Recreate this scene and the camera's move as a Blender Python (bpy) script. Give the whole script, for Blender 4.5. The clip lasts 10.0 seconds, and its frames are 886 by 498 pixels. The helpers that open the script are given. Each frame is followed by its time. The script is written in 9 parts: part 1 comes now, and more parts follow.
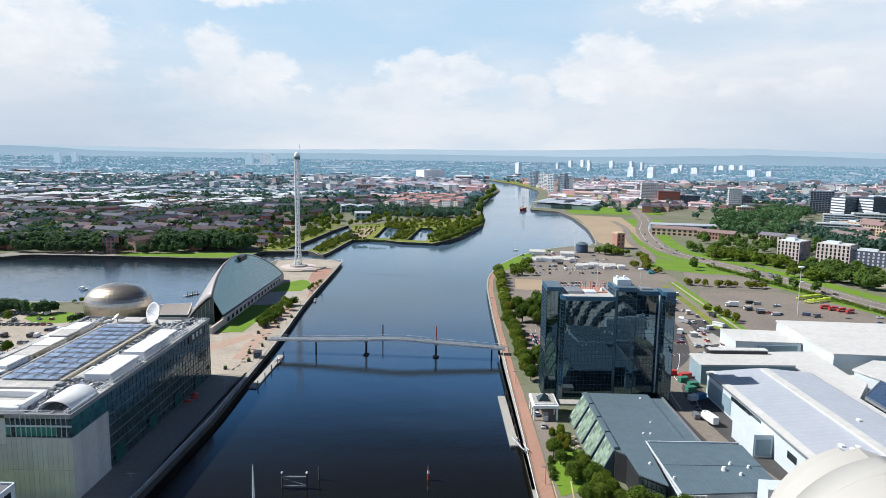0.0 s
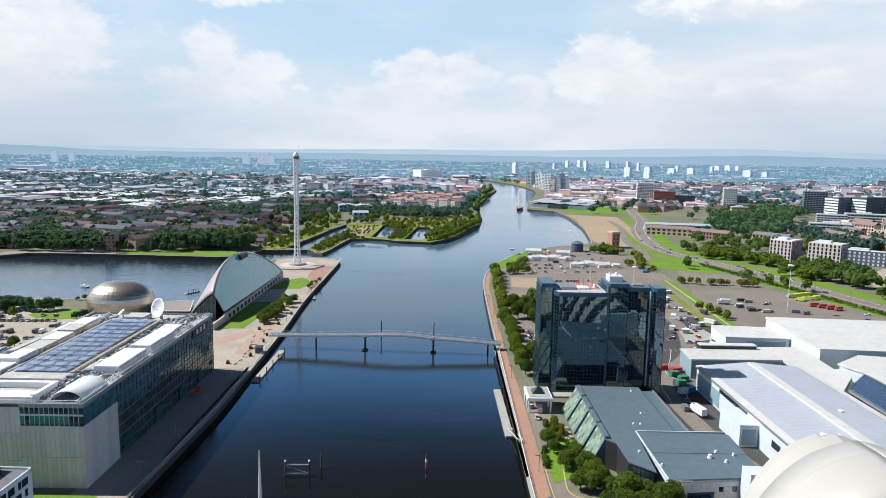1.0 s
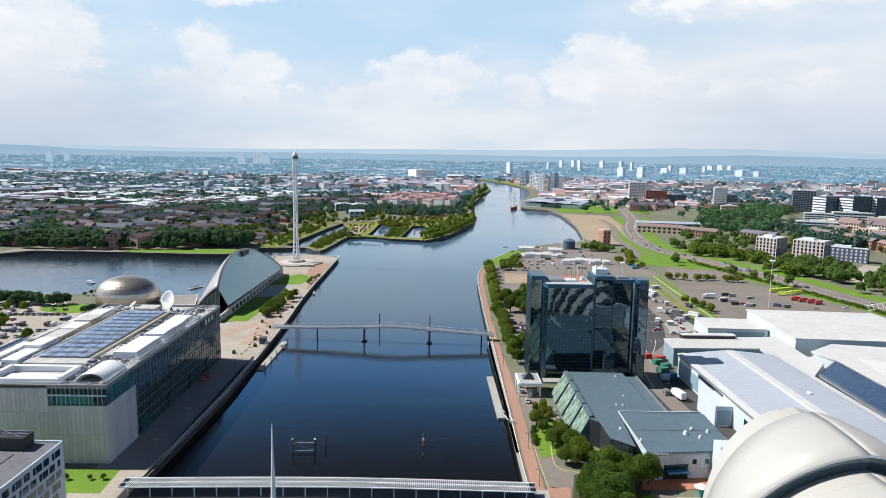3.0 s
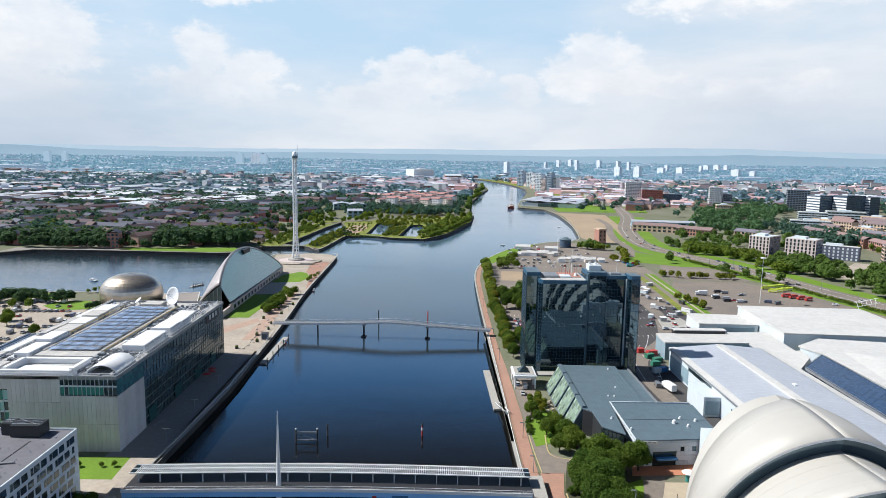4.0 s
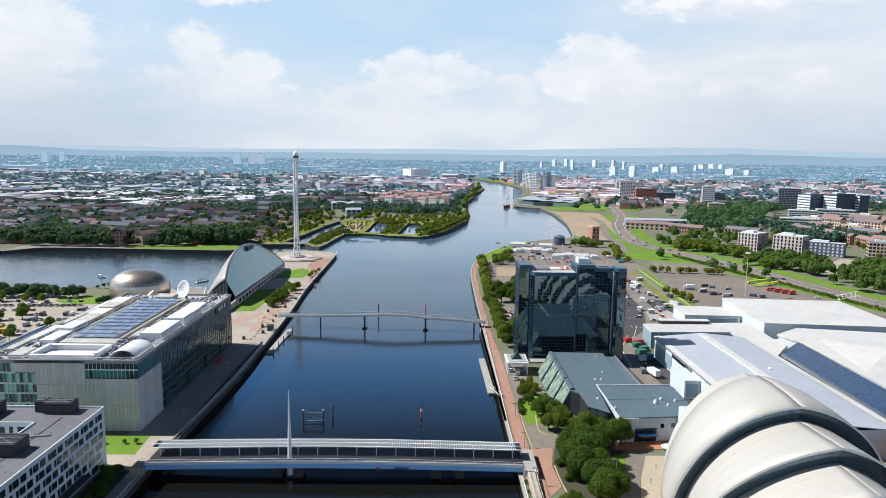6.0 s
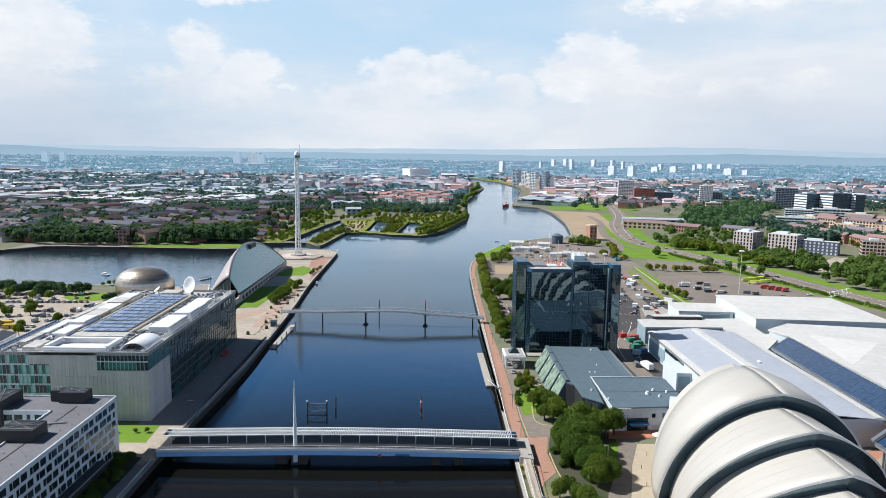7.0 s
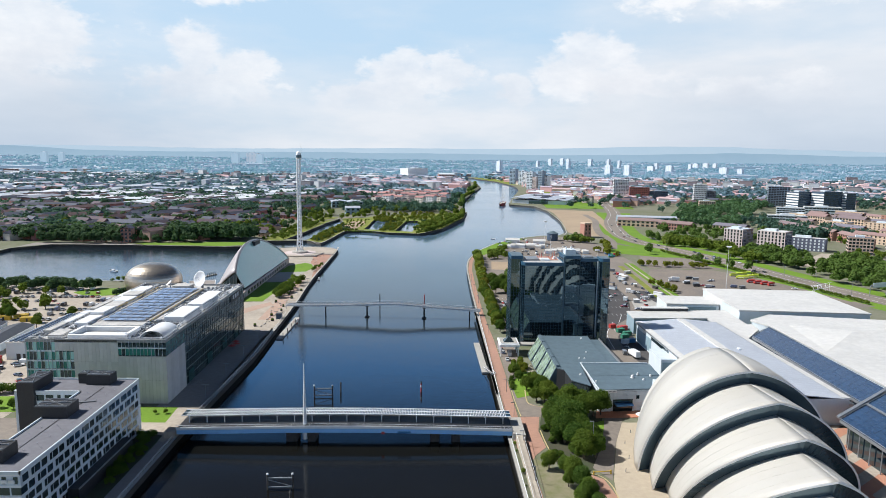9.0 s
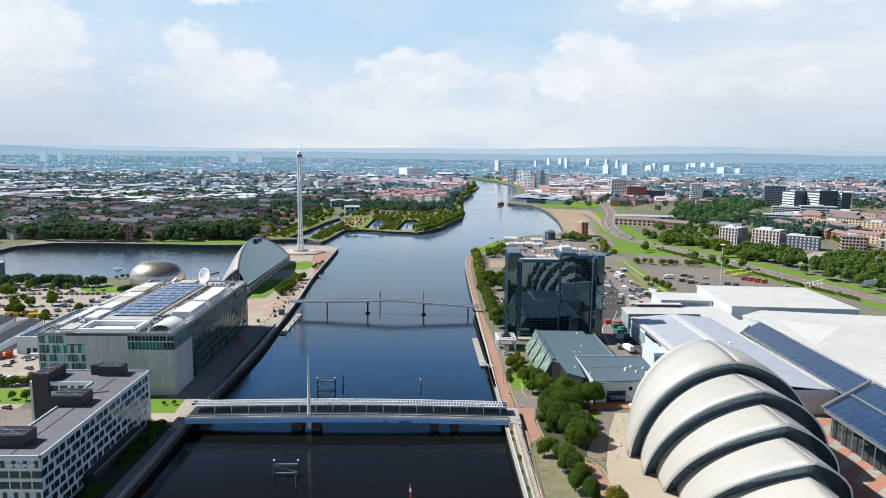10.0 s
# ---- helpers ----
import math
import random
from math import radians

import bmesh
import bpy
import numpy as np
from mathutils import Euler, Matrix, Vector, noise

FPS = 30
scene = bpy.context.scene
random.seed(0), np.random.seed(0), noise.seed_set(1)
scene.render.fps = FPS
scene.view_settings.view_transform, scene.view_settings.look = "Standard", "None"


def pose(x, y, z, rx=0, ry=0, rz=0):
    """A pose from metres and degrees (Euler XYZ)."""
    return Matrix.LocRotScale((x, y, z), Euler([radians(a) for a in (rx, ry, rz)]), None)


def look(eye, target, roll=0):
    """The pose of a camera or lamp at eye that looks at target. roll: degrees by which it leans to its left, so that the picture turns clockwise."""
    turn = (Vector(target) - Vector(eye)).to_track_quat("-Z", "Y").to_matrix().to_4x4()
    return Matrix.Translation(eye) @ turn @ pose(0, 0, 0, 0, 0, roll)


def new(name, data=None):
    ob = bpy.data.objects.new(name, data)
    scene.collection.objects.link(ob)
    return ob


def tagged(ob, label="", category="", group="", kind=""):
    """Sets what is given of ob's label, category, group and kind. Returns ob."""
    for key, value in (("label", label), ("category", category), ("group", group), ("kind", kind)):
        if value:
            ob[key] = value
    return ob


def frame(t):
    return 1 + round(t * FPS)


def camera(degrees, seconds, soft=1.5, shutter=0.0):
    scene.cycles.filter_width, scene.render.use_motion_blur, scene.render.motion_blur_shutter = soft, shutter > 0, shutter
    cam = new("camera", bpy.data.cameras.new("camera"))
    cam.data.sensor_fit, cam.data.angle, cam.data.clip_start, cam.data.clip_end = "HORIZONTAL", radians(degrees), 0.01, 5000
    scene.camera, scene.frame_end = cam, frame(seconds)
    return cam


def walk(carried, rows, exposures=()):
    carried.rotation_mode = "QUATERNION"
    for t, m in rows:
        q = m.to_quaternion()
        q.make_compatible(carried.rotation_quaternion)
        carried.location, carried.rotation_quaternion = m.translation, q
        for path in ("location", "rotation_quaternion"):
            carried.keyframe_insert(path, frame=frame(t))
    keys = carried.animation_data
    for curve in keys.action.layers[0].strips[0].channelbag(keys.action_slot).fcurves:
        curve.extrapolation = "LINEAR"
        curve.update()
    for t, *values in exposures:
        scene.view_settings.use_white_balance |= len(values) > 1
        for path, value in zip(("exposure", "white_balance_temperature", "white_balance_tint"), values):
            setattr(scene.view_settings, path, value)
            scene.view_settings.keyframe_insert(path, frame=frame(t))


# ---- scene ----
cam = camera(66.7, 10.0, soft=0.85)
PATH = [
    (0, (1.006, -1.345, 105.991), (0.996, 0.635, 105.707), 0.8),
    (0.5, (0.929, -5.628, 106.01), (0.923, -3.648, 105.726), 0.8),
    (1, (0.839, -9.934, 106.045), (0.838, -7.954, 105.761), 0.9),
    (1.5, (0.745, -14.331, 106.061), (0.749, -12.351, 105.777), 0.9),
    (2, (0.636, -18.797, 106.084), (0.644, -16.818, 105.8), 0.9),
    (2.5, (0.549, -23.28, 106.118), (0.56, -21.301, 105.834), 0.9),
    (4, (0.257, -36.864, 106.115), (0.279, -34.885, 105.83), 0.9),
    (4.5, (0.156, -41.562, 106.093), (0.181, -39.583, 105.808), 0.9),
    (5, (0.095, -46.192, 106.072), (0.122, -44.212, 105.787), 0.9),
    (5.5, (0.027, -50.846, 106.04), (0.057, -48.867, 105.755), 0.8),
    (7, (-0.149, -64.942, 105.954), (-0.116, -62.963, 105.668), 0.8),
    (7.5, (-0.252, -69.669, 105.949), (-0.217, -67.69, 105.663), 0.7),
    (8, (-0.394, -74.399, 105.967), (-0.358, -72.42, 105.681), 0.7),
    (8.5, (-0.526, -79.151, 106.01), (-0.487, -77.172, 105.724), 0.7),
    (9, (-0.674, -83.94, 106.028), (-0.634, -81.961, 105.741), 0.7),
    (9.5, (-0.861, -88.728, 106.04), (-0.819, -86.749, 105.753), 0.7),
    (10, (-1.096, -93.448, 106.063), (-1.052, -91.47, 105.775), 0.7),
]
walk(cam, [(t, look(eye, target, roll)) for t, eye, target, roll in PATH], [(0.0, 0.355, 6270, 9), (10.0, 0.355, 6270, 9)])

# ---- light ----
SUN_DIR = Vector((-0.682, 0.118, 0.722)).normalized()
sun = new("sun", bpy.data.lights.new("sun", "SUN"))
sun.data.energy, sun.data.angle, sun.data.color = 5.0, radians(0.6), (1.0, 0.96, 0.89)
sun.matrix_world = look((0, 0, 0), -SUN_DIR)

world = bpy.data.worlds.new("world")
scene.world = world
world.use_nodes = True
wt = world.node_tree
wt.nodes.clear()


class Net:
    """Short hand for making shader nodes."""

    def __init__(self, tree):
        self.t = tree

    def add(self, kind, **props):
        n = self.t.nodes.new(kind)
        for k, v in props.items():
            if k == "op":
                n.operation = v
            elif k == "blend":
                n.blend_type = v
            elif k == "data_type":
                n.data_type = v
            elif k == "dims":
                n.noise_dimensions = v
            elif k == "feature":
                n.feature = v
        return n

    def put(self, socket, v):
        if isinstance(v, bpy.types.NodeSocket):
            self.t.links.new(v, socket)
        elif v is not None:
            socket.default_value = v

    def math(self, op, a, b=None, c=None, clamp=False):
        n = self.add("ShaderNodeMath", op=op)
        n.use_clamp = clamp
        for i, v in enumerate((a, b, c)):
            self.put(n.inputs[i], v)
        return n.outputs[0]

    def mix(self, f, a, b, blend="MIX"):
        n = self.add("ShaderNodeMix", data_type="RGBA", blend=blend)
        self.put(n.inputs[0], f)
        for s, v in ((n.inputs[6], a), (n.inputs[7], b)):
            if isinstance(v, tuple) and len(v) == 3:
                v = (*v, 1)
            self.put(s, v)
        return n.outputs[2]

    def noise(self, vec, scale, detail=4.0, rough=0.55, distortion=0.0):
        n = self.add("ShaderNodeTexNoise")
        self.put(n.inputs["Vector"], vec)
        n.inputs["Scale"].default_value = scale
        n.inputs["Detail"].default_value = detail
        n.inputs["Roughness"].default_value = rough
        n.inputs["Distortion"].default_value = distortion
        return n.outputs["Fac"]

    def range(self, v, a, b, c=0.0, d=1.0, smooth=False):
        n = self.add("ShaderNodeMapRange")
        n.interpolation_type = "SMOOTHSTEP" if smooth else "LINEAR"
        for i, x in enumerate((v, a, b, c, d)):
            self.put(n.inputs[i], x)
        return n.outputs[0]

    def sep(self, v):
        n = self.add("ShaderNodeSeparateXYZ")
        self.put(n.inputs[0], v)
        return n.outputs

    def comb(self, x, y, z):
        n = self.add("ShaderNodeCombineXYZ")
        for i, v in enumerate((x, y, z)):
            self.put(n.inputs[i], v)
        return n.outputs[0]


wn = Net(wt)
sky = wn.add("ShaderNodeTexSky")
sky.sky_type, sky.sun_disc = "NISHITA", False
sky.sun_elevation = math.asin(SUN_DIR.z)
sky.sun_rotation = math.atan2(SUN_DIR.x, SUN_DIR.y)
sky.air_density, sky.dust_density, sky.ozone_density = 1.0, 1.5, 1.5
way = wn.add("ShaderNodeTexCoord").outputs["Generated"]
wx, wy, wz = wn.sep(way)
# azimuth (from straight down the river) and elevation, both about in radians
azi = wn.math("ARCTAN2", wx, wy)
ele = wn.math("ARCSINE", wz)
sky_pos = wn.comb(azi, wn.math("MULTIPLY", ele, 1.7), 0.0)
fluff = wn.noise(sky_pos, 17.0, 9.0, 0.58, 0.25)
wisps = wn.noise(sky_pos, 42.0, 6.0, 0.6, 0.3)
streak = wn.noise(wn.comb(azi, wn.math("MULTIPLY", ele, 3.5), 2.0), 4.0, 5.0, 0.55)
# high veil: thick over the north bank, thinner over the south, thin down the river's line
north = wn.range(azi, 0.13, 0.36, 0.0, 0.60, True)
south = wn.range(azi, -0.62, -0.36, 0.55, 0.0, True)
veil = wn.math("ADD", wn.math("ADD", north, south), wn.math("MULTIPLY", wn.math("SUBTRACT", streak, 0.5), 1.5))
low = wn.range(ele, 0.02, 0.17, 0.95, 0.10, True)
clear = wn.range(ele, 0.23, 0.32, 1.0, 0.0, True)
upper = wn.range(ele, 0.30, 0.46, 1.0, 0.0, True)
veil = wn.math("ADD", veil, low, clamp=True)
# heaped clouds: (azimuth, elevation, half width, half height)
heaps = None
for a, e, w, h in ((-0.53, 0.135, 0.14, 0.075), (-0.57, 0.19, 0.11, 0.05), (-0.322, 0.125, 0.052, 0.058), (-0.262, 0.108, 0.07, 0.036), (-0.31, 0.085, 0.14, 0.036),
                   (-0.304, 0.217, 0.15, 0.038), (-0.037, 0.108, 0.075, 0.050), (0.026, 0.112, 0.055, 0.046), (-0.07, 0.078, 0.14, 0.032), (0.126, 0.09, 0.04, 0.036),
                   (0.232, 0.137, 0.072, 0.042), (0.18, 0.112, 0.07, 0.036), (0.245, 0.098, 0.15, 0.036), (0.463, 0.08, 0.15, 0.036), (0.42, 0.215, 0.20, 0.04)):
    dx = wn.math("DIVIDE", wn.math("SUBTRACT", azi, a), w)
    dy = wn.math("DIVIDE", wn.math("SUBTRACT", ele, e), h)
    dd = wn.math("SUBTRACT", 1.0, wn.math("SQRT", wn.math("ADD", wn.math("MULTIPLY", dx, dx), wn.math("MULTIPLY", dy, dy))))
    heaps = dd if heaps is None else wn.math("MAXIMUM", heaps, dd)
ragged = wn.math("ADD", wn.math("MULTIPLY", wn.math("SUBTRACT", fluff, 0.5), 1.7), wn.math("MULTIPLY", wn.math("SUBTRACT", wisps, 0.5), 0.7))
body = wn.math("ADD", heaps, ragged)
heap = wn.range(body, 0.12, 0.55, 0.0, 1.0, True)
shade = wn.range(wn.math("ADD", wn.noise(sky_pos, 11.0, 6.0, 0.6), wn.math("MULTIPLY", ele, 1.6)), 0.48, 0.86, 0.0, 1.0)
cloud_white = wn.mix(shade, (0.90, 0.905, 0.95), (1.14, 1.12, 1.11))
veil_col = wn.mix(wn.range(streak, 0.35, 0.65), (0.85, 0.885, 0.935), (0.98, 0.985, 1.01))
base = wn.mix(1.0, sky.outputs[0], (0.105, 0.105, 0.105), "MULTIPLY")
high = wn.mix(1.0, sky.outputs[0], (0.024, 0.027, 0.034), "MULTIPLY")
base = wn.mix(0.85, base, (0.66, 0.87, 1.07))
base = wn.mix(clear, (0.23, 0.70, 1.55), base)
base = wn.mix(upper, high, base)
c = wn.mix(wn.math("MULTIPLY", wn.math("MULTIPLY", veil, clear), 0.93), base, veil_col)
fade = wn.range(ele, 0.02, 0.10, 0.0, 1.0, True)
c = wn.mix(wn.math("MULTIPLY", wn.math("MULTIPLY", heap, fade), wn.range(shade, 0.0, 1.0, 0.55, 0.85)), c, cloud_white)
flank = wn.math("MULTIPLY", wn.range(wn.math("ABSOLUTE", azi), 0.16, 0.52, 0.0, 1.0, True), wn.range(ele, 0.0, 0.13, 1.0, 0.0))
c = wn.mix(flank, c, wn.mix(1.0, c, (0.71, 0.78, 0.86), "MULTIPLY"))
bg = wn.add("ShaderNodeBackground")
wn.put(bg.inputs[0], c)
bg.inputs[1].default_value = 0.70
out = wn.add("ShaderNodeOutputWorld")
wt.links.new(bg.outputs[0], out.inputs[0])

# ---- materials ----
MATS = {}


def surface(name, c1, c2=None, rough=0.7, metal=0.0, fine=2.0, broad=0.06, bump=0.0, spread=0.5, random_by=0.0, spec=0.5, island=False, coat=0.0):
    """A material with a fine grain and broad patches between two colours; random_by varies piece from piece."""
    m = bpy.data.materials.new(name)
    m.use_nodes = True
    n = Net(m.node_tree)
    b = m.node_tree.nodes["Principled BSDF"]
    pos = n.add("ShaderNodeNewGeometry").outputs["Position"]
    c2 = c2 or tuple(min(1, v * 0.72) for v in c1)
    g = n.noise(pos, fine, 5.0, 0.6)
    p = n.noise(pos, broad, 4.0, 0.6, 0.4)
    f = n.math("ADD", n.math("MULTIPLY", g, 0.55), n.math("MULTIPLY", p, 0.55))
    f = n.range(f, 0.55 - spread * 0.4, 0.55 + spread * 0.4)
    col = n.mix(f, c1, c2)
    if random_by:
        if island:
            r = n.add("ShaderNodeNewGeometry").outputs["Random Per Island"]
        else:
            r = n.add("ShaderNodeObjectInfo").outputs["Random"]
        v = n.range(r, 0, 1, 1 - random_by, 1 + random_by)
        hsv = n.add("ShaderNodeHueSaturation")
        n.put(hsv.inputs["Value"], v)
        n.put(hsv.inputs["Color"], col)
        col = hsv.outputs[0]
    n.put(b.inputs["Base Color"], col)
    n.put(b.inputs["Roughness"], n.range(g, 0.2, 0.8, max(0.02, rough - 0.08), min(1, rough + 0.08)))
    b.inputs["Metallic"].default_value = metal
    b.inputs["Specular IOR Level"].default_value = spec
    b.inputs["Coat Weight"].default_value = coat
    if bump:
        bn = n.add("ShaderNodeBump")
        bn.inputs["Strength"].default_value = bump
        bn.inputs["Distance"].default_value = 0.1
        n.put(bn.inputs["Height"], g)
        n.put(b.inputs["Normal"], bn.outputs[0])
    MATS[name] = m
    return m


def palette(name, cols, rough=0.8, fine=1.0, metal=0.0, island=True, dirt=0.25, spec=0.3):
    """A material that picks one of some colours for each piece."""
    m = bpy.data.materials.new(name)
    m.use_nodes = True
    n = Net(m.node_tree)
    b = m.node_tree.nodes["Principled BSDF"]
    r = n.add("ShaderNodeNewGeometry").outputs["Random Per Island"] if island else n.add("ShaderNodeObjectInfo").outputs["Random"]
    ramp = n.add("ShaderNodeValToRGB")
    ramp.color_ramp.interpolation = "CONSTANT"
    e = ramp.color_ramp.elements
    e[0].color = (*cols[0], 1)
    e[1].position, e[1].color = 1 / len(cols), (*cols[1 % len(cols)], 1)
    for i in range(2, len(cols)):
        q = e.new(i / len(cols))
        q.color = (*cols[i], 1)
    n.put(ramp.inputs[0], r)
    pos = n.add("ShaderNodeNewGeometry").outputs["Position"]
    g = n.noise(pos, fine, 4.0, 0.6)
    p = n.noise(pos, 0.08, 3.0, 0.6)
    f = n.math("MULTIPLY", n.math("ADD", g, p), dirt)
    col = n.mix(f, ramp.outputs[0], (0.10, 0.10, 0.10))
    n.put(b.inputs["Base Color"], col)
    b.inputs["Roughness"].default_value = rough
    b.inputs["Metallic"].default_value = metal
    b.inputs["Specular IOR Level"].default_value = spec
    MATS[name] = m
    return m


def foliage(name, c1, c2, c3):
    """Leaves: the tint goes from leaf to leaf and from tree to tree."""
    m = bpy.data.materials.new(name)
    m.use_nodes = True
    n = Net(m.node_tree)
    b = m.node_tree.nodes["Principled BSDF"]
    geo = n.add("ShaderNodeNewGeometry")
    tree = n.add("ShaderNodeObjectInfo").outputs["Random"]
    clump = n.noise(geo.outputs["Position"], 0.12, 3.0, 0.6)
    col = n.mix(geo.outputs["Random Per Island"], c1, c2)
    f = n.range(n.math("ADD", n.math("MULTIPLY", tree, 0.5), n.math("MULTIPLY", clump, 0.6)), 0.3, 0.9)
    col = n.mix(f, col, c3)
    n.put(b.inputs["Base Color"], col)
    b.inputs["Roughness"].default_value = 0.8
    b.inputs["Specular IOR Level"].default_value = 0.12
    # light also comes through the leaves
    thin = n.add("ShaderNodeBsdfTranslucent")
    n.put(thin.inputs["Color"], n.mix(1.0, col, (1.25, 1.35, 0.9), "MULTIPLY"))
    both = n.add("ShaderNodeMixShader")
    both.inputs[0].default_value = 0.32
    m.node_tree.links.new(b.outputs[0], both.inputs[1])
    m.node_tree.links.new(thin.outputs[0], both.inputs[2])
    m.node_tree.links.new(both.outputs[0], m.node_tree.nodes["Material Output"].inputs["Surface"])
    MATS[name] = m
    return m


def glass_wall(name, tint, rough=0.06, spec=1.0, ior=1.7, vary=0.45):
    """Tinted facade glass: dark behind, mirror-like in front."""
    m = bpy.data.materials.new(name)
    m.use_nodes = True
    n = Net(m.node_tree)
    b = m.node_tree.nodes["Principled BSDF"]
    geo = n.add("ShaderNodeNewGeometry")
    v = n.range(geo.outputs["Random Per Island"], 0, 1, 1 - vary, 1 + vary)
    col = n.mix(1.0, tint, n.comb(v, v, v), "MULTIPLY")
    n.put(b.inputs["Base Color"], col)
    b.inputs["Roughness"].default_value = rough
    b.inputs["Specular IOR Level"].default_value = spec
    b.inputs["IOR"].default_value = ior
    b.inputs["Specular Tint"].default_value = (0.62, 0.86, 1.0, 1)
    MATS[name] = m
    return m


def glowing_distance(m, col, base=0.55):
    """The far backdrop, miles down the valley: emission added to stand in for haze."""
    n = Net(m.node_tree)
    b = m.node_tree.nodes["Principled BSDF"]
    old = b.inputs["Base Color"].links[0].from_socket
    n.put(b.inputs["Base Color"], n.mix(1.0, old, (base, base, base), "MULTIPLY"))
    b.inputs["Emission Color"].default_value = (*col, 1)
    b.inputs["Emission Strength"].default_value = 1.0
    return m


CONC = surface("concrete", (0.42, 0.40, 0.37), (0.30, 0.29, 0.27), 0.85, fine=0.8, bump=0.2)
PALE_PAVE = surface("pale_paving", (0.46, 0.40, 0.33), (0.29, 0.25, 0.21), 0.85, fine=0.5, broad=0.05, spread=0.45)
QUAY_PAVE = surface("quay_paving", (0.30, 0.27, 0.25), (0.22, 0.20, 0.19), 0.85, fine=0.5, broad=0.03)
RED_PAVE = surface("red_paving", (0.42, 0.235, 0.17), (0.31, 0.185, 0.14), 0.85, fine=0.6, broad=0.04)
ASPH = surface("asphalt", (0.085, 0.08, 0.08), (0.055, 0.053, 0.055), 0.85, fine=0.6, broad=0.05, spec=0.3)
ASPH_OLD = surface("worn_asphalt", (0.265, 0.226, 0.192), (0.165, 0.146, 0.130), 0.9, fine=0.4, broad=0.02, spec=0.3)
GRAVEL = surface("bare_ground", (0.42, 0.32, 0.22), (0.29, 0.23, 0.17), 0.95, fine=0.5, broad=0.02, spec=0.2)
GRASS = surface("grass", (0.17, 0.285, 0.03), (0.11, 0.195, 0.025), 0.9, fine=0.8, broad=0.05, bump=0.4, spec=0.2)
LOT = surface("event_lot_asphalt", (0.275, 0.228, 0.185), (0.150, 0.136, 0.128), 0.9, fine=0.5, broad=0.03, spec=0.3)
ROUGH_GRASS = surface("rough_grass", (0.28, 0.27, 0.07), (0.10, 0.16, 0.022), 0.9, fine=0.22, broad=0.03, bump=0.4, spec=0.2)
STONE = surface("quay_stone", (0.085, 0.08, 0.075), (0.04, 0.038, 0.036), 0.9, fine=0.8, broad=0.1, bump=0.5)
WHITE = surface("white_metal", (0.80, 0.81, 0.82), (0.70, 0.71, 0.73), 0.45, fine=0.5, broad=0.08)
WHITE_ROOF = surface("white_roof", (0.63, 0.62, 0.60), (0.50, 0.495, 0.485), 0.6, fine=0.3, broad=0.025, spread=0.4)
BLUE_ROOF = surface("pale_blue_roof", (0.45, 0.475, 0.53), (0.38, 0.405, 0.46), 0.45, fine=0.2, broad=0.03, spec=0.5)
GREY_ROOF = surface("grey_roof", (0.115, 0.165, 0.20), (0.09, 0.13, 0.16), 0.55, fine=0.3, broad=0.05)
DARK_ROOF = surface("felt_roof", (0.17, 0.17, 0.195), (0.12, 0.12, 0.14), 0.85, fine=0.5, broad=0.08)
LIGHT_WALL = surface("pale_cladding", (0.62, 0.68, 0.72), (0.54, 0.60, 0.65), 0.6, fine=0.3, broad=0.1)
BLUE_WALL = surface("blue_cladding", (0.26, 0.36, 0.42), (0.21, 0.30, 0.36), 0.6, fine=0.4, broad=0.1)
BBC_PANEL = surface("grey_metal_panel", (0.58, 0.575, 0.57), (0.48, 0.48, 0.48), 0.5, metal=0.0, fine=0.4, broad=0.1, random_by=0.08)
DARK = surface("dark_metal", (0.03, 0.032, 0.036), (0.02, 0.02, 0.024), 0.55)
STEEL = surface("grey_steel", (0.34, 0.36, 0.38), (0.26, 0.27, 0.29), 0.5, metal=0.5)
TITAN_ROOF = surface("weathered_titanium", (0.42, 0.39, 0.39), (0.33, 0.30, 0.30), 0.45, metal=0.2, fine=0.4, broad=0.05)
SHELL = surface("aluminium_shell", (0.49, 0.47, 0.435), (0.44, 0.425, 0.395), 0.5, metal=0.06, fine=0.15, broad=0.05, spread=0.8)
PV = surface("solar_cell", (0.015, 0.042, 0.10), (0.010, 0.028, 0.07), 0.25, fine=0.5, broad=0.1, random_by=0.14, spec=0.4)
# base colour lightened to silver-blue to carry the sky's reflection
PV_SILVER = surface("tilted_solar_cell", (0.30, 0.37, 0.50), (0.22, 0.29, 0.42), 0.2, fine=0.5, broad=0.1, random_by=0.25, coat=0.3)
BARK = surface("bark", (0.12, 0.09, 0.07), (0.07, 0.055, 0.04), 0.95, fine=6, bump=0.4)
BRICK = palette("brick_wall", ((0.36, 0.14, 0.10), (0.42, 0.19, 0.13), (0.32, 0.12, 0.10), (0.44, 0.30, 0.22), (0.40, 0.15, 0.11)), island=False, dirt=0.1)
# slate-purple tile with extra blue mixed in to stand for haze
TILE = palette("roof_tile", ((0.072, 0.064, 0.090), (0.10, 0.072, 0.092), (0.064, 0.068, 0.104), (0.135, 0.088, 0.098), (0.060, 0.066, 0.098)), island=False, dirt=0.1)
LEAF = foliage("leaf", (0.046, 0.098, 0.018), (0.102, 0.162, 0.023), (0.150, 0.196, 0.028))
LEAF_DARK = foliage("dark_leaf", (0.034, 0.078, 0.016), (0.082, 0.140, 0.022), (0.128, 0.178, 0.026))
# mid, far and backdrop leaves turn bluer with distance: haze put into leaf colour
LEAF_FAR = foliage("hazed_far_leaf", (0.118, 0.200, 0.262), (0.146, 0.228, 0.284), (0.156, 0.246, 0.314))
LEAF_HAZE = foliage("hazed_backdrop_leaf", (0.26, 0.375, 0.51), (0.30, 0.415, 0.54), (0.34, 0.455, 0.57))
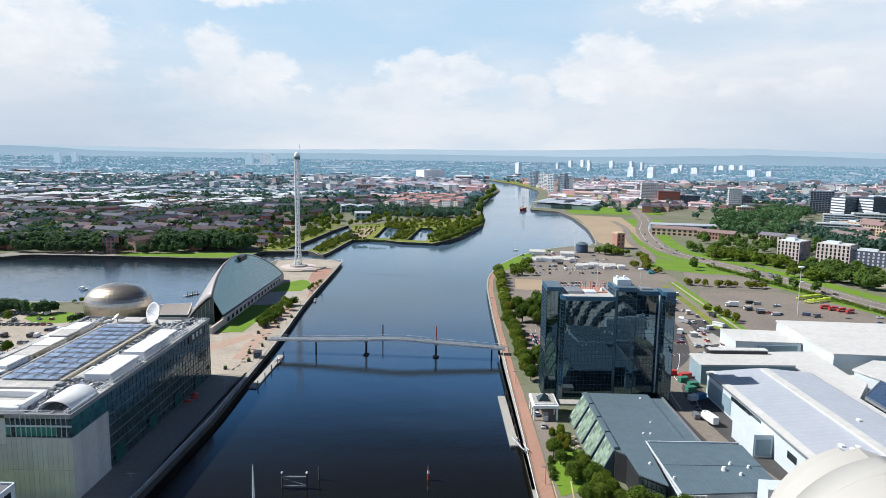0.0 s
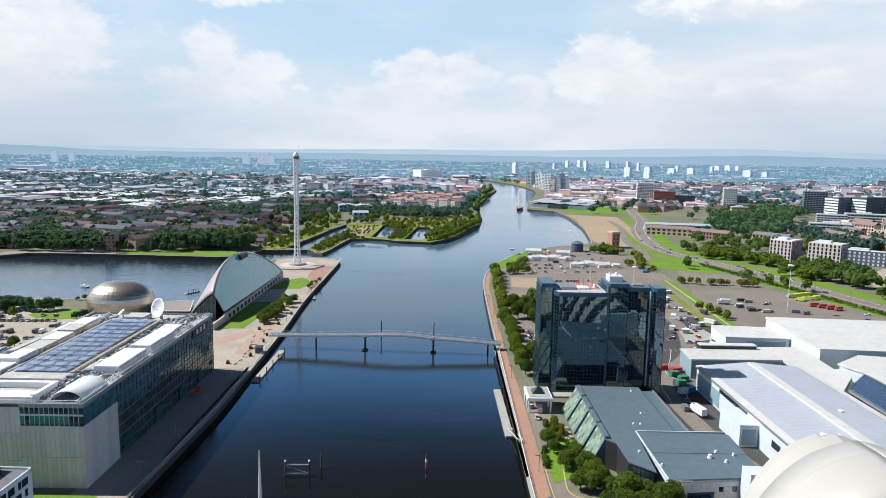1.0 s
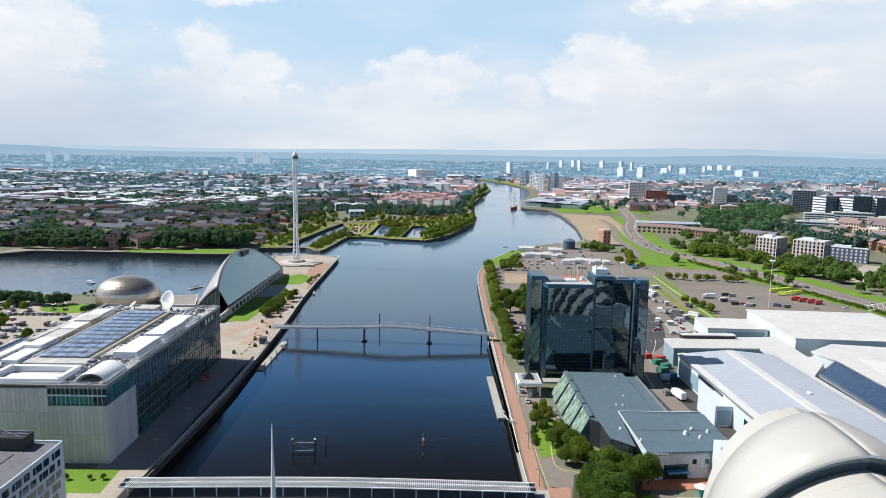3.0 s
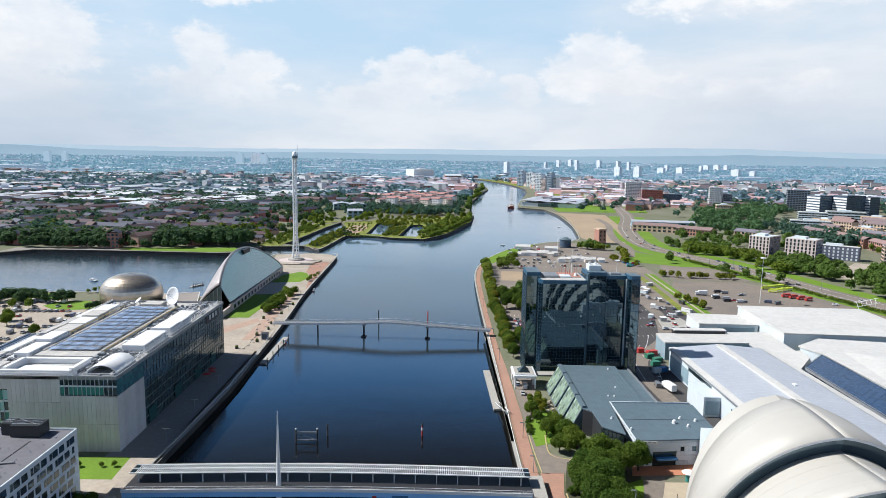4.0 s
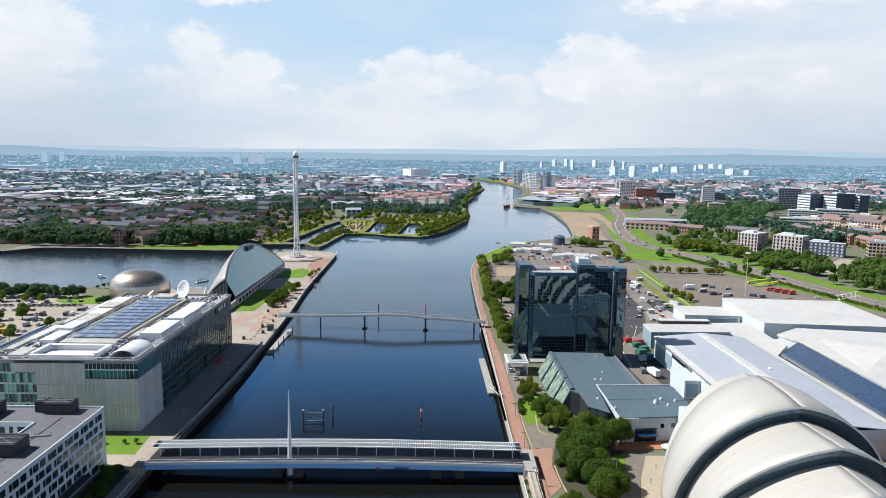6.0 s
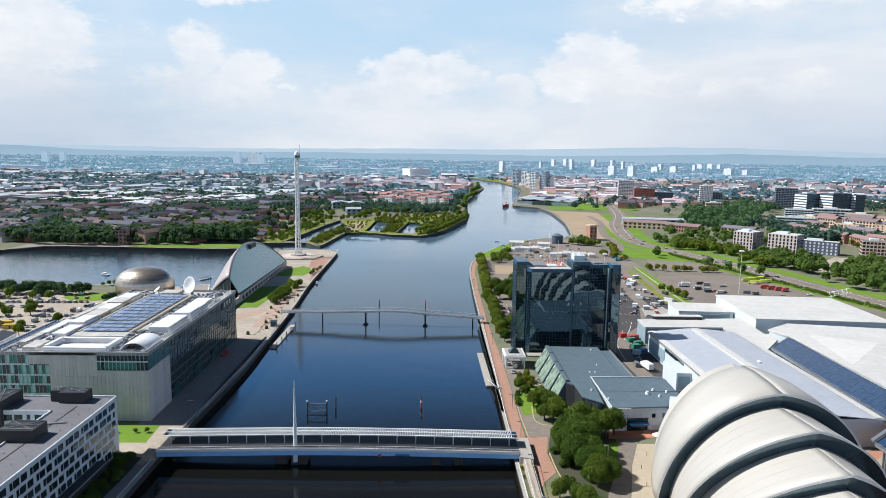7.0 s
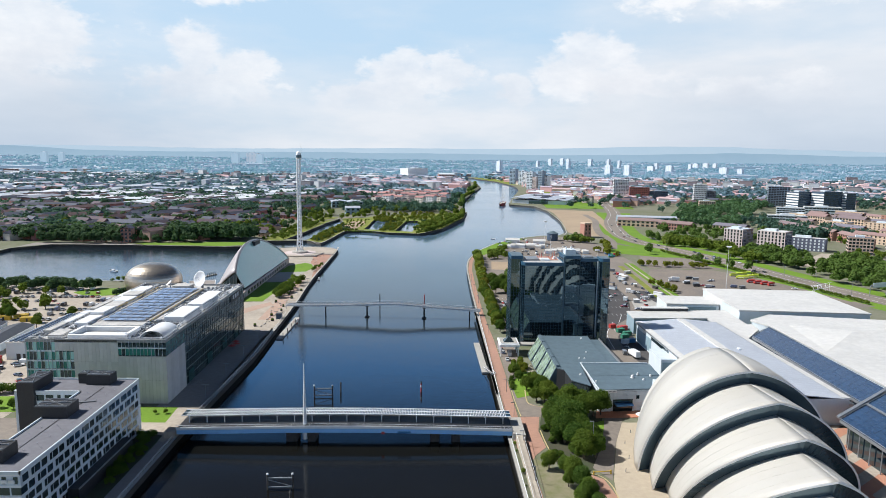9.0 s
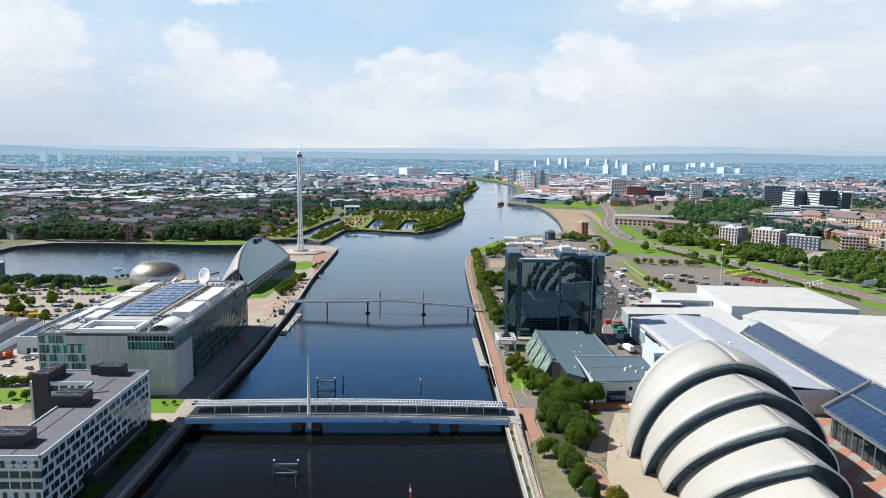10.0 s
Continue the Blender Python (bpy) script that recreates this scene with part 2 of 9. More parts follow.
LEAF_MID = foliage("hazed_mid_leaf", (0.042, 0.098, 0.088), (0.080, 0.142, 0.104), (0.094, 0.162, 0.124))
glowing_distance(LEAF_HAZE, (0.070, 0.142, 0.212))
# leaf of the farther woods, darkened and blued to carry haze
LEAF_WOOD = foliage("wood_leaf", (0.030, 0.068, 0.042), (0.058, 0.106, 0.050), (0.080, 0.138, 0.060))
LEAF_GOLD = foliage("yellowing_leaf", (0.16, 0.16, 0.02), (0.24, 0.20, 0.03), (0.14, 0.17, 0.02))
GLASS_CP = glass_wall("mirror_glass", (0.005, 0.012, 0.020), 0.02, 1.0, 1.85)
GLASS_DARK = glass_wall("dark_glass", (0.022, 0.034, 0.038), 0.08, 0.7)
GLASS_RIVER = glass_wall("river_front_glass", (0.045, 0.078, 0.080), 0.10, 0.6, vary=0.25)
GLASS_TEAL = glass_wall("deep_teal_glass", (0.03, 0.11, 0.10), 0.12, 0.4)
FLAT_ROOF = surface("roof_membrane", (0.58, 0.56, 0.53), (0.33, 0.33, 0.335), 0.8, fine=0.5, broad=0.16, spread=0.42)
# soil and shrubs, darkened further to carry the hotel's shadow on the quay strip
SHRUB_BED = surface("shrub_bed", (0.035, 0.055, 0.02), (0.07, 0.06, 0.04), 0.95, fine=0.8, broad=0.1, bump=0.5)
GLASS_GREEN = glass_wall("green_glass", (0.05, 0.24, 0.20), 0.12, 0.4)
GLASS_SC = glass_wall("pale_green_glass", (0.30, 0.58, 0.56), 0.12, 0.8, ior=1.9, vary=0.18)
GLASS_OLIVE = glass_wall("olive_glass", (0.24, 0.32, 0.24), 0.2, 0.5)
YELLOW = surface("yellow_paint", (0.62, 0.42, 0.04), None, 0.6)
RED = surface("red_paint", (0.50, 0.05, 0.04), None, 0.5)
BLUE = surface("blue_paint", (0.05, 0.20, 0.45), None, 0.5)
PALE_BLUE = surface("pale_blue_paint", (0.30, 0.60, 0.95), (0.25, 0.52, 0.86), 0.5, fine=0.5, broad=0.2)
TYRE = surface("tyre", (0.02, 0.02, 0.02), None, 0.9)
PINK_PANEL = surface("pinkish_cladding", (0.58, 0.49, 0.47), (0.49, 0.415, 0.40), 0.8, fine=0.5)
# dark brick whose colour has haze blue mixed in for the distant blocks
BLACK_BRICK = surface("dark_brick", (0.065, 0.10, 0.155), (0.05, 0.08, 0.125), 0.85, fine=1)
SANDSTONE = surface("buff_stone", (0.64, 0.48, 0.355), (0.54, 0.405, 0.30), 0.85, fine=0.6)
RED_BRICK = surface("red_brick", (0.45, 0.235, 0.18), (0.37, 0.19, 0.145), 0.85, fine=0.8)
CAR_PAINT = palette("car_paint", ((0.75, 0.76, 0.77), (0.04, 0.04, 0.045), (0.30, 0.31, 0.33), (0.75, 0.76, 0.77), (0.10, 0.12, 0.2), (0.40, 0.04, 0.04), (0.15, 0.16, 0.17), (0.55, 0.56, 0.58)), 0.3, island=False, dirt=0.05, spec=0.5)

m = bpy.data.materials.new("river_water")
m.use_nodes = True
n = Net(m.node_tree)
b = m.node_tree.nodes["Principled BSDF"]
pos = n.add("ShaderNodeNewGeometry").outputs["Position"]
px, py, pz = n.sep(pos)
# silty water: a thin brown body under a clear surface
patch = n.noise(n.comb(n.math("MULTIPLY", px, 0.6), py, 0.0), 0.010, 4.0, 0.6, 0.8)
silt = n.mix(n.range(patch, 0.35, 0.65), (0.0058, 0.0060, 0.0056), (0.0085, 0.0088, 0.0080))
# blue body for far river and basin: sky reflection put into the colour
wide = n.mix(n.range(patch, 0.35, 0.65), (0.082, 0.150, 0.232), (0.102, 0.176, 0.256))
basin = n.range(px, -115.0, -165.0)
bank_fade = n.range(py, 530.0, 640.0, 1.0, 0.12)  # calmer towards the far bank, body colour darkened for the trees' reflection
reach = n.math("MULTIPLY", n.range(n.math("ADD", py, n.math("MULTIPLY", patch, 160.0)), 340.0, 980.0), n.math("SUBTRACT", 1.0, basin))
reach = n.math("ADD", reach, n.math("MULTIPLY", n.math("MULTIPLY", basin, bank_fade), 0.68))
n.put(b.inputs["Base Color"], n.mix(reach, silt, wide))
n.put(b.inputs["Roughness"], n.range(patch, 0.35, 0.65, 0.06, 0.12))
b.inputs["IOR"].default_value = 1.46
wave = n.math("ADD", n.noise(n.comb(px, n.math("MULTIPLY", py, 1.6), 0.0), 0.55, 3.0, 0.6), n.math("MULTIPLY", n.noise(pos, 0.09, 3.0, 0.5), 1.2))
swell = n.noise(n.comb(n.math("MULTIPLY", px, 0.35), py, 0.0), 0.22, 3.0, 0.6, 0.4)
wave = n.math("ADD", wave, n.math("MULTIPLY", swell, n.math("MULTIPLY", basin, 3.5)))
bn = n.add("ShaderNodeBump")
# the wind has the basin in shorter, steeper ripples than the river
n.put(bn.inputs["Strength"], n.math("ADD", n.range(n.noise(pos, 0.006, 3.0, 0.6, 0.6), 0.38, 0.62, 0.16, 0.40), n.math("MULTIPLY", n.math("MULTIPLY", basin, bank_fade), 0.65)))
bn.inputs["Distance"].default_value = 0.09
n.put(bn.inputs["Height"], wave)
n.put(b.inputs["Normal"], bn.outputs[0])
WATER = m

# ---- building blocks ----
from mathutils.geometry import tessellate_polygon


def mesh_of(name, bm, material):
    me = bpy.data.meshes.new(name)
    bm.to_mesh(me)
    bm.free()
    me.materials.append(material)
    return me


def part(name, bm, material, parent=None, label=""):
    me = mesh_of(name, bm, material) if isinstance(bm, bmesh.types.BMesh) else bm
    ob = new(name, me)
    ob.parent = parent
    if label:
        tagged(ob, label)
    return ob


def thing(name, label, category, group="", kind="", at=(0, 0, 0), turn=0.0):
    ob = new(name)
    ob.empty_display_size = 0.5
    ob.matrix_basis = pose(*at, 0, 0, turn)
    return tagged(ob, label, category, group, kind)


def box(bm, x0, x1, y0, y1, z0, z1):
    v = [bm.verts.new(p) for p in ((x0, y0, z0), (x1, y0, z0), (x1, y1, z0), (x0, y1, z0), (x0, y0, z1), (x1, y0, z1), (x1, y1, z1), (x0, y1, z1))]
    for f in ((3, 2, 1, 0), (4, 5, 6, 7), (0, 1, 5, 4), (1, 2, 6, 5), (2, 3, 7, 6), (3, 0, 4, 7)):
        bm.faces.new([v[i] for i in f])
    return bm


def boxes(*dims):
    bm = bmesh.new()
    for d in dims:
        box(bm, *d)
    return bm


def rounded(bm, r=0.1, seg=2):
    bmesh.ops.bevel(bm, geom=bm.edges[:], offset=r, segments=seg, affect="EDGES", profile=0.5)
    return bm


def prism(bm, pts, z0, z1, top=True):
    n = len(pts)
    area = sum(pts[i][0] * pts[(i + 1) % n][1] - pts[(i + 1) % n][0] * pts[i][1] for i in range(n))
    if area < 0:
        pts = pts[::-1]
    lo = [bm.verts.new((x, y, z0)) for x, y in pts]
    hi = [bm.verts.new((x, y, z1)) for x, y in pts]
    for i in range(n):
        j = (i + 1) % n
        bm.faces.new((lo[i], lo[j], hi[j], hi[i]))
    for tri in tessellate_polygon([[Vector((x, y, 0)) for x, y in pts]]):
        a, b, c = tri
        q = Vector((*pts[b], 0)) - Vector((*pts[a], 0))
        w = Vector((*pts[c], 0)) - Vector((*pts[a], 0))
        if q.cross(w).z < 0:
            b, c = c, b
        if top:
            bm.faces.new((hi[a], hi[b], hi[c]))
        bm.faces.new((lo[c], lo[b], lo[a]))
    return bm


def tube(bm, p0, p1, r0, r1=None, n=8, cap=True):
    p0, p1 = Vector(p0), Vector(p1)
    r1 = r0 if r1 is None else r1
    d = (p1 - p0).normalized()
    a = d.orthogonal().normalized()
    b = d.cross(a)
    rings = []
    for p, r in ((p0, r0), (p1, r1)):
        rings.append([bm.verts.new(p + (a * math.cos(2 * math.pi * i / n) + b * math.sin(2 * math.pi * i / n)) * r) for i in range(n)])
    for i in range(n):
        j = (i + 1) % n
        bm.faces.new((rings[0][i], rings[0][j], rings[1][j], rings[1][i]))
    if cap:
        bm.faces.new(rings[0][::-1])
        bm.faces.new(rings[1])
    return bm


def grid(bm, rows, closed=False):
    """A skin over rows of points."""
    vs = [[bm.verts.new(p) for p in r] for r in rows]
    for i in range(len(vs) - 1):
        for j in range(len(vs[i]) - (0 if closed else 1)):
            k = (j + 1) % len(vs[i])
            bm.faces.new((vs[i][j], vs[i][k], vs[i + 1][k], vs[i + 1][j]))
    return bm


def smooth(ob):
    for p in ob.data.polygons:
        p.use_smooth = True
    return ob


def sheet(name, pts, z, material, label, category, holes=(), depth=0.0):
    """A flat piece of ground."""
    loops = [[Vector((x, y, 0)) for x, y in pts]] + [[Vector((x, y, 0)) for x, y in h] for h in holes]
    flat = [p for l in loops for p in l]
    bm = bmesh.new()
    vs = [bm.verts.new((p.x, p.y, z)) for p in flat]
    for a, b, c in tessellate_polygon(loops):
        q = (flat[b] - flat[a]).cross(flat[c] - flat[a])
        if abs(q.z) < 1e-6:
            continue
        try:
            bm.faces.new((vs[a], vs[b], vs[c]) if q.z > 0 else (vs[a], vs[c], vs[b]))
        except ValueError:
            pass
    if depth:
        k = 0
        for l in loops:
            low = [bm.verts.new((p.x, p.y, z - depth)) for p in l]
            for i in range(len(l)):
                j = (i + 1) % len(l)
                bm.faces.new((vs[k + i], vs[k + j], low[j], low[i]))
            k += len(l)
    ob = part(name, bm, material)
    return tagged(ob, label, category, kind="structure")


def ribbon(name, line, width, z, material, label, category, kind="structure", parent=None, offset=0.0):
    """A strip along a line on the ground."""
    bm = bmesh.new()
    pts = [Vector((*p, 0)) for p in line]
    fine = []
    for i in range(len(pts) - 1):
        p0, p1, p2, p3 = pts[max(0, i - 1)], pts[i], pts[i + 1], pts[min(len(pts) - 1, i + 2)]
        for k in range(6):
            t = k / 6
            fine.append(0.5 * ((2 * p1) + (p2 - p0) * t + (2 * p0 - 5 * p1 + 4 * p2 - p3) * t * t + (3 * p1 - p0 - 3 * p2 + p3) * t ** 3))
    fine.append(pts[-1])
    rows = []
    for i, p in enumerate(fine):
        d = (fine[min(i + 1, len(fine) - 1)] - fine[max(i - 1, 0)]).normalized()
        s = Vector((d.y, -d.x, 0))
        p = p + s * offset
        rows.append([p - s * width / 2 + Vector((0, 0, z)), p + s * width / 2 + Vector((0, 0, z))])
    grid(bm, [[r[1], r[0]] for r in rows][::-1])
    ob = part(name, bm, material, parent)
    bmesh_up(ob)
    if parent is None:
        tagged(ob, label, category, kind=kind)
    return fine


def bmesh_up(ob):
    bm = bmesh.new()
    bm.from_mesh(ob.data)
    bm.normal_update()
    for f in bm.faces:
        if f.normal.z < 0:
            f.normal_flip()
    bm.to_mesh(ob.data)
    bm.free()


def box_mesh(name, dims, material):
    return mesh_of(name, boxes(dims), material)


def pane_grid(cols, rows, u0, u1, z0, z1, place, jitter=0.0, gap=0.08, rng=random):
    """Separate panes over a wall; place(u, z, out) gives the point."""
    bm = bmesh.new()
    for i in range(cols):
        for k in range(rows):
            a, b = u0 + (u1 - u0) * (i + gap / 2) / cols, u0 + (u1 - u0) * (i + 1 - gap / 2) / cols
            c, d = z0 + (z1 - z0) * (k + gap / 2) / rows, z0 + (z1 - z0) * (k + 1 - gap / 2) / rows
            w, h = (b - a) * jitter, (d - c) * jitter
            e, g = rng.uniform(-w, w), rng.uniform(-h, h)
            bm.faces.new([bm.verts.new(place(*q)) for q in ((a, c, -e - g), (b, c, e - g), (b, d, e + g), (a, d, -e + g))])
    return bm


def inside(p, poly):
    x, y = p
    hit = False
    for i in range(len(poly)):
        (x0, y0), (x1, y1) = poly[i - 1], poly[i]
        if (y0 > y) != (y1 > y) and x < (x1 - x0) * (y - y0) / (y1 - y0) + x0:
            hit = not hit
    return hit

# ---- ground, river ----
WATER_Z = -3.0
DOCKS = (
    [(-172, 722), (-148, 712), (-136, 800), (-126, 895), (-141, 965), (-152, 900), (-162, 800)],
    [(-90, 828), (-68, 821), (-61, 900), (-62, 958), (-87, 967), (-88, 880)],
    [(-47, 811), (-24, 805), (-16, 900), (-19, 944), (-37, 943)],
)
SOUTH_BANK = [(-94, -2500), (-94, 101), (-94.4, 157), (-93.2, 192), (-91, 254), (-92, 305), (-94, 381), (-98, 473), (-100, 639), (-109, 649), (-128, 655),
              (-164, 645), (-161, 560), (-167, 500), (-169, 437), (-186, 433), (-191, 441), (-199, 450), (-212, 453), (-240, 453), (-330, 450), (-425, 450), (-440, 560), (-441, 625), (-415, 655), (-385, 657), (-319, 655),
              (-225, 650), (-200, 662), (-192, 700), (-146, 706), (-126, 686), (-113, 802), (-94, 814), (-77, 807), (-55, 792), (-28, 787), (-13, 785), (18, 846), (40, 930), (55, 1000), (65, 1110), (52, 1147),
              (61, 1185), (73, 1385), (92, 1530), (111, 1683), (134, 1820), (152, 1945), (158, 2210), (136, 2452), (111, 2643), (95, 2760), (-4700, 2760), (-4700, -2500)]
NORTH_BANK = [(29.9, -2500), (29.9, 140), (30, 200), (30.6, 240), (31.1, 300), (31.6, 367), (32.2, 435), (33.8, 517), (37, 562), (42, 593), (54, 640), (79, 700), (110, 745), (140, 772), (165, 778),
              (183, 812), (204, 966), (214, 1140), (207, 1248), (163, 1288), (166, 1330), (178, 1405), (206, 1570), (230, 1700), (248, 1807), (262, 1950), (263, 2098), (239, 2344),
              (190, 2564), (150, 2760), (4700, 2760), (4700, -2500)]
LAND = surface("mixed_ground", (0.10, 0.13, 0.055), (0.24, 0.22, 0.185), 0.95, fine=0.25, broad=0.012, spec=0.2, spread=0.6)


def rise(y):
    """Ground raised beyond the bend so the shortened valley looks flat from the camera."""
    return 0.0 if y < 2750 else 106 * (1 - y / true_way(y))


def true_way(y):
    """Beyond the river's bend the flat valley is drawn together, as the view stops short of its end."""
    return y if y < 2750 else 2750 + 2.976 * (y - 2750)


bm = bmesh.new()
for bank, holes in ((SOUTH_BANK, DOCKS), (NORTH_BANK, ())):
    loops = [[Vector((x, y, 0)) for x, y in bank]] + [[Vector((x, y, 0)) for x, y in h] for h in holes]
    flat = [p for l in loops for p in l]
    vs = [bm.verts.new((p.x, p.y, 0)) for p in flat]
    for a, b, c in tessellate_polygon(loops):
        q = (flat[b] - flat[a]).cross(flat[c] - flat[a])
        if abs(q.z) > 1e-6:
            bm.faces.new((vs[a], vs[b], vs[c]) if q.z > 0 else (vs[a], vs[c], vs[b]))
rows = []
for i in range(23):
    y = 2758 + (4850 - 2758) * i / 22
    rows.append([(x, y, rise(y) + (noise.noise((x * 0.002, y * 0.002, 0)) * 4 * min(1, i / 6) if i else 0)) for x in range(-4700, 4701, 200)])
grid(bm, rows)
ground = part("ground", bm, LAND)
# far strip of ground: haze painted as pale blue colour plus added glow
ground.data.materials.append(glowing_distance(surface("hazed_backdrop_ground", (0.26, 0.34, 0.40), (0.34, 0.40, 0.45), 1.0, fine=0.02, broad=0.004, spec=0.0, spread=0.35), (0.085, 0.152, 0.218)))
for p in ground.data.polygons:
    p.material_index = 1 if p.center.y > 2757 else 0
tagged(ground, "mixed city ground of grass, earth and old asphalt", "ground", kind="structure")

# quay walls, with a coping along the water
for i, (bank, name) in enumerate(((SOUTH_BANK, "quay_wall_south"), (NORTH_BANK, "quay_wall_north"))):
    bm = bmesh.new()
    line = bank[:-2]
    for a, b in zip(line, line[1:]):
        v = [bm.verts.new(p) for p in ((*a, -9), (*b, -9), (*b, 0.0), (*a, 0.0))]
        bm.faces.new(v if i else v[::-1])
    if i == 0:
        for d in DOCKS:
            for a, b in zip(d, d[1:] + d[:1]):
                bm.faces.new([bm.verts.new(p) for p in ((*a, -9), (*b, -9), (*b, 0), (*a, 0))])
    wall = part(name, bm, STONE)
    tagged(wall, "dark weed-stained stone quay wall along the river", "quay wall", kind="structure")
    ribbon("coping", line[:22] if i else line[:39], 1.2, 0.22, CONC, "", "", parent=wall)

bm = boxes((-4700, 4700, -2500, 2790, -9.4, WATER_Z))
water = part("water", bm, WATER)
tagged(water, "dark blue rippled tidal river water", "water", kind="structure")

# pieces of the ground's surface
sheet("quay_south", [(-101.5, 100), (-98.5, 101), (-95.2, 157), (-93.9, 192), (-91.6, 254), (-92.6, 305), (-113, 307), (-113, 160), (-98, 155)], 0.05, QUAY_PAVE, "grey paved quayside promenade", "pavement")
sheet("plaza_south", [(-92.7, 305.3), (-94.6, 381), (-98.6, 473), (-100.6, 638), (-109, 648), (-128, 654), (-162, 644), (-150, 560), (-113, 470), (-118, 384), (-150, 370), (-178, 340), (-113, 307.2)], 0.06, PALE_PAVE, "sunlit beige paved plaza on the quay", "pavement")
sheet("lawn", [(-132.5, 381), (-117.8, 381), (-114, 452), (-133, 450)], 0.12, GRASS, "bright mown lawn beside the curved glass hall", "lawn")
sheet("hall_path", [(-133, 450.4), (-113.8, 456), (-109.5, 500), (-131.5, 496)], 0.11, CONC, "pale grey paved path between the lawns", "pavement")
sheet("lawn", [(-131.5, 496.4), (-109.4, 500.4), (-105, 520), (-111, 540), (-118, 547), (-130, 530)], 0.12, GRASS, "bright mown lawn beside the curved glass hall", "lawn")
sheet("red_walk", [(-98.9, 470), (-100.8, 600), (-118, 598), (-113, 545), (-103, 525), (-102.6, 500)], 0.09, RED_PAVE, "reddish brick-paved quay path", "pavement")
sheet("car_park_south", [(-168, 190), (-168, 300), (-180, 345), (-215, 405), (-262, 430), (-345, 430), (-430, 330), (-430, 60), (-168, 60)], 0.05, PALE_PAVE, "pale gravelled car park behind the office block", "car park")
sheet("cinema_lawn", [(-262, 406), (-252, 398), (-238, 395), (-224, 400), (-220, 411), (-230, 420), (-246, 423), (-259, 417)], 0.12, GRASS, "rounded lawn beside the egg-shaped cinema", "lawn")
sheet("cinema_lawn", [(-290, 430), (-262, 428), (-260, 446), (-292, 446)], 0.12, GRASS, "small lawn at the basin's edge", "lawn")
sheet("cinema_forecourt", [(-238, 405), (-180, 400), (-171, 434), (-185, 431.5), (-190, 439), (-198, 448.6), (-212, 451.6), (-238, 451.6), (-230, 440)], 0.1, PALE_PAVE, "pale paving round the egg-shaped cinema", "pavement")
FADED_RED = surface("faded_red_paving", (0.45, 0.33, 0.26), (0.36, 0.24, 0.185), 0.85, fine=0.5, broad=0.06)
sheet("plaza_band", [(-108, 330), (-100, 330), (-102, 440), (-104, 470), (-109, 470)], 0.1, FADED_RED, "faded reddish band of paving across the plaza", "pavement")
sheet("plaza_band", [(-130, 352), (-122, 344), (-108, 372), (-112, 380)], 0.1, FADED_RED, "faded reddish band of paving across the plaza", "pavement")
sheet("scrub_bank", [(-200, 704), (-174, 704), (-164, 800), (-154, 905), (-146, 985), (-170, 990), (-185, 850)], 0.05, ROUGH_GRASS, "overgrown yellow-green scrub round the old docks", "grass")
# pale sheet added to lighten dark ground here in place of sunlit grass
sheet("works_yard", [(352, 556), (410, 508), (450, 430), (480, 335), (560, 420), (560, 560), (430, 640)], 0.06, PALE_PAVE, "pale ground sheet added among trees beyond the expressway", "ground")
sheet("meadow", [(318, 1540), (352, 1720), (470, 1720), (450, 1535)], 0.07, ROUGH_GRASS, "ochre and green meadow beyond the cleared site", "grass")
sheet("verge_lawn", [(350, 1210), (372, 1330), (420, 1330), (392, 1200)], 0.07, GRASS, "bright green verge beside the expressway", "lawn")
sheet("verge_lawn", [(236, 770), (246, 850), (258, 930), (252, 940), (236, 870), (228, 790)], 0.1, GRASS, "bright green verge between the roads", "lawn")
sheet("verge_lawn", [(275, 720), (300, 690), (318, 640), (330, 600), (345, 610), (330, 680), (290, 745)], 0.07, GRASS, "bright green verge beside the expressway", "lawn")
sheet("verge_lawn", [(262, 560), (285, 560), (300, 480), (318, 400), (310, 395), (292, 475), (276, 530)], 0.07, GRASS, "bright green verge beside the expressway", "lawn")
sheet("lawn_strip", [(-157, 168), (-103, 168), (-104, 184), (-157, 184)], 0.11, GRASS, "strip of grass beside the grey clad building", "lawn")
sheet("inn_lawn", [(-215, 176), (-166, 178), (-166, 196), (-215, 194)], 0.11, GRASS, "lawn with shrubs behind the hotel", "lawn")
sheet("inn_car_park", [(-215, 120), (-128, 120), (-128, 146), (-148, 147), (-150, 172), (-215, 172)], 0.1, ASPH_OLD, "grey asphalt car park behind the hotel", "car park")
sheet("forecourt", [(-113, 184.2), (-94.2, 184.2), (-95.0, 157), (-97, 150), (-113, 160)], 0.1, PALE_PAVE, "pale paved forecourt at the bridge head", "pavement")
sheet("quay_path", [(-99.2, 30), (-94.8, 30), (-94.8, 101), (-95.2, 154), (-99, 155), (-99.2, 100)], 0.09, QUAY_PAVE, "narrow grey path along the quay edge", "pavement")
sheet("bank_planting", [(-108.6, 60), (-99.4, 60), (-99.4, 156), (-108.6, 158)], 0.13, SHRUB_BED, "dark shrubby strip along the quay", "planting")
sheet("basin_walk", [(-440, 632), (-414, 657), (-385, 659), (-319, 657), (-319, 664), (-385, 668), (-440, 668)], 0.06, QUAY_PAVE, "grey paved walk behind the basin wall", "pavement")
sheet("far_lawn", [(-330, 660), (-228, 654), (-203, 666), (-196, 690), (-240, 685), (-325, 678)], 0.06, GRASS, "sunlit grass strip along the basin", "lawn")
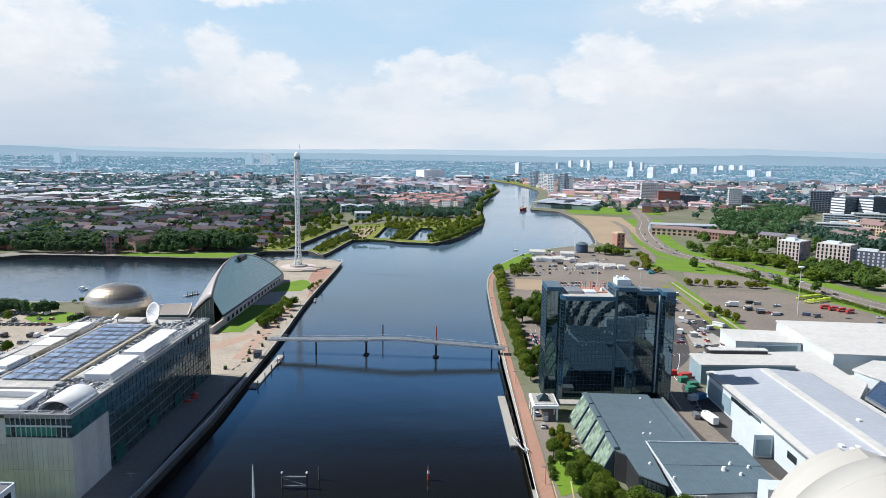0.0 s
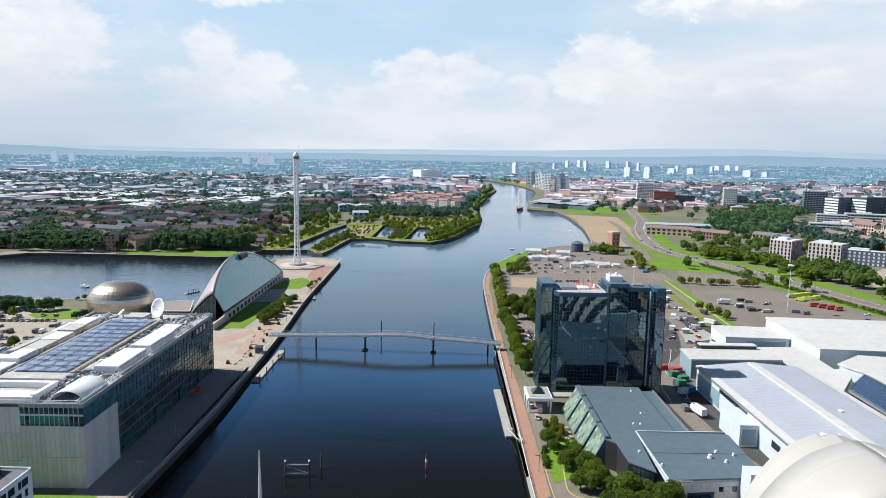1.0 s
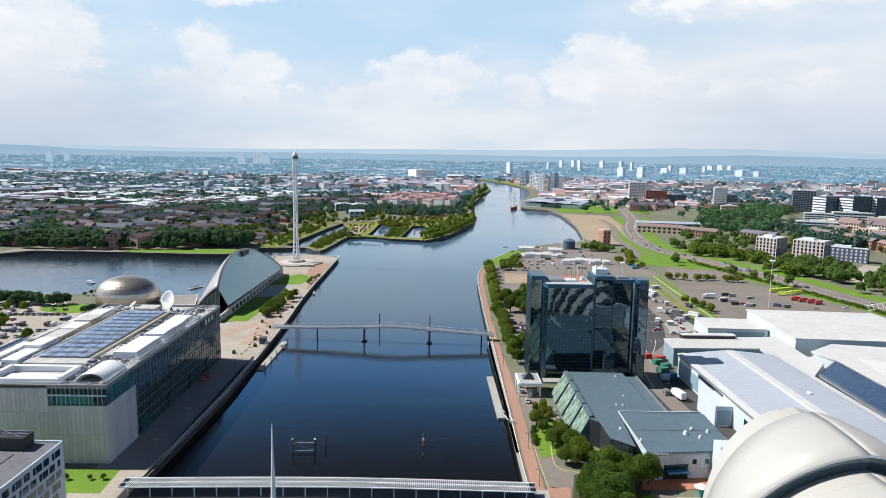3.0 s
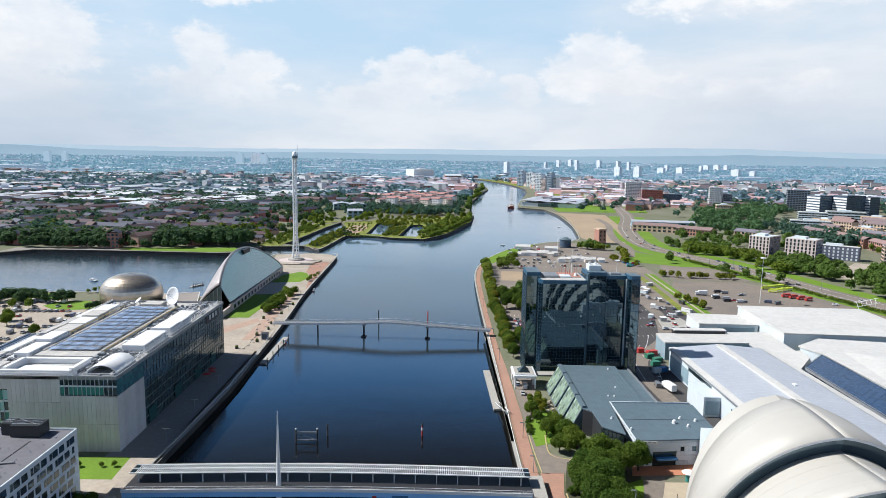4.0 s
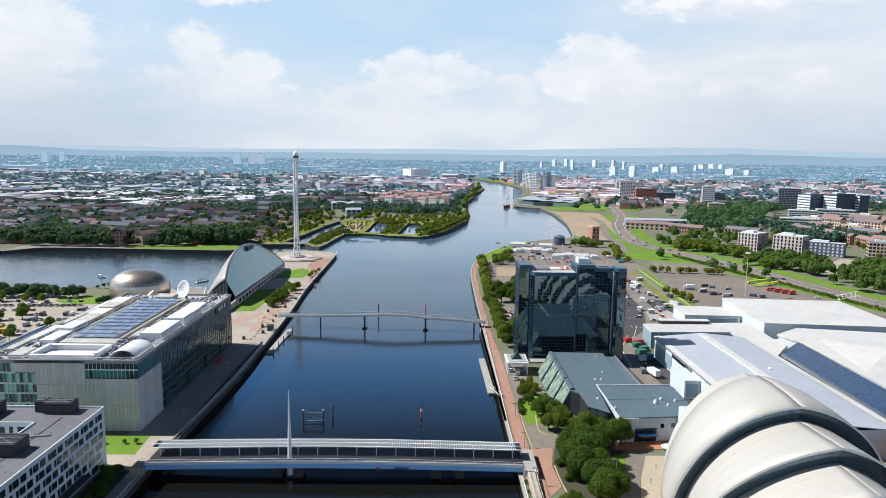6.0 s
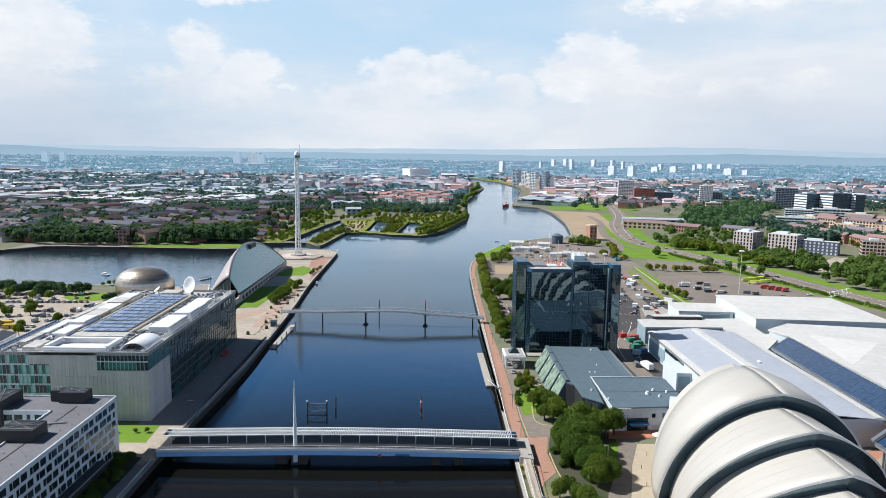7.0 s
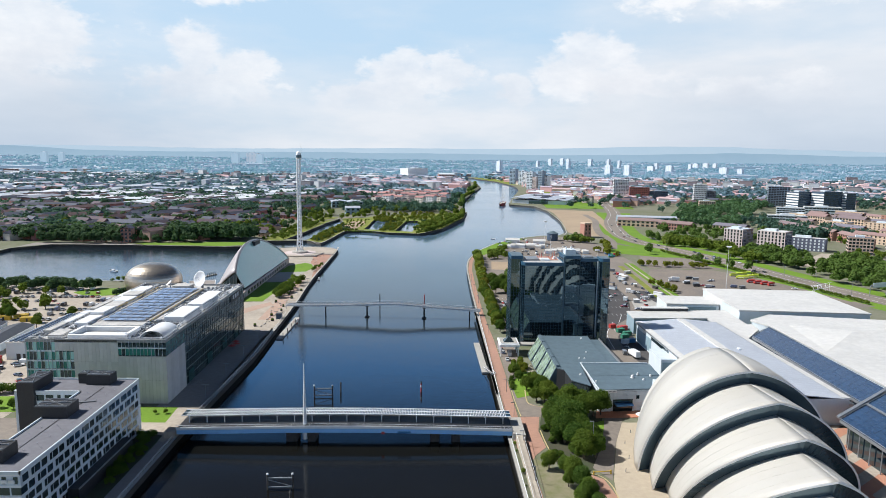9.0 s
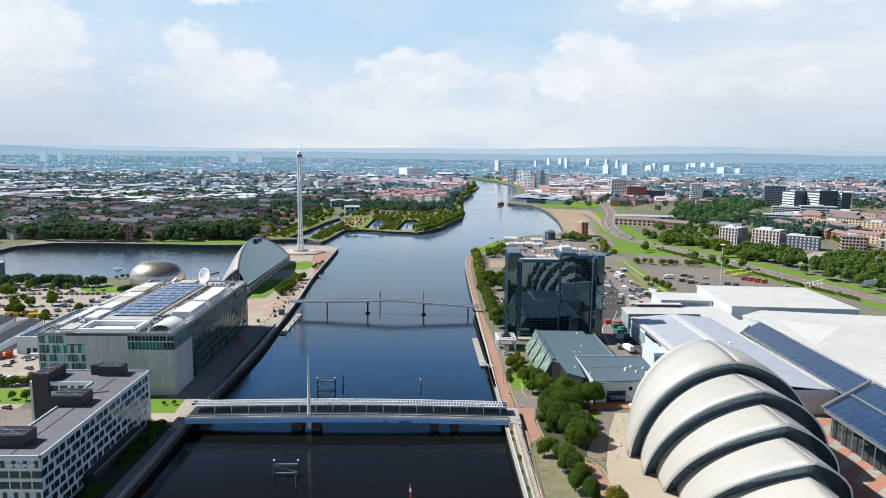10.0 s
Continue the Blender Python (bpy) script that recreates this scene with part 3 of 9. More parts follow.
sheet("dock_grass", [(-146, 709), (-126, 690), (-114, 802), (-94, 813), (-77, 806), (-55, 791), (-28, 786), (-14, 786), (17, 847), (54, 1000), (62, 1100), (-90, 1010), (-100, 990), (-138, 968), (-124, 895), (-134, 800)], 0.05, ROUGH_GRASS, "overgrown yellow-green scrub round the old docks", "grass", holes=DOCKS[1:])
sheet("bare_patch", [(-124, 830), (-112, 812), (-103, 822), (-95, 890), (-100, 940), (-118, 925)], 0.08, GRAVEL, "bare sandy ground between the docks", "ground")
sheet("promenade_north", [(32.6, -100), (32.6, 130), (31.0, 164), (31.2, 200), (31.6, 248), (32, 300), (32.5, 367), (33.1, 435), (34.7, 517), (38, 562), (43, 594), (46.5, 594), (41.4, 562), (37.9, 517), (36.2, 435), (35.5, 367), (35.6, 321), (36.4, 288), (36.4, 230), (36, 199), (35.6, 164), (35.4, 130), (35.4, -100)], 0.1, RED_PAVE, "pinkish paved riverside walk", "pavement")
sheet("hotel_drive", [(37, 222), (43, 222), (47, 262), (47, 285), (37, 285)], 0.07, ASPH_OLD, "asphalt hotel drive with parked cars", "road")
sheet("hotel_lawn", [(38, 196), (53, 204), (50, 226), (48, 247), (44, 247), (43, 222), (37.5, 221)], 0.12, GRASS, "small lawn with picnic tables by the hotel", "lawn")
sheet("drive_near", [(36.8, 205), (42.6, 206), (41.6, 192), (47, 186.4), (52, 184), (52, 176), (44.5, 175.6), (37.2, 175.6), (36.8, 192)], 0.06, ASPH_OLD, "curving asphalt drive beside the riverside walk", "road")
sheet("red_drive", [(36.4, 175.4), (44.4, 175.4), (41.8, 161.4), (42.4, 147), (38, 141), (35.6, 136), (35.8, 150)], 0.1, RED_PAVE, "red block-paved drive with dark stains", "pavement")
sheet("tree_bank", [(47, 184), (56, 188), (72, 184), (69, 171), (63, 147), (56, 130), (50, 126), (44, 134), (42.6, 148), (42, 161), (45, 175)], 0.09, SHRUB_BED, "dark shrub bed under the trees", "planting")
sheet("tree_lawn", [(58.6, 166), (70, 172), (66, 158), (62.6, 146), (58.4, 144)], 0.14, GRASS, "small lawn between the trees and the path", "lawn")
sheet("red_path", [(52.6, 127), (57.4, 123), (58.6, 112), (55, 60), (47, 60), (51, 112)], 0.12, RED_PAVE, "red paved path curving past the trees", "pavement")
sheet("concourse_paving", [(75, 170), (84, 170), (84, 60), (58, 60), (59, 114), (60.6, 123), (68.8, 150)], 0.07, surface("beige_paving", (0.47, 0.40, 0.30), (0.37, 0.31, 0.24), 0.85, fine=0.5, broad=0.04), "beige paved concourse beside the ribbed hall", "pavement")
sheet("service_path", [(74.2, 180.4), (80.4, 180.4), (75, 166), (68.6, 150), (60, 122), (55.6, 131), (62.4, 147), (70, 172)], 0.1, ASPH_OLD, "grey asphalt service path", "road")
sheet("waste_lot", [(36.2, 60), (36.2, 139), (40.2, 134), (44.4, 127), (47, 112), (47, 60)], 0.08, surface("worn_lot", (0.26, 0.22, 0.16), (0.13, 0.15, 0.05), 0.95, fine=0.3, broad=0.08), "worn patchy grass and concrete lot", "ground")
KERB_OCHRE = surface("ochre_kerb", (0.52, 0.42, 0.20), (0.42, 0.35, 0.20), 0.8)
ribbon("kerb", [(36.7, 206), (36.6, 192), (37.0, 175.6)], 0.4, 0.16, KERB_OCHRE, "pale kerb along the drive", "kerb")
ribbon("kerb", [(42.8, 206), (41.8, 192), (44, 187.4), (47.2, 186.4), (52, 184)], 0.45, 0.16, KERB_OCHRE, "pale kerb along the drive", "kerb")
ribbon("kerb", [(52.6, 128), (57.6, 123.4), (58.8, 112), (55.4, 84)], 0.4, 0.17, KERB_OCHRE, "ochre kerb along the red path", "kerb")
ribbon("kerb", [(42.6, 162), (43.0, 147), (45, 135), (50.6, 126)], 0.45, 0.16, KERB_OCHRE, "yellowish kerb along the red drive", "kerb")
sheet("brick_forecourt", [(67, 174), (98, 176), (99, 184.4), (69, 181.6)], 0.13, surface("orange_brick_paving", (0.50, 0.21, 0.12), (0.40, 0.17, 0.10), 0.85, fine=0.6), "red brick forecourt before the hotel wing", "pavement")
sheet("service_yard", [(80, 214), (100, 214), (112, 195), (119, 195), (119, 300), (150, 345), (185, 420), (140, 440), (108, 330), (98, 300), (88, 262)], 0.05, ASPH, "dark asphalt service yard with road markings", "road")
sheet("plaza_east", [(120, 60), (175, 60), (175, 165), (150, 166), (140, 130)], 0.07, surface("orange_paving", (0.46, 0.22, 0.14), (0.38, 0.19, 0.13), 0.85, fine=0.5, broad=0.05), "red and pale banded paving behind the ribbed hall", "pavement")
sheet("overspill_yard", [(140, 438), (150, 500), (200, 640), (200, 530), (190, 492), (176, 450), (182, 410), (190, 384), (186, 345), (150, 345)], 0.03, ASPH_OLD, "worn brown-grey asphalt yard beside the car parks", "car park")
sheet("hotel_car_park", [(45, 300), (98, 300), (108, 332), (140, 442), (150, 500), (205, 640), (185, 760), (140, 765), (85, 695), (60, 640), (48, 560), (43, 420)], 0.04, ASPH_OLD, "worn grey-brown asphalt car park", "car park")
sheet("dirt_lot", [(56, 520), (92, 515), (95, 560), (60, 565)], 0.08, GRAVEL, "bare brown lot among the cars", "ground")
sheet("point_lawn", [(47, 612), (56, 606), (90, 690), (118, 744), (108, 740), (78, 697), (53, 637)], 0.1, GRASS, "grass bank at the river's bend", "lawn")
sheet("big_car_park", [(190, 492), (205, 530), (262, 525), (285, 490), (300, 440), (318, 380), (300, 375), (190, 378), (182, 410), (176, 450)], 0.06, LOT, "wide grey-brown asphalt event car park", "car park")
sheet("upper_car_park", [(206, 560), (222, 620), (262, 596), (285, 545), (268, 528), (206, 535)], 0.06, ASPH_OLD, "grey overflow car park", "car park")
sheet("verge_lawn", [(196, 650), (213, 702), (236, 676), (254, 630), (262, 600), (240, 600), (193, 630)], 0.1, GRASS, "bright green lawn beside the expressway", "lawn")
ribbon("grass_median", [(193, 560), (188, 480), (183.5, 397)], 9, 0.1, GRASS, "green grass strip beside a footpath", "grass")
ribbon("footpath", [(192, 560), (187.4, 480), (183, 397)], 1.8, 0.14, PALE_PAVE, "pale footpath along the grass strip", "pavement")
sheet("hatched_bay", [(146, 391), (162, 402), (164, 376), (141, 364)], 0.09, CONC, "pale hatched parking bays", "road marking")
ribbon("grass_median", [(181, 545), (176, 470), (171, 405)], 5, 0.1, ROUGH_GRASS, "yellowing grass strip between the yards", "grass")
sheet("building_site", [(186, 815), (206, 966), (218, 1100), (217, 1185), (300, 1150), (268, 900), (230, 770), (195, 775)], 0.05, GRAVEL, "bare brown earth of a cleared site", "ground")
sheet("field", [(225, 1210), (330, 1200), (400, 1330), (280, 1420), (235, 1340)], 0.06, GRASS, "green field beside the road", "lawn")
sheet("field", [(300, 1010), (306, 960), (270, 850), (255, 790), (244, 795), (262, 870)], 0.08, GRASS, "green verge beside the road", "lawn")
sheet("far_field", [(-520, 1240), (-330, 1240), (-340, 1340), (-500, 1370)], 0.06, GRASS, "sunlit green playing field among houses", "lawn")
sheet("far_field", [(300, 1600), (520, 1560), (520, 1680), (290, 1760)], 0.06, ROUGH_GRASS, "pale green open field", "lawn")
sheet("river_flat", [(262, 2110), (240, 2346), (192, 2566), (170, 2660), (330, 2660), (340, 2110)], 0.07, ROUGH_GRASS, "pale open ground at the river's bend", "ground")

EXPRESSWAY = [(430, 1800), (380, 1400), (330, 1120), (284, 960), (260, 850), (250, 780), (252, 725), (266, 680), (284, 625), (299, 565), (310, 505), (325, 440), (345, 370), (372, 290), (390, 200)]
ribbon("verge", EXPRESSWAY[2:], 58, 0.045, GRASS, "mown green verge along the expressway", "grass")
ribbon("expressway", EXPRESSWAY, 24, 0.14, ASPH_OLD, "grey four-lane expressway curving past the halls", "road")
for off in (-6, 6):
    ribbon("lane_line", EXPRESSWAY, 0.35, 0.16, WHITE, "thin white lane line on the expressway", "road marking", offset=off)
ribbon("slip_road", [(268, 1080), (262, 980), (240, 880), (226, 800), (222, 730), (205, 660)], 10, 0.15, ASPH_OLD, "grey slip road curving past the cleared site", "road")
ribbon("dock_road", [(-420, 705), (-330, 695), (-250, 700), (-205, 800), (-165, 930), (-120, 1000)], 8, 0.12, ASPH_OLD, "grey road behind the docks", "road")
ribbon("service_road", [(152, 440), (150, 400), (135, 345), (112, 310), (104, 285), (104, 240), (110, 200)], 8, 0.08, ASPH_OLD, "asphalt service road beside the hotel tower", "road")

bm = bmesh.new()
for x0, x1, ys in ((80, 140, (480, 500, 530, 545, 590, 610, 628)), (110, 150, (350, 372, 394, 416, 438)), (50, 84, (312, 330, 352, 374, 396))):
    for y in ys:
        for k in range(int((x1 - x0) / 2.8)):
            x = x0 + k * 2.8
            bm.faces.new([bm.verts.new(p) for p in ((x, y - 2.4, 0.13), (x + 0.16, y - 2.4, 0.13), (x + 0.16, y + 2.4, 0.13), (x, y + 2.4, 0.13))])
tagged(part("bay_markings", bm, WHITE), "faded white parking bay lines", "road marking", kind="stuff")

for k in range(10):
    y = 66 + k * 10.5
    sheet("paving_band", [(140, y), (163, y + 17), (163, y + 22), (140, y + 5)], 0.12, PALE_PAVE, "pale band across the orange paving", "pavement")

# ---- south bank ----
BAR_DULL = surface("dull_bar", (0.19, 0.215, 0.215), (0.14, 0.16, 0.16), 0.5)


def office_block():
    """Long grey-clad office block with a glazed river front and a busy white roof."""
    X0, X1, Y0, Y1, H = -167.0, -109.5, 188.0, 306.0, 27.6
    o = thing("office_block", "long grey metal-clad office block with dark glass river front", "building")
    part("core", boxes((X0 + 0.5, X1 - 0.6, Y0 + 0.6, Y1 - 0.5, 0, H - 1.2)), DARK, o)
    # upright metal panels of the end wall
    n, w = 38, (X1 - X0) / 38
    panel = box_mesh("panel", (0.03, w - 0.03, 0, 0.5, 0, 1), BBC_PANEL)
    glass = mesh_of("pane", boxes((0.08, w - 0.08, 0.25, 0.4, 0, 1)), GLASS_GREEN)
    fin = box_mesh("fin", (0, 0.05, -0.08, 0.3, 0, 1), LIGHT_WALL)
    dark = mesh_of("pane", boxes((0.08, w - 0.08, 0.25, 0.4, 0, 1)), GLASS_DARK)

    pale = mesh_of("pane", boxes((0.08, w - 0.08, 0.25, 0.4, 0, 1)), GLASS_SC)

    def piece(me, name, x, z0, z1, label=""):
        ob = new(name, me)
        ob.parent = o
        ob.matrix_basis = Matrix.LocRotScale((x, Y0, z0), None, (1, 1, z1 - z0))
        return ob
    rng = random.Random(5)
    for i in range(n):
        x = X0 + i * w
        bands = [(0, 9), (9, 18), (18, 27.4)]
        if i >= 25:
            bands = [(0, 10.2), (10.2, 20.4)]
            for z0, z1 in ((20.8, 23.6), (24.2, 27.0)):
                piece(dark if z1 > 24 or (z0 < 21 and rng.random() < 0.45) else glass, "pane", x, z0, z1)
            piece(fin, "fin", x, 20.4, 27.4)
        elif i < 13:
            bands = [] if i < 8 else [(22.6, 27.4)]
            for z0, z1 in (((3.4, 6.4), (7.2, 10.4), (11.2, 14.2), (15.0, 18.0), (18.8, 22.2)) if i >= 8 else ((3.4, 6.4), (7.2, 10.4), (11.2, 14.2), (15.0, 18.0), (18.8, 22.2), (22.8, 27.0))):
                piece(dark if rng.random() < 0.3 else (pale if rng.random() < 0.45 else glass), "pane", x, z0, z1)
            piece(fin, "fin", x, 3, 22.6 if i >= 8 else 27.4)
            if i >= 8:
                piece(panel, "panel", x, 0, 3)
        for z0, z1 in bands:
            piece(panel, "panel", x, z0 + 0.04, z1 - 0.04)
    for z in (6.4, 10.4, 14.2, 18.0, 22.2):
        part("floor_band", boxes((X0 + 0.02, X0 + (13 if z < 22 else 8) * w, Y0 + 0.1, Y0 + 0.24, z + 0.02, z + 0.7)), LIGHT_WALL, o)
    part("floor_band", boxes((X0 + 25 * w, X1 - 0.02, Y0 + 0.1, Y0 + 0.24, 23.62, 24.18)), LIGHT_WALL, o)
    # return of the panels on the river side, then glass
    for k in range(14):
        part("panel", boxes((X1 - 0.35, X1, Y0 + 0.02 + k * 1.55, Y0 + 1.5 + k * 1.55, 0.05, 20.3)), BBC_PANEL, o)
    rng = random.Random(9)
    floors = 7
    glazing = pane_grid(64, floors * 2, Y0 + 22, Y1 - 0.6, 0.2, 26.2, lambda u, z, e: (X1 - 0.3 + e, u, z), 0.006, 0.06, rng)
    part("glazing", glazing, GLASS_RIVER, o, "dark reflecting curtain glass")
    part("glazing", pane_grid(13, 3, Y0 + 0.4, Y0 + 21.6, 20.5, 26.2, lambda u, z, e: (X1 - 0.1 + e, u, z), 0.006, 0.06, rng), GLASS_TEAL, o)
    for k in range(1, 8):
        z = k * 26.2 / 7
        part("floor_band", boxes((X1 - 0.28, X1 - 0.12, Y0 + 22, Y1 - 0.4, z - 0.2, z + 0.02)), BAR_DULL, o)
    bm = bmesh.new()
    for k in range(33):
        y = Y0 + 22 + k * (Y1 - Y0 - 22.6) / 32
        box(bm, X1 - 0.3, X1 - 0.16, y - 0.04, y + 0.04, 0.2, 26.2)
    tagged(part("mullions", bm, DARK, o), kind="stuff")
    for y in (212, 238, 262, 284):
        part("lobby_screen", pane_grid(1, 1, y, y + 8, 0.3, 6.5, lambda u, z, e: (X1 + 0.05, u, z), 0, 0.12, rng), GLASS_TEAL, o)
    # far and back walls
    part("back_wall", boxes((X0 - 0.1, X0 + 0.4, Y0 + 0.2, Y1 - 0.2, 0, H - 1)), BBC_PANEL, o)
    part("far_wall", boxes((X0, X1 - 0.5, Y1 - 0.5, Y1, 0, H - 1)), BBC_PANEL, o)
    # roof
    part("roof", boxes((X0 + 0.3, X1 - 0.3, Y0 + 0.3, Y1 - 0.3, H - 1.6, H - 1.0)), FLAT_ROOF, o, "pale flat roof stained grey")
    for d in ((X0, X0 + 0.35, Y0, Y1), (X1 - 0.35, X1, Y0, Y1), (X0 + 0.36, X1 - 0.36, Y0, Y0 + 0.35), (X0 + 0.36, X1 - 0.36, Y1 - 0.35, Y1)):
        part("parapet", boxes((*d, H - 1.3, H)), STEEL, o)
    # double rail along the river edge
    for dx, z in ((1.4, 0.9), (2.6, 0.5), (2.6, 1.1)):
        part("rail", tube(bmesh.new(), (X1 - dx, Y0 + 1, H + z - 0.5), (X1 - dx, Y1 - 1, H + z - 0.5), 0.12, n=5), WHITE, o)
    bm = bmesh.new()
    for k in range(60):
        y = Y0 + 1 + k * (Y1 - Y0 - 2) / 59
        box(bm, X1 - 2.66, X1 - 2.54, y - 0.05, y + 0.05, H - 1, H + 0.6)
        box(bm, X1 - 1.46, X1 - 1.34, y - 0.05, y + 0.05, H - 1, H + 0.4)
    tagged(part("rail_posts", bm, WHITE, o), kind="stuff")
    for a, b in (((X0 + 1, Y0 + 1.2), (X1 - 1.2, Y0 + 1.2)), ((X0 + 1, Y0 + 1.2), (X0 + 1, Y1 - 1))):
        for z in (0.1, 0.65):
            part("rail", tube(bmesh.new(), (*a, H + z), (*b, H + z), 0.09, n=5), WHITE, o)
    # the atrium's solar roof: stepped tilted rows
    S0, S1, T0, T1 = -149.0, -130.0, 216.0, 290.0
    part("atrium_deck", boxes((S0 - 2, S1 + 2, T0 - 6, T1 + 2, H - 1.0, H + 0.3)), FLAT_ROOF, o)
    for sx in (S0 - 1.6, S1 + 1.6):
        part("gangway", boxes((sx - 0.5, sx + 0.5, T0, T1, H + 0.3, H + 0.6)), CONC, o)
    panel_me = mesh_of("solar_panel", bmesh_panel(1.62, 2.8), PV_SILVER)
    for i in range(11):
        for k in range(24):
            ob = new("solar_panel", panel_me)
            ob.parent = o
            ob.matrix_basis = pose(S0 + 0.95 + i * 1.72, T0 + 1.6 + k * 3.1, H + 0.9 + (i % 3) * 0.12, -12 if k % 2 else 6, 0, 0)
    # plant on the roof
    plant = [(-158, -151.4, 209, 224, 2.6), (-159, -152, 225, 239, 3.6), (-161, -153, 241, 264, 3.0), (-162, -154, 266, 288, 3.4), (-166.4, -162.4, 200, 236, 1.8), (-166.4, -163, 240, 284, 2.0),
             (-151, -126, 190, 191.4, 2.6), (-151, -126, 204, 206, 2.6), (-148, -130, 195, 200, 0.8), (-122, -112.6, 219, 242, 3.3), (-120.5, -112.4, 244, 267, 3.7), (-122, -114, 270, 280, 2.4), (-160, -154, 192, 202, 2.0), (-127, -123, 219, 236, 1.2), (-146, -136, 292, 300, 2.6)]
    for x in (-151, -127.4):
        part("plant_screen", boxes((x, x + 1.4, 191.6, 203.8, H - 1, H + 1.6)), WHITE, o)
    part("steel_deck", boxes((-123.6, -110.6, 190, 208, H - 0.98, H - 0.7)), STEEL, o)
    for x in (-152.6, -126.4):
        part("yellow_rail", tube(bmesh.new(), (x, T0 - 2, H + 1.2), (x, T1, H + 1.2), 0.1, n=5), YELLOW, o)
    for k in range(7):
        part("cable_tray", boxes((-126 + k * 1.9, -125.3 + k * 1.9, 208 + k * 1.5, 216 + k * 3, H - 0.96, H - 0.5)), STEEL if k % 2 else WHITE, o)
    prng = random.Random(14)
    units = []
    for x0, x1, y0, y1, h in plant:
        y = y0
        while y < y1 - 0.5:
            e = min(y1, y + prng.uniform(9, 19))
            units.append((x0 + prng.uniform(0, 0.5), x1 - prng.uniform(0, 0.5), y, e - 0.18, h * prng.uniform(0.8, 1.0)))
            y = e
    for x0, x1, y0, y1, h in units:
        unit = part("plant_box", rounded(boxes((x0, x1, y0, y1, H - 1, H + h - 1)), 0.12, 1), prng.choice((WHITE, WHITE, WHITE, FLAT_ROOF)), o, "white-clad roof plant box")
        part("louvre", boxes(*[(x0 - 0.06, x1 + 0.06, y0 + 0.6 + q * 0.8, y0 + 1.0 + q * 0.8, H + h - 1.9, H + h - 1.5) for q in range(max(1, int((y1 - y0 - 1) / 0.8)))]), STEEL, unit)
    rng = random.Random(3)
    bm = bmesh.new()
    for k in range(420):
        x, y = rng.choice((rng.uniform(-166, -152.5), rng.uniform(-128, -112.5), rng.uniform(-128, -112.5))), rng.uniform(191, 304)
        s = rng.uniform(0.2, 0.9)
        box(bm, x - s, x + s, y - s * rng.uniform(0.5, 2), y + s * rng.uniform(0.5, 2), H - 1, H - 1 + rng.uniform(0.4, 1.6))
    tagged(part("roof_clutter", bm, STEEL, o), kind="stuff")
    bm = bmesh.new()
    for k in range(60):
        x, y = rng.choice((rng.uniform(-164, -153), rng.uniform(-127, -114))), rng.uniform(192, 300)
        L = rng.uniform(4, 14)
        tube(bm, (x, y, H - 0.4), (x, y + L, H - 0.4), 0.3, n=6)
    tagged(part("duct_run", bm, WHITE, o), kind="stuff")
    # arched canopy
    rows = []
    for k in range(13):
        a = math.pi * k / 12
        rows.append([(-116.5 - 5.2 * math.cos(a), y, H - 1.0 + 3.4 * math.sin(a)) for y in (192, 207)])
    c = part("canopy", grid(bmesh.new(), rows), WHITE, o, "white arched roof canopy")
    smooth(c)
    c.modifiers.new("thick", "SOLIDIFY").thickness = 0.3
    # letters on the river front are plain blocks
    for k in range(3):
        part("sign_block", boxes((X1 - 0.02, X1 + 0.25, 283.6 + k * 4.4, 285.5 + k * 4.4, 23.4, 25.6)), WHITE, o, "pale sign block")
    part("sign_board", boxes((X1 - 0.12, X1 - 0.04, 280, 298, 21.9, 27.0)), DARK, o)
    # lower wing at the back
    part("low_wing", boxes((X0 - 45, X0 - 0.2, 246, 306, 0, 8.6)), LIGHT_WALL, o)
    part("wing_roof", boxes((X0 - 45.2, X0 - 0.2, 245.8, 306.2, 8.65, 9.1)), WHITE_ROOF, o)
    for k in range(3):
        part("roof_strip", boxes((X0 - 44 + k * 2.6, X0 - 42.6 + k * 2.6, 247, 305.4, 9.1, 9.5)), PV, o, "dark strip of roof panels")
    for k in range(3):
        part("wing_door", boxes((X0 - 40 + k * 3.2, X0 - 38 + k * 3.2, 245.9, 246.0, 0.1, 3.2)), DARK, o)
    part("high_edge", boxes((X0 - 3, X0 - 0.2, Y0 + 3, Y1 - 4, H - 2.4, H - 1.8)), STEEL, o)
    return o


def bmesh_panel(w, d):
    bm = boxes((-w / 2, w / 2, -d / 2, d / 2, 0, 0.08))
    return bm


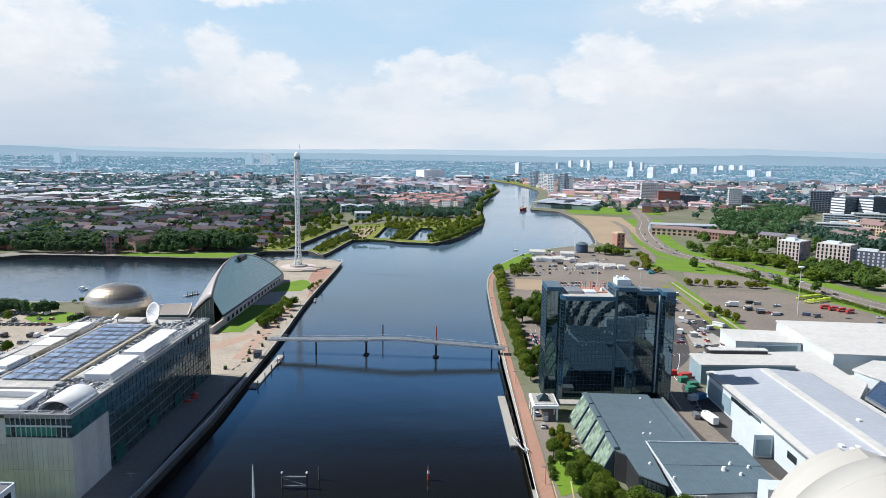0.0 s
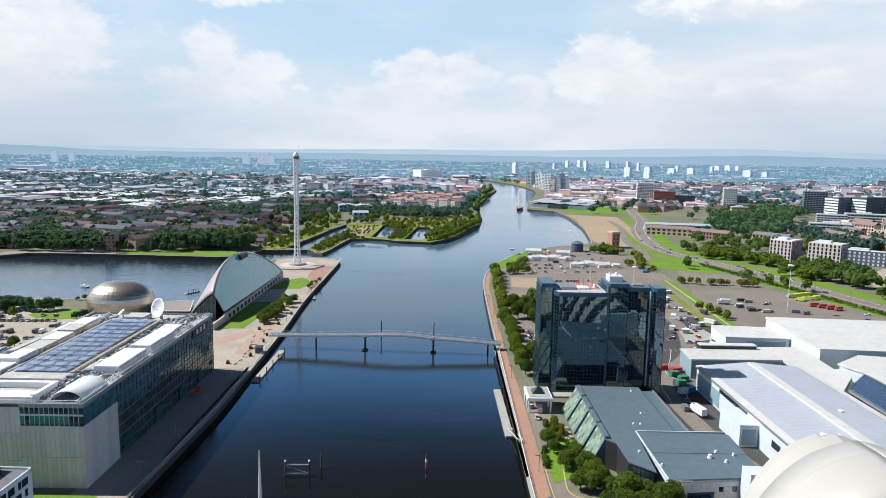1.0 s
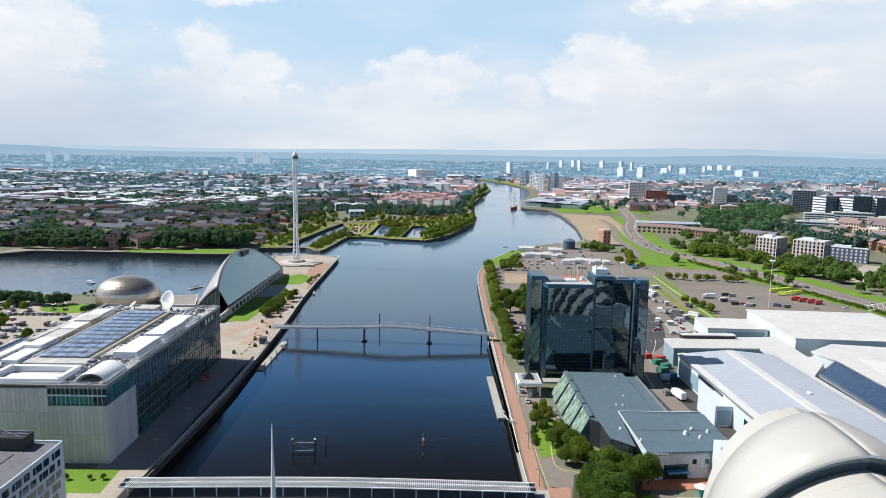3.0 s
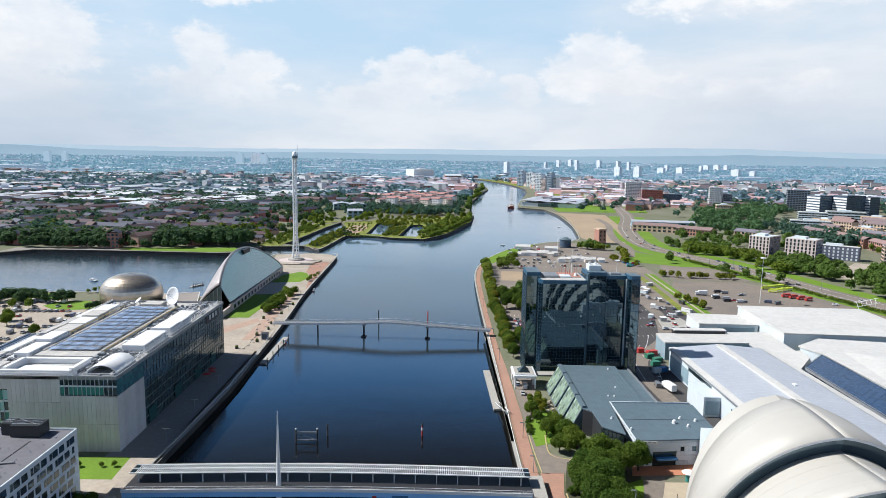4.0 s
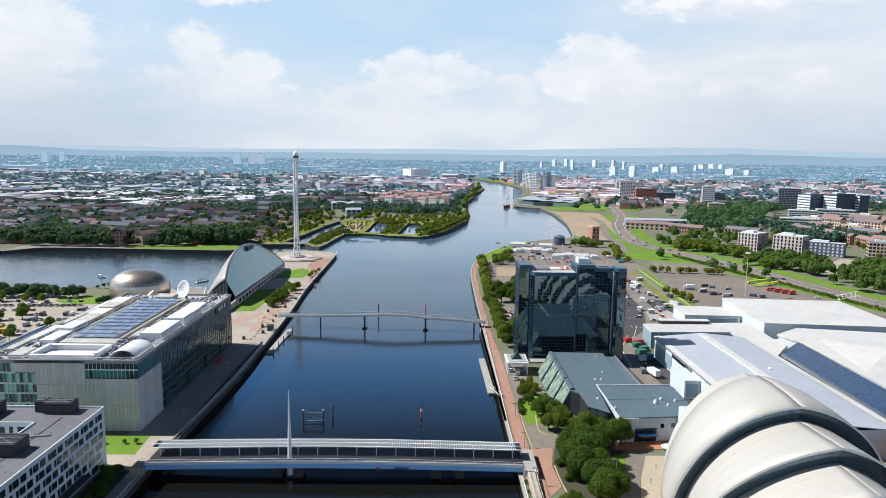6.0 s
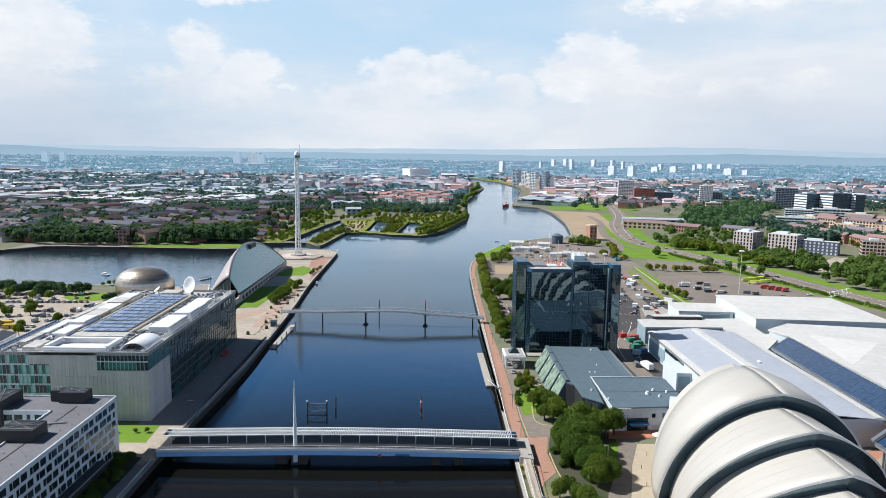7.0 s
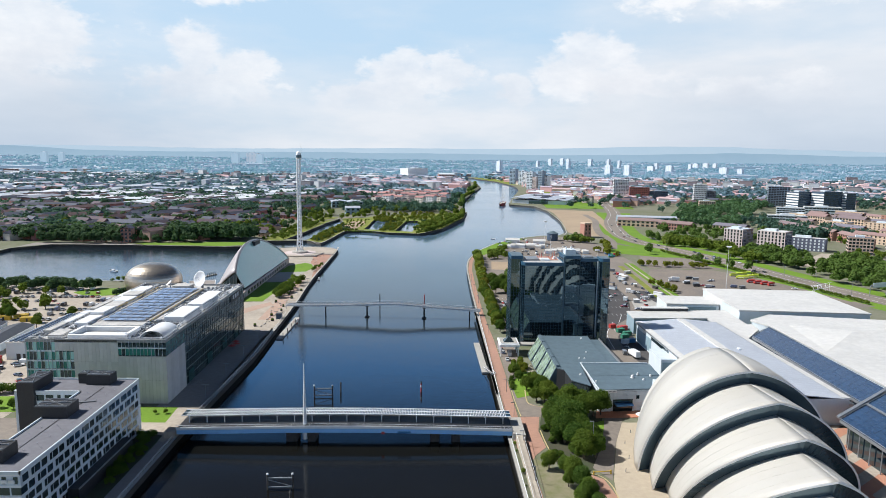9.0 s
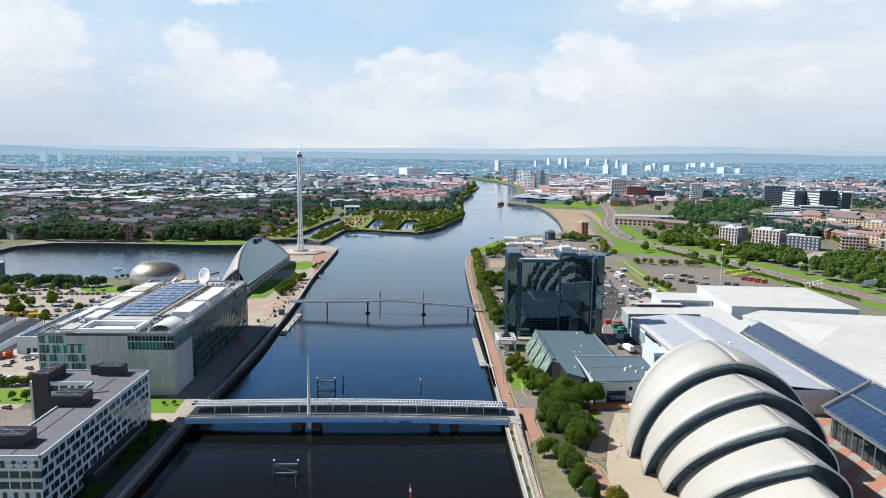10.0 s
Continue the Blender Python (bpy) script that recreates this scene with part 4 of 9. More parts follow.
def satellite_dish(at, r, turn, tilt):
    o = thing("satellite_dish", "large white satellite dish on a steel mount", "satellite dish", at=at, turn=turn)
    rows = []
    for i in range(8):
        q = i / 7 * r
        rows.append([(q * math.cos(a * math.pi / 12), -0.28 * q * q / r, q * math.sin(a * math.pi / 12)) for a in range(24)])
    d = part("bowl", grid(bmesh.new(), rows[1:], True), WHITE, o)
    bm = bmesh.new()
    bm.from_mesh(d.data)
    bmesh.ops.contextual_create(bm, geom=[e for e in bm.edges if e.is_boundary and all(v.co.length < r * 0.2 for v in e.verts)])
    bmesh.ops.transform(bm, matrix=pose(0, 0, 0, tilt), verts=bm.verts)
    bm.to_mesh(d.data)
    bm.free()
    d.modifiers.new("thick", "SOLIDIFY").thickness = 0.12
    d.location.z = r * 1.15
    smooth(d)
    part("mount", tube(bmesh.new(), (0, 0.6, 0), (0, 0.3, r * 1.1), r * 0.16, r * 0.1), STEEL, o)
    for s in (-1, 0, 1):
        part("strut", tube(bmesh.new(), (s * r * 0.5, -0.3 * r, r * 1.15 + 0.5 * r * (0.5 - abs(s))), (0, -0.9 * r, r * 1.5), 0.06, n=5), STEEL, o)
    return o


def inn():
    """White hotel wing with dark windows, L-shaped, with dark roof boxes."""
    o = thing("riverside_inn", "white panelled hotel with staggered dark windows and grey roof", "building")
    H = 20.6
    wing = [(-124, 86.5), (-109, 86.5), (-109, 160.5), (-147, 160.5), (-147, 147), (-124, 147)]
    part("wall", prism(bmesh.new(), wing, 0, H - 0.9), LIGHT_WALL, o)
    part("roof", prism(bmesh.new(), [(-123.6, 86.9), (-109.4, 86.9), (-109.4, 160.1), (-146.6, 160.1), (-146.6, 147.4), (-123.6, 147.4)], H - 0.88, H - 0.5), DARK_ROOF, o)
    for (x0, y0), (x1, y1) in zip(wing, wing[1:] + wing[:1]):
        part("parapet", boxes((min(x0, x1) - 0.2, max(x0, x1) + 0.2, min(y0, y1) - 0.2, max(y0, y1) + 0.2, H - 0.9, H)), LIGHT_WALL, o)
    me = {}
    for nm, w in (("wide", 2.6), ("narrow", 1.15)):
        me[nm] = mesh_of("window", boxes((-0.06, 0.08, -w / 2, w / 2, 0, 2.05)), GLASS_DARK)
    sill = mesh_of("sill", boxes((0.02, 0.16, -1.3, 1.3, -0.12, 0)), STEEL)
    rng = random.Random(4)

    def window(nm, x, y, z, turn):
        ob = new("window", me[nm])
        ob.parent = o
        ob.matrix_basis = pose(x, y, z, 0, 0, turn)
        return ob
    for f in range(6):
        z = 1.2 + f * 3.15
        y = 88.0 + (f % 2) * 0.8
        k = f
        while y < 158.5:
            window("wide" if k % 3 else "narrow", -109, y, z, 0)
            y += 3.4 if k % 3 else 2.2
            k += 1
        part("floor_band", boxes((-109.02, -108.86, 86.5, 160.5, z + 2.25, z + 2.75)), LIGHT_WALL, o)
        for x in np.arange(-122.6, -110, 3.1):
            window("wide" if int(x + f) % 3 else "narrow", float(x), 86.5, z, -90)
        for x in np.arange(-138, -125, 3.3):
            window("wide" if int(x + f) % 2 else "narrow", float(x), 147, z, -90)
        for x in np.arange(-145, -112, 3.3):
            window("wide" if int(x + f) % 2 else "narrow", float(x), 160.5, z, 90)
        part("floor_band", boxes((-124, -109, 86.38, 86.48, z + 2.25, z + 2.75)), WHITE, o)
    for x0, x1, y0, y1, z0 in ((-128, -116.8, 92, 99, H - 6), (-126.4, -116, 123.4, 131, H - 6), (-145.2, -139.4, 145.6, 158, 0), (-125.4, -116.7, 154.4, 159.6, H - 0.4), (-129, -125.6, 156, 160, H - 0.4)):
        b = part("roof_box", boxes((x0, x1, y0, y1, z0, H + 3.2)), DARK, o, "dark clad roof box")
        bm = bmesh.new()
        for e in range(3):
            box(bm, x0 + 0.3, x1 - 0.3, y0 + 0.6 + e * (y1 - y0 - 1.4) / 2, y0 + 0.8 + e * (y1 - y0 - 1.4) / 2, H + 3.2, H + 3.6)
        tube(bm, (x0 + 0.4, y0 + 0.5, H + 3.4), (x1 - 0.4, y1 - 0.5, H + 3.4), 0.12, n=4)
        tube(bm, (x1 - 0.4, y0 + 0.5, H + 3.4), (x0 + 0.4, y1 - 0.5, H + 3.4), 0.12, n=4)
        part("screen_frame", bm, STEEL, b)
    part("roof_pipe", tube(bmesh.new(), (-122, 136, H - 0.2), (-114, 138, H - 0.2), 0.3, n=6), STEEL, o)
    for k in range(44):
        part("roof_vent", tube(bmesh.new(), (-122 + (k * 37 % 11), 89 + k * 1.6, H - 0.5), (-122 + (k * 37 % 11), 89 + k * 1.6, H - 0.25), 0.18, 0.12, 7), STEEL, o)
    part("roof_seam", boxes((-118.2, -117.9, 88, 152, H - 0.48, H - 0.4)), DARK, o)
    # low terrace along the bank
    part("terrace", prism(bmesh.new(), [(-108.9, 108), (-105.4, 108), (-105.4, 145), (-108.9, 145)], 0, 4.2), DARK, o, "low dark-roofed terrace wing")
    part("terrace_edge", boxes((-105.5, -105.2, 108, 145.2, 4.05, 4.5)), STEEL, o)
    for k in range(4):
        part("sign_bar", boxes((-118 + k * 2.0, -116.4 + k * 2.0, 86.1, 86.36, 17.3, 18.2)), WHITE, o, "pale sign bar")
    return o


def science_hall():
    """Crescent hall: sloping green glass front, titanium shell behind."""
    o = thing("crescent_hall", "crescent-shaped hall with sloping pale green glass front and titanium shell", "building")
    N = 28
    rid, low, back = [], [], []
    for k in range(N + 1):
        s = k / N
        y = 398 + 148 * s
        z = 5 + 26.5 * math.sin(math.pi * (0.11 + 0.89 * s)) ** 0.72
        if s == 1:
            z = 5.0
        rid.append(Vector((-134.5 - 0.55 * (z - 6) + 1.5 * math.sin(math.pi * s), y, z)))
        low.append(Vector((-134.5 + 0.5 * s, y, 6 - 1.2 * s)))
        back.append(Vector((-157 - 9 * math.sin(math.pi * (0.05 + 0.95 * s)) + 22 * s ** 3, y + 2 - 4 * s, 0.3)))
    rng = random.Random(2)
    cols, rows_n = 56, 18

    def at(u, v, e):
        a = min(N - 1e-6, u * N)
        i = int(a)
        r = rid[i].lerp(rid[i + 1], a - i)
        l = low[i].lerp(low[i + 1], a - i)
        return l.lerp(r, v) + Vector((0.83, 0, 0.55)) * (e * 6 + 0.02)
    part("glass_front", pane_grid(cols, rows_n, 0, 0.995, 0, 1, at, 0.05, 0.10, rng), GLASS_SC, o, "pale green glass panes")
    part("glass_backing", grid(bmesh.new(), [[l + Vector((-0.25, 0, -0.1)), r + Vector((-0.25, 0, -0.1))] for l, r in zip(low, rid)]), LIGHT_WALL, o)
    shell = []
    for r, b in zip(rid, back):
        row = []
        for q in range(15):
            a = math.pi / 2 * q / 14
            t = q / 14
            row.append((r.x + (b.x - r.x) * t, r.y + (b.y - r.y) * t, b.z + (r.z - b.z + 0.3) * (1 - t ** 1.35)))
        shell.append(row)
    sh = part("shell", grid(bmesh.new(), shell), TITAN_ROOF, o, "dull titanium roof shell")
    smooth(sh)
    sh.modifiers.new("thick", "SOLIDIFY").thickness = 0.8
    bm = bmesh.new()
    for a, b in zip(rid, rid[1:]):
        tube(bm, a, b, 0.55, n=6, cap=False)
    part("rim", bm, STEEL, o)
    # dark glazed near end, under the shell's rim
    end = shell[0]
    bm = bmesh.new()
    foot = [bm.verts.new((p[0], 400, 0)) for p in end]
    top = [bm.verts.new((p[0], 400.5, p[2] - 0.8)) for p in end]
    for i in range(len(end) - 1):
        bm.faces.new((foot[i + 1], foot[i], top[i], top[i + 1]))
    part("end_glazing", bm, GLASS_DARK, o)
    bm = bmesh.new()
    for i in range(0, len(end), 2):
        box(bm, end[i][0] - 0.1, end[i][0] + 0.1, 399.8, 400, 0, max(0.4, end[i][2] - 1))
    tagged(part("end_mullions", bm, STEEL, o), kind="stuff")
    part("plinth", boxes((-134.8, -133.2, 396, 546, 0, 5.0)), PINK_PANEL, o, "pinkish stone plinth under the glass")
    for k in range(16):
        part("plinth_window", boxes((-133.3, -133.1, 402 + k * 8.5, 406 + k * 8.5, 1.0, 3.6)), GLASS_DARK, o)
    part("vent", boxes((-148.0, -143.8, 466, 482, 27.4, 30.8)), DARK, o)
    link = [(-175.4, 400.6), (-157.4, 401.6), (-166.4, 432.6), (-184.6, 427)]
    wing = part("wing", prism(bmesh.new(), link, 0, 4.6), GLASS_DARK, o, "low glazed link between hall and cinema")
    part("wing_roof", prism(bmesh.new(), [(x * 1.002 if x < -170 else x * 0.998, y) for x, y in link], 4.6, 5.2), QUAY_PAVE, wing, "flat brown-grey roof")
    for a, b in zip(link, link[1:] + link[:1]):
        part("roof_kerb", tube(bmesh.new(), (*a, 5.2), (*b, 5.2), 0.28, n=6), WHITE, wing)
    part("ramp_wall", boxes((-134.8, -133.6, 376, 396, 0, 4.0)), PINK_PANEL, o)
    return o


def egg_cinema():
    """Rounded titanium cinema."""
    o = thing("rounded_cinema", "squat egg-shaped titanium-clad cinema beside the basin", "building", at=(-207.2, 416.5, 0), turn=6)
    bm = bmesh.new()
    rows = []
    NU, NV = 44, 15
    for k in range(NV + 1):
        t = -0.56 + (math.pi / 2 + 0.56) * k / NV
        c = max(0.02, math.cos(t)) ** (0.8 if t > 0 else 0.55)
        rows.append([(20.4 * c * math.cos(2 * math.pi * i / NU), 18 * c * math.sin(2 * math.pi * i / NU), 7.3 + 13.6 * math.sin(t)) for i in range(NU)])
    for k in range(NV):
        for i in range(NU):
            j = (i + 1) % NU
            q = [Vector(p) for p in (rows[k][i], rows[k][j], rows[k + 1][j], rows[k + 1][i])]
            m = sum(q, Vector()) / 4
            nrm = (m - Vector((0, 0, 6))).normalized()
            off = ((i * 7 + k * 3) % 5) * 0.008
            bm.faces.new([bm.verts.new(m + (p - m) * 0.998 + nrm * off) for p in q])
    part("cladding", bm, TITAN_ISLAND, o, "overlapping golden-grey titanium panels")
    part("under_shell", grid(bmesh.new(), [[(x * 0.985, y * 0.985, z * 0.985) for x, y, z in r] for r in rows], True), STEEL, o)
    part("base_ring", tube(bmesh.new(), (0, 0, 0), (0, 0, 0.7), 17.4, 17.2, 40), CONC, o)
    return o


TOWER_WHITE = surface("white_tower_paint", (0.90, 0.90, 0.90), (0.82, 0.83, 0.83), 0.5, fine=0.5, broad=0.08)


def tower():
    """Slim white viewing tower with a lattice spine and a mast."""
    o = thing("viewing_tower", "slim white steel viewing tower with cabin and mast", "tower", at=(-134, 605, 0))
    part("plaza", tube(bmesh.new(), (0, 0, 0.05), (0, 0, 1.2), 17, 16, 40), PINK_PANEL, o, "round stepped plaza")
    part("drum", tube(bmesh.new(), (0, 0, 1.2), (0, 0, 2.6), 8, 7.6, 32), CONC, o)
    # two legs that taper to the top
    for sx in (-1, 1):
        bm = bmesh.new()
        for k in range(12):
            z0, z1 = 2 + k * 8.2, 2 + (k + 1) * 8.2
            w = [1.6 + 1.6 * max(0, 1 - z / 34) ** 1.6 for z in (z0, z1)]
            tube(bm, (sx * w[0], 0, z0), (sx * w[1], 0, z1), 0.85 if sx < 0 else 0.5, n=8, cap=False)
        part("leg", bm, TOWER_WHITE, o)
    bm = bmesh.new()
    for k in range(26):
        z = 4 + k * 3.75
        w = 1.6 + 1.6 * max(0, 1 - z / 34) ** 1.6
        box(bm, -w, w, -0.4, 0.4, z, z + 1.0)
        if k < 25:
            tube(bm, (-w, 0.6, z), (w, 0.6, z + 3.75), 0.16, n=5)
    part("rungs", bm, TOWER_WHITE, o)
    part("lift_shaft", tube(bmesh.new(), (0.2, 1.2, 2), (0.2, 1.2, 98), 0.6, n=8), TOWER_WHITE, o)
    cab = bmesh.new()
    bmesh.ops.create_uvsphere(cab, u_segments=20, v_segments=12, radius=1)
    for v in cab.verts:
        v.co = Vector((v.co.x * 2.4, v.co.y * 2.4, 100.6 + v.co.z * 3.9))
    smooth(part("cabin", cab, TOWER_WHITE, o))
    part("cabin_window", tube(bmesh.new(), (0.6, -0.9, 98), (0.6, -0.9, 100.6), 2.7, n=14), GLASS_DARK, o)
    part("mast", tube(bmesh.new(), (2.6, 0, 96), (2.8, 0, 111.5), 0.4, 0.15, 8), TOWER_WHITE, o)
    # approach ramp and low walls round the plaza
    part("low_wall", tube(bmesh.new(), (0, 0, 0), (0, 0, 1.0), 24, 24, 40), PALE_PAVE, o)
    part("seat_block", boxes((8, 20, -22, -18, 0.2, 1.6)), CONC, o)
    return o


TITAN_ISLAND = surface("titanium_panels", (0.62, 0.54, 0.44), (0.50, 0.44, 0.37), 0.33, metal=0.85, fine=0.5, broad=0.05, random_by=0.06, island=True)
office_block()
satellite_dish((-131, 297, 26.6), 4.7, -32, -16)
satellite_dish((-150, 299, 26.6), 2.0, -60, -50)
inn()
science_hall()
egg_cinema()
tower()


def river_shed():
    o = thing("glass_pavilion", "low dark glass office pavilion by the basin", "building", at=(-363, 436, 0))
    part("glazing", pane_grid(16, 4, -20, 20, 0.3, 13, lambda u, z, e: (u, -14, z), 0.004, 0.08), GLASS_DARK, o)
    part("body", boxes((-20, 20, -13.8, 14, 0, 13)), DARK, o)
    part("roof", boxes((-20.5, 20.5, -14.5, 14.5, 13, 13.8)), LIGHT_WALL, o)
    part("side_glazing", pane_grid(12, 4, -13.5, 13.5, 0.3, 13, lambda u, z, e: (20.2, u, z), 0.004, 0.08), GLASS_DARK, o)


river_shed()


CANOPY = surface("black_canopy_roof", (0.045, 0.05, 0.062), (0.03, 0.033, 0.042), 0.6, fine=0.4, broad=0.08)


def dark_shed(at, w, d, h, turn=0):
    o = thing("market_shed", "long low shed with dark roof behind the car park", "shed", at=at, turn=turn)
    part("wall", boxes((-w / 2, w / 2, -d / 2, d / 2, 0, h)), LIGHT_WALL, o)
    bm = bmesh.new()
    prism_pts = [(-w / 2 - 0.5, h), (0, h + 1.6), (w / 2 + 0.5, h), (w / 2 + 0.5, h - 0.4), (-w / 2 - 0.5, h - 0.4)]
    lo = [bm.verts.new((x, -d / 2 - 0.5, z)) for x, z in prism_pts]
    hi = [bm.verts.new((x, d / 2 + 0.5, z)) for x, z in prism_pts]
    for i in range(5):
        bm.faces.new((lo[i], lo[(i + 1) % 5], hi[(i + 1) % 5], hi[i]))
    bm.faces.new(lo)
    bm.faces.new(hi[::-1])
    bmesh.ops.recalc_face_normals(bm, faces=bm.faces)
    part("roof", bm, CANOPY, o)
    for x in (-w / 2 - 0.62, w / 2 + 0.52):
        part("fascia", boxes((x, x + 0.1, -d / 2, d / 2, h - 0.4, h + 0.15)), WHITE, o)


dark_shed((-231, 266, 0), 13, 62, 4.4, 6)
dark_shed((-250, 272, 0), 13, 62, 4.4, 6)
for x, y in ((-262, 325), (-254, 329), (-246, 322)):
    o = thing("site_cabin", "yellow site cabin at the car park's edge", "cabin", at=(x, y, 0.05), turn=8)
    part("body", rounded(boxes((-4, 4, -1.4, 1.4, 0, 2.8)), 0.1, 1), YELLOW, o)
    part("door", boxes((-0.5, 0.5, -1.46, -1.4, 0.1, 2.1)), DARK, o)


def bells_bridge():
    """Footbridge with a covered walkway, pale blue hull and a white spike."""
    o = thing("covered_footbridge", "covered footbridge with white roof slats and pale blue hull", "bridge")
    X0, X1 = -94.0, 31.0
    N = 42

    def top(x):
        s = (x - X0) / (X1 - X0)
        return 3.2 + 0.9 * math.sin(math.pi * s) ** 1.2

    def line(y0, y1, dz0, dz1, name, mat, label=""):
        bm = bmesh.new()
        secs = []
        for k in range(N + 1):
            x = X0 + (X1 - X0) * k / N
            z = top(x)
            secs.append([bm.verts.new(p) for p in ((x, y0, z + dz0), (x, y1, z + dz0), (x, y1, z + dz1), (x, y0, z + dz1))])
        for a, b in zip(secs, secs[1:]):
            for i in range(4):
                bm.faces.new((a[i], a[(i + 1) % 4], b[(i + 1) % 4], b[i]))
        bm.faces.new(secs[0])
        bm.faces.new(secs[-1][::-1])
        bmesh.ops.recalc_face_normals(bm, faces=bm.faces)
        return part(name, bm, mat, o, label)
    line(155.4, 167.4, -2.4, -0.6, "hull", PALE_BLUE, "pale blue steel hull girder")
    line(155.0, 167.8, -0.6, -0.2, "deck", DARK, "dark deck")
    line(154.9, 155.3, -0.6, 0.3, "kerb", WHITE)
    line(167.5, 167.9, -0.6, 0.3, "kerb", WHITE)
    for y in (155.1, 167.7):
        line(y - 0.06, y + 0.06, 1.1, 1.22, "handrail", WHITE)
        line(y - 0.04, y + 0.04, 0.55, 0.62, "midrail", WHITE)
    line(160.8, 161.1, 2.6, 2.85, "roof_edge", WHITE)
    line(161.2, 166.5, 2.55, 2.66, "canopy_glass", GLASS_DARK, "dark glass canopy roof")
    line(166.6, 166.9, 2.6, 2.85, "roof_edge", WHITE)
    line(163.7, 163.95, 2.7, 2.95, "roof_ridge", WHITE)
    slat = mesh_of("roof_slat", boxes((-0.09, 0.09, -3.1, 3.1, 0, 0.1)), WHITE)
    for k in range(200):
        x = X0 + 2 + (X1 - X0 - 4) * k / 199
        ob = new("roof_slat", slat)
        ob.parent = o
        ob.matrix_basis = pose(x, 163.85, top(x) + 2.75)
    post = mesh_of("post", boxes((-0.14, 0.14, -0.14, 0.14, -0.3, 2.7)), WHITE)
    for k in range(19):
        x = X0 + 3 + (X1 - X0 - 6) * k / 18
        for y in (160.95, 166.75):
            ob = new("post", post)
            ob.parent = o
            ob.matrix_basis = pose(x, y, top(x))
        ob = new("rail_post", post)
        ob.parent = o
        ob.matrix_basis = Matrix.LocRotScale((x, 155.1, top(x) - 0.1), None, (0.6, 0.6, 0.4))
    part("spike", tube(bmesh.new(), (-47, 158.4, -2), (-47, 158.4, 27.5), 0.95, 0.1, 14), WHITE, o, "tall white tapering mast")
    for x, r in ((-52, 2.1), (-44.5, 1.6), (2, 1.8), (10, 1.6)):
        part("pier", rounded(boxes((x - r, x + r, 158, 165, -9, 1.2)), 0.3, 1), STONE, o, "dark concrete pier")
    part("graffito", boxes((-18, -16.8, 155.28, 155.39, 1.2, 2.2)), RED, o)
    part("graffito", boxes((-12, -7, 155.3, 155.39, 1.6, 2.3)), BLUE, o)
    part("landing", prism(bmesh.new(), [(31, 153.5), (35.6, 152), (35.8, 169), (31, 168.6)], 0.12, 2.5), CONC, o)
    part("landing", prism(bmesh.new(), [(-94, 153.5), (-98, 153.5), (-98, 169), (-94, 169)], 0, 2.4), PALE_PAVE, o)
    bm = bmesh.new()
    rows = []
    for k in range(13):
        y = 152 - 54 * k / 12
        z = 2.5 - 2.3 * k / 12
        rows.append([(32.0, y, 0.1), (32.0, y, z), (34.4, y, z), (34.4, y, 0.1)])
    grid(bm, rows)
    bmesh.ops.recalc_face_normals(bm, faces=bm.faces)
    part("ramp", bm, PALE_PAVE, o, "long pale concrete ramp")
    for x in (31.95, 34.45):
        part("ramp_rail", tube(bmesh.new(), (x, 152, 3.6), (x, 98, 1.3), 0.07, n=5), WHITE, o)
    return o


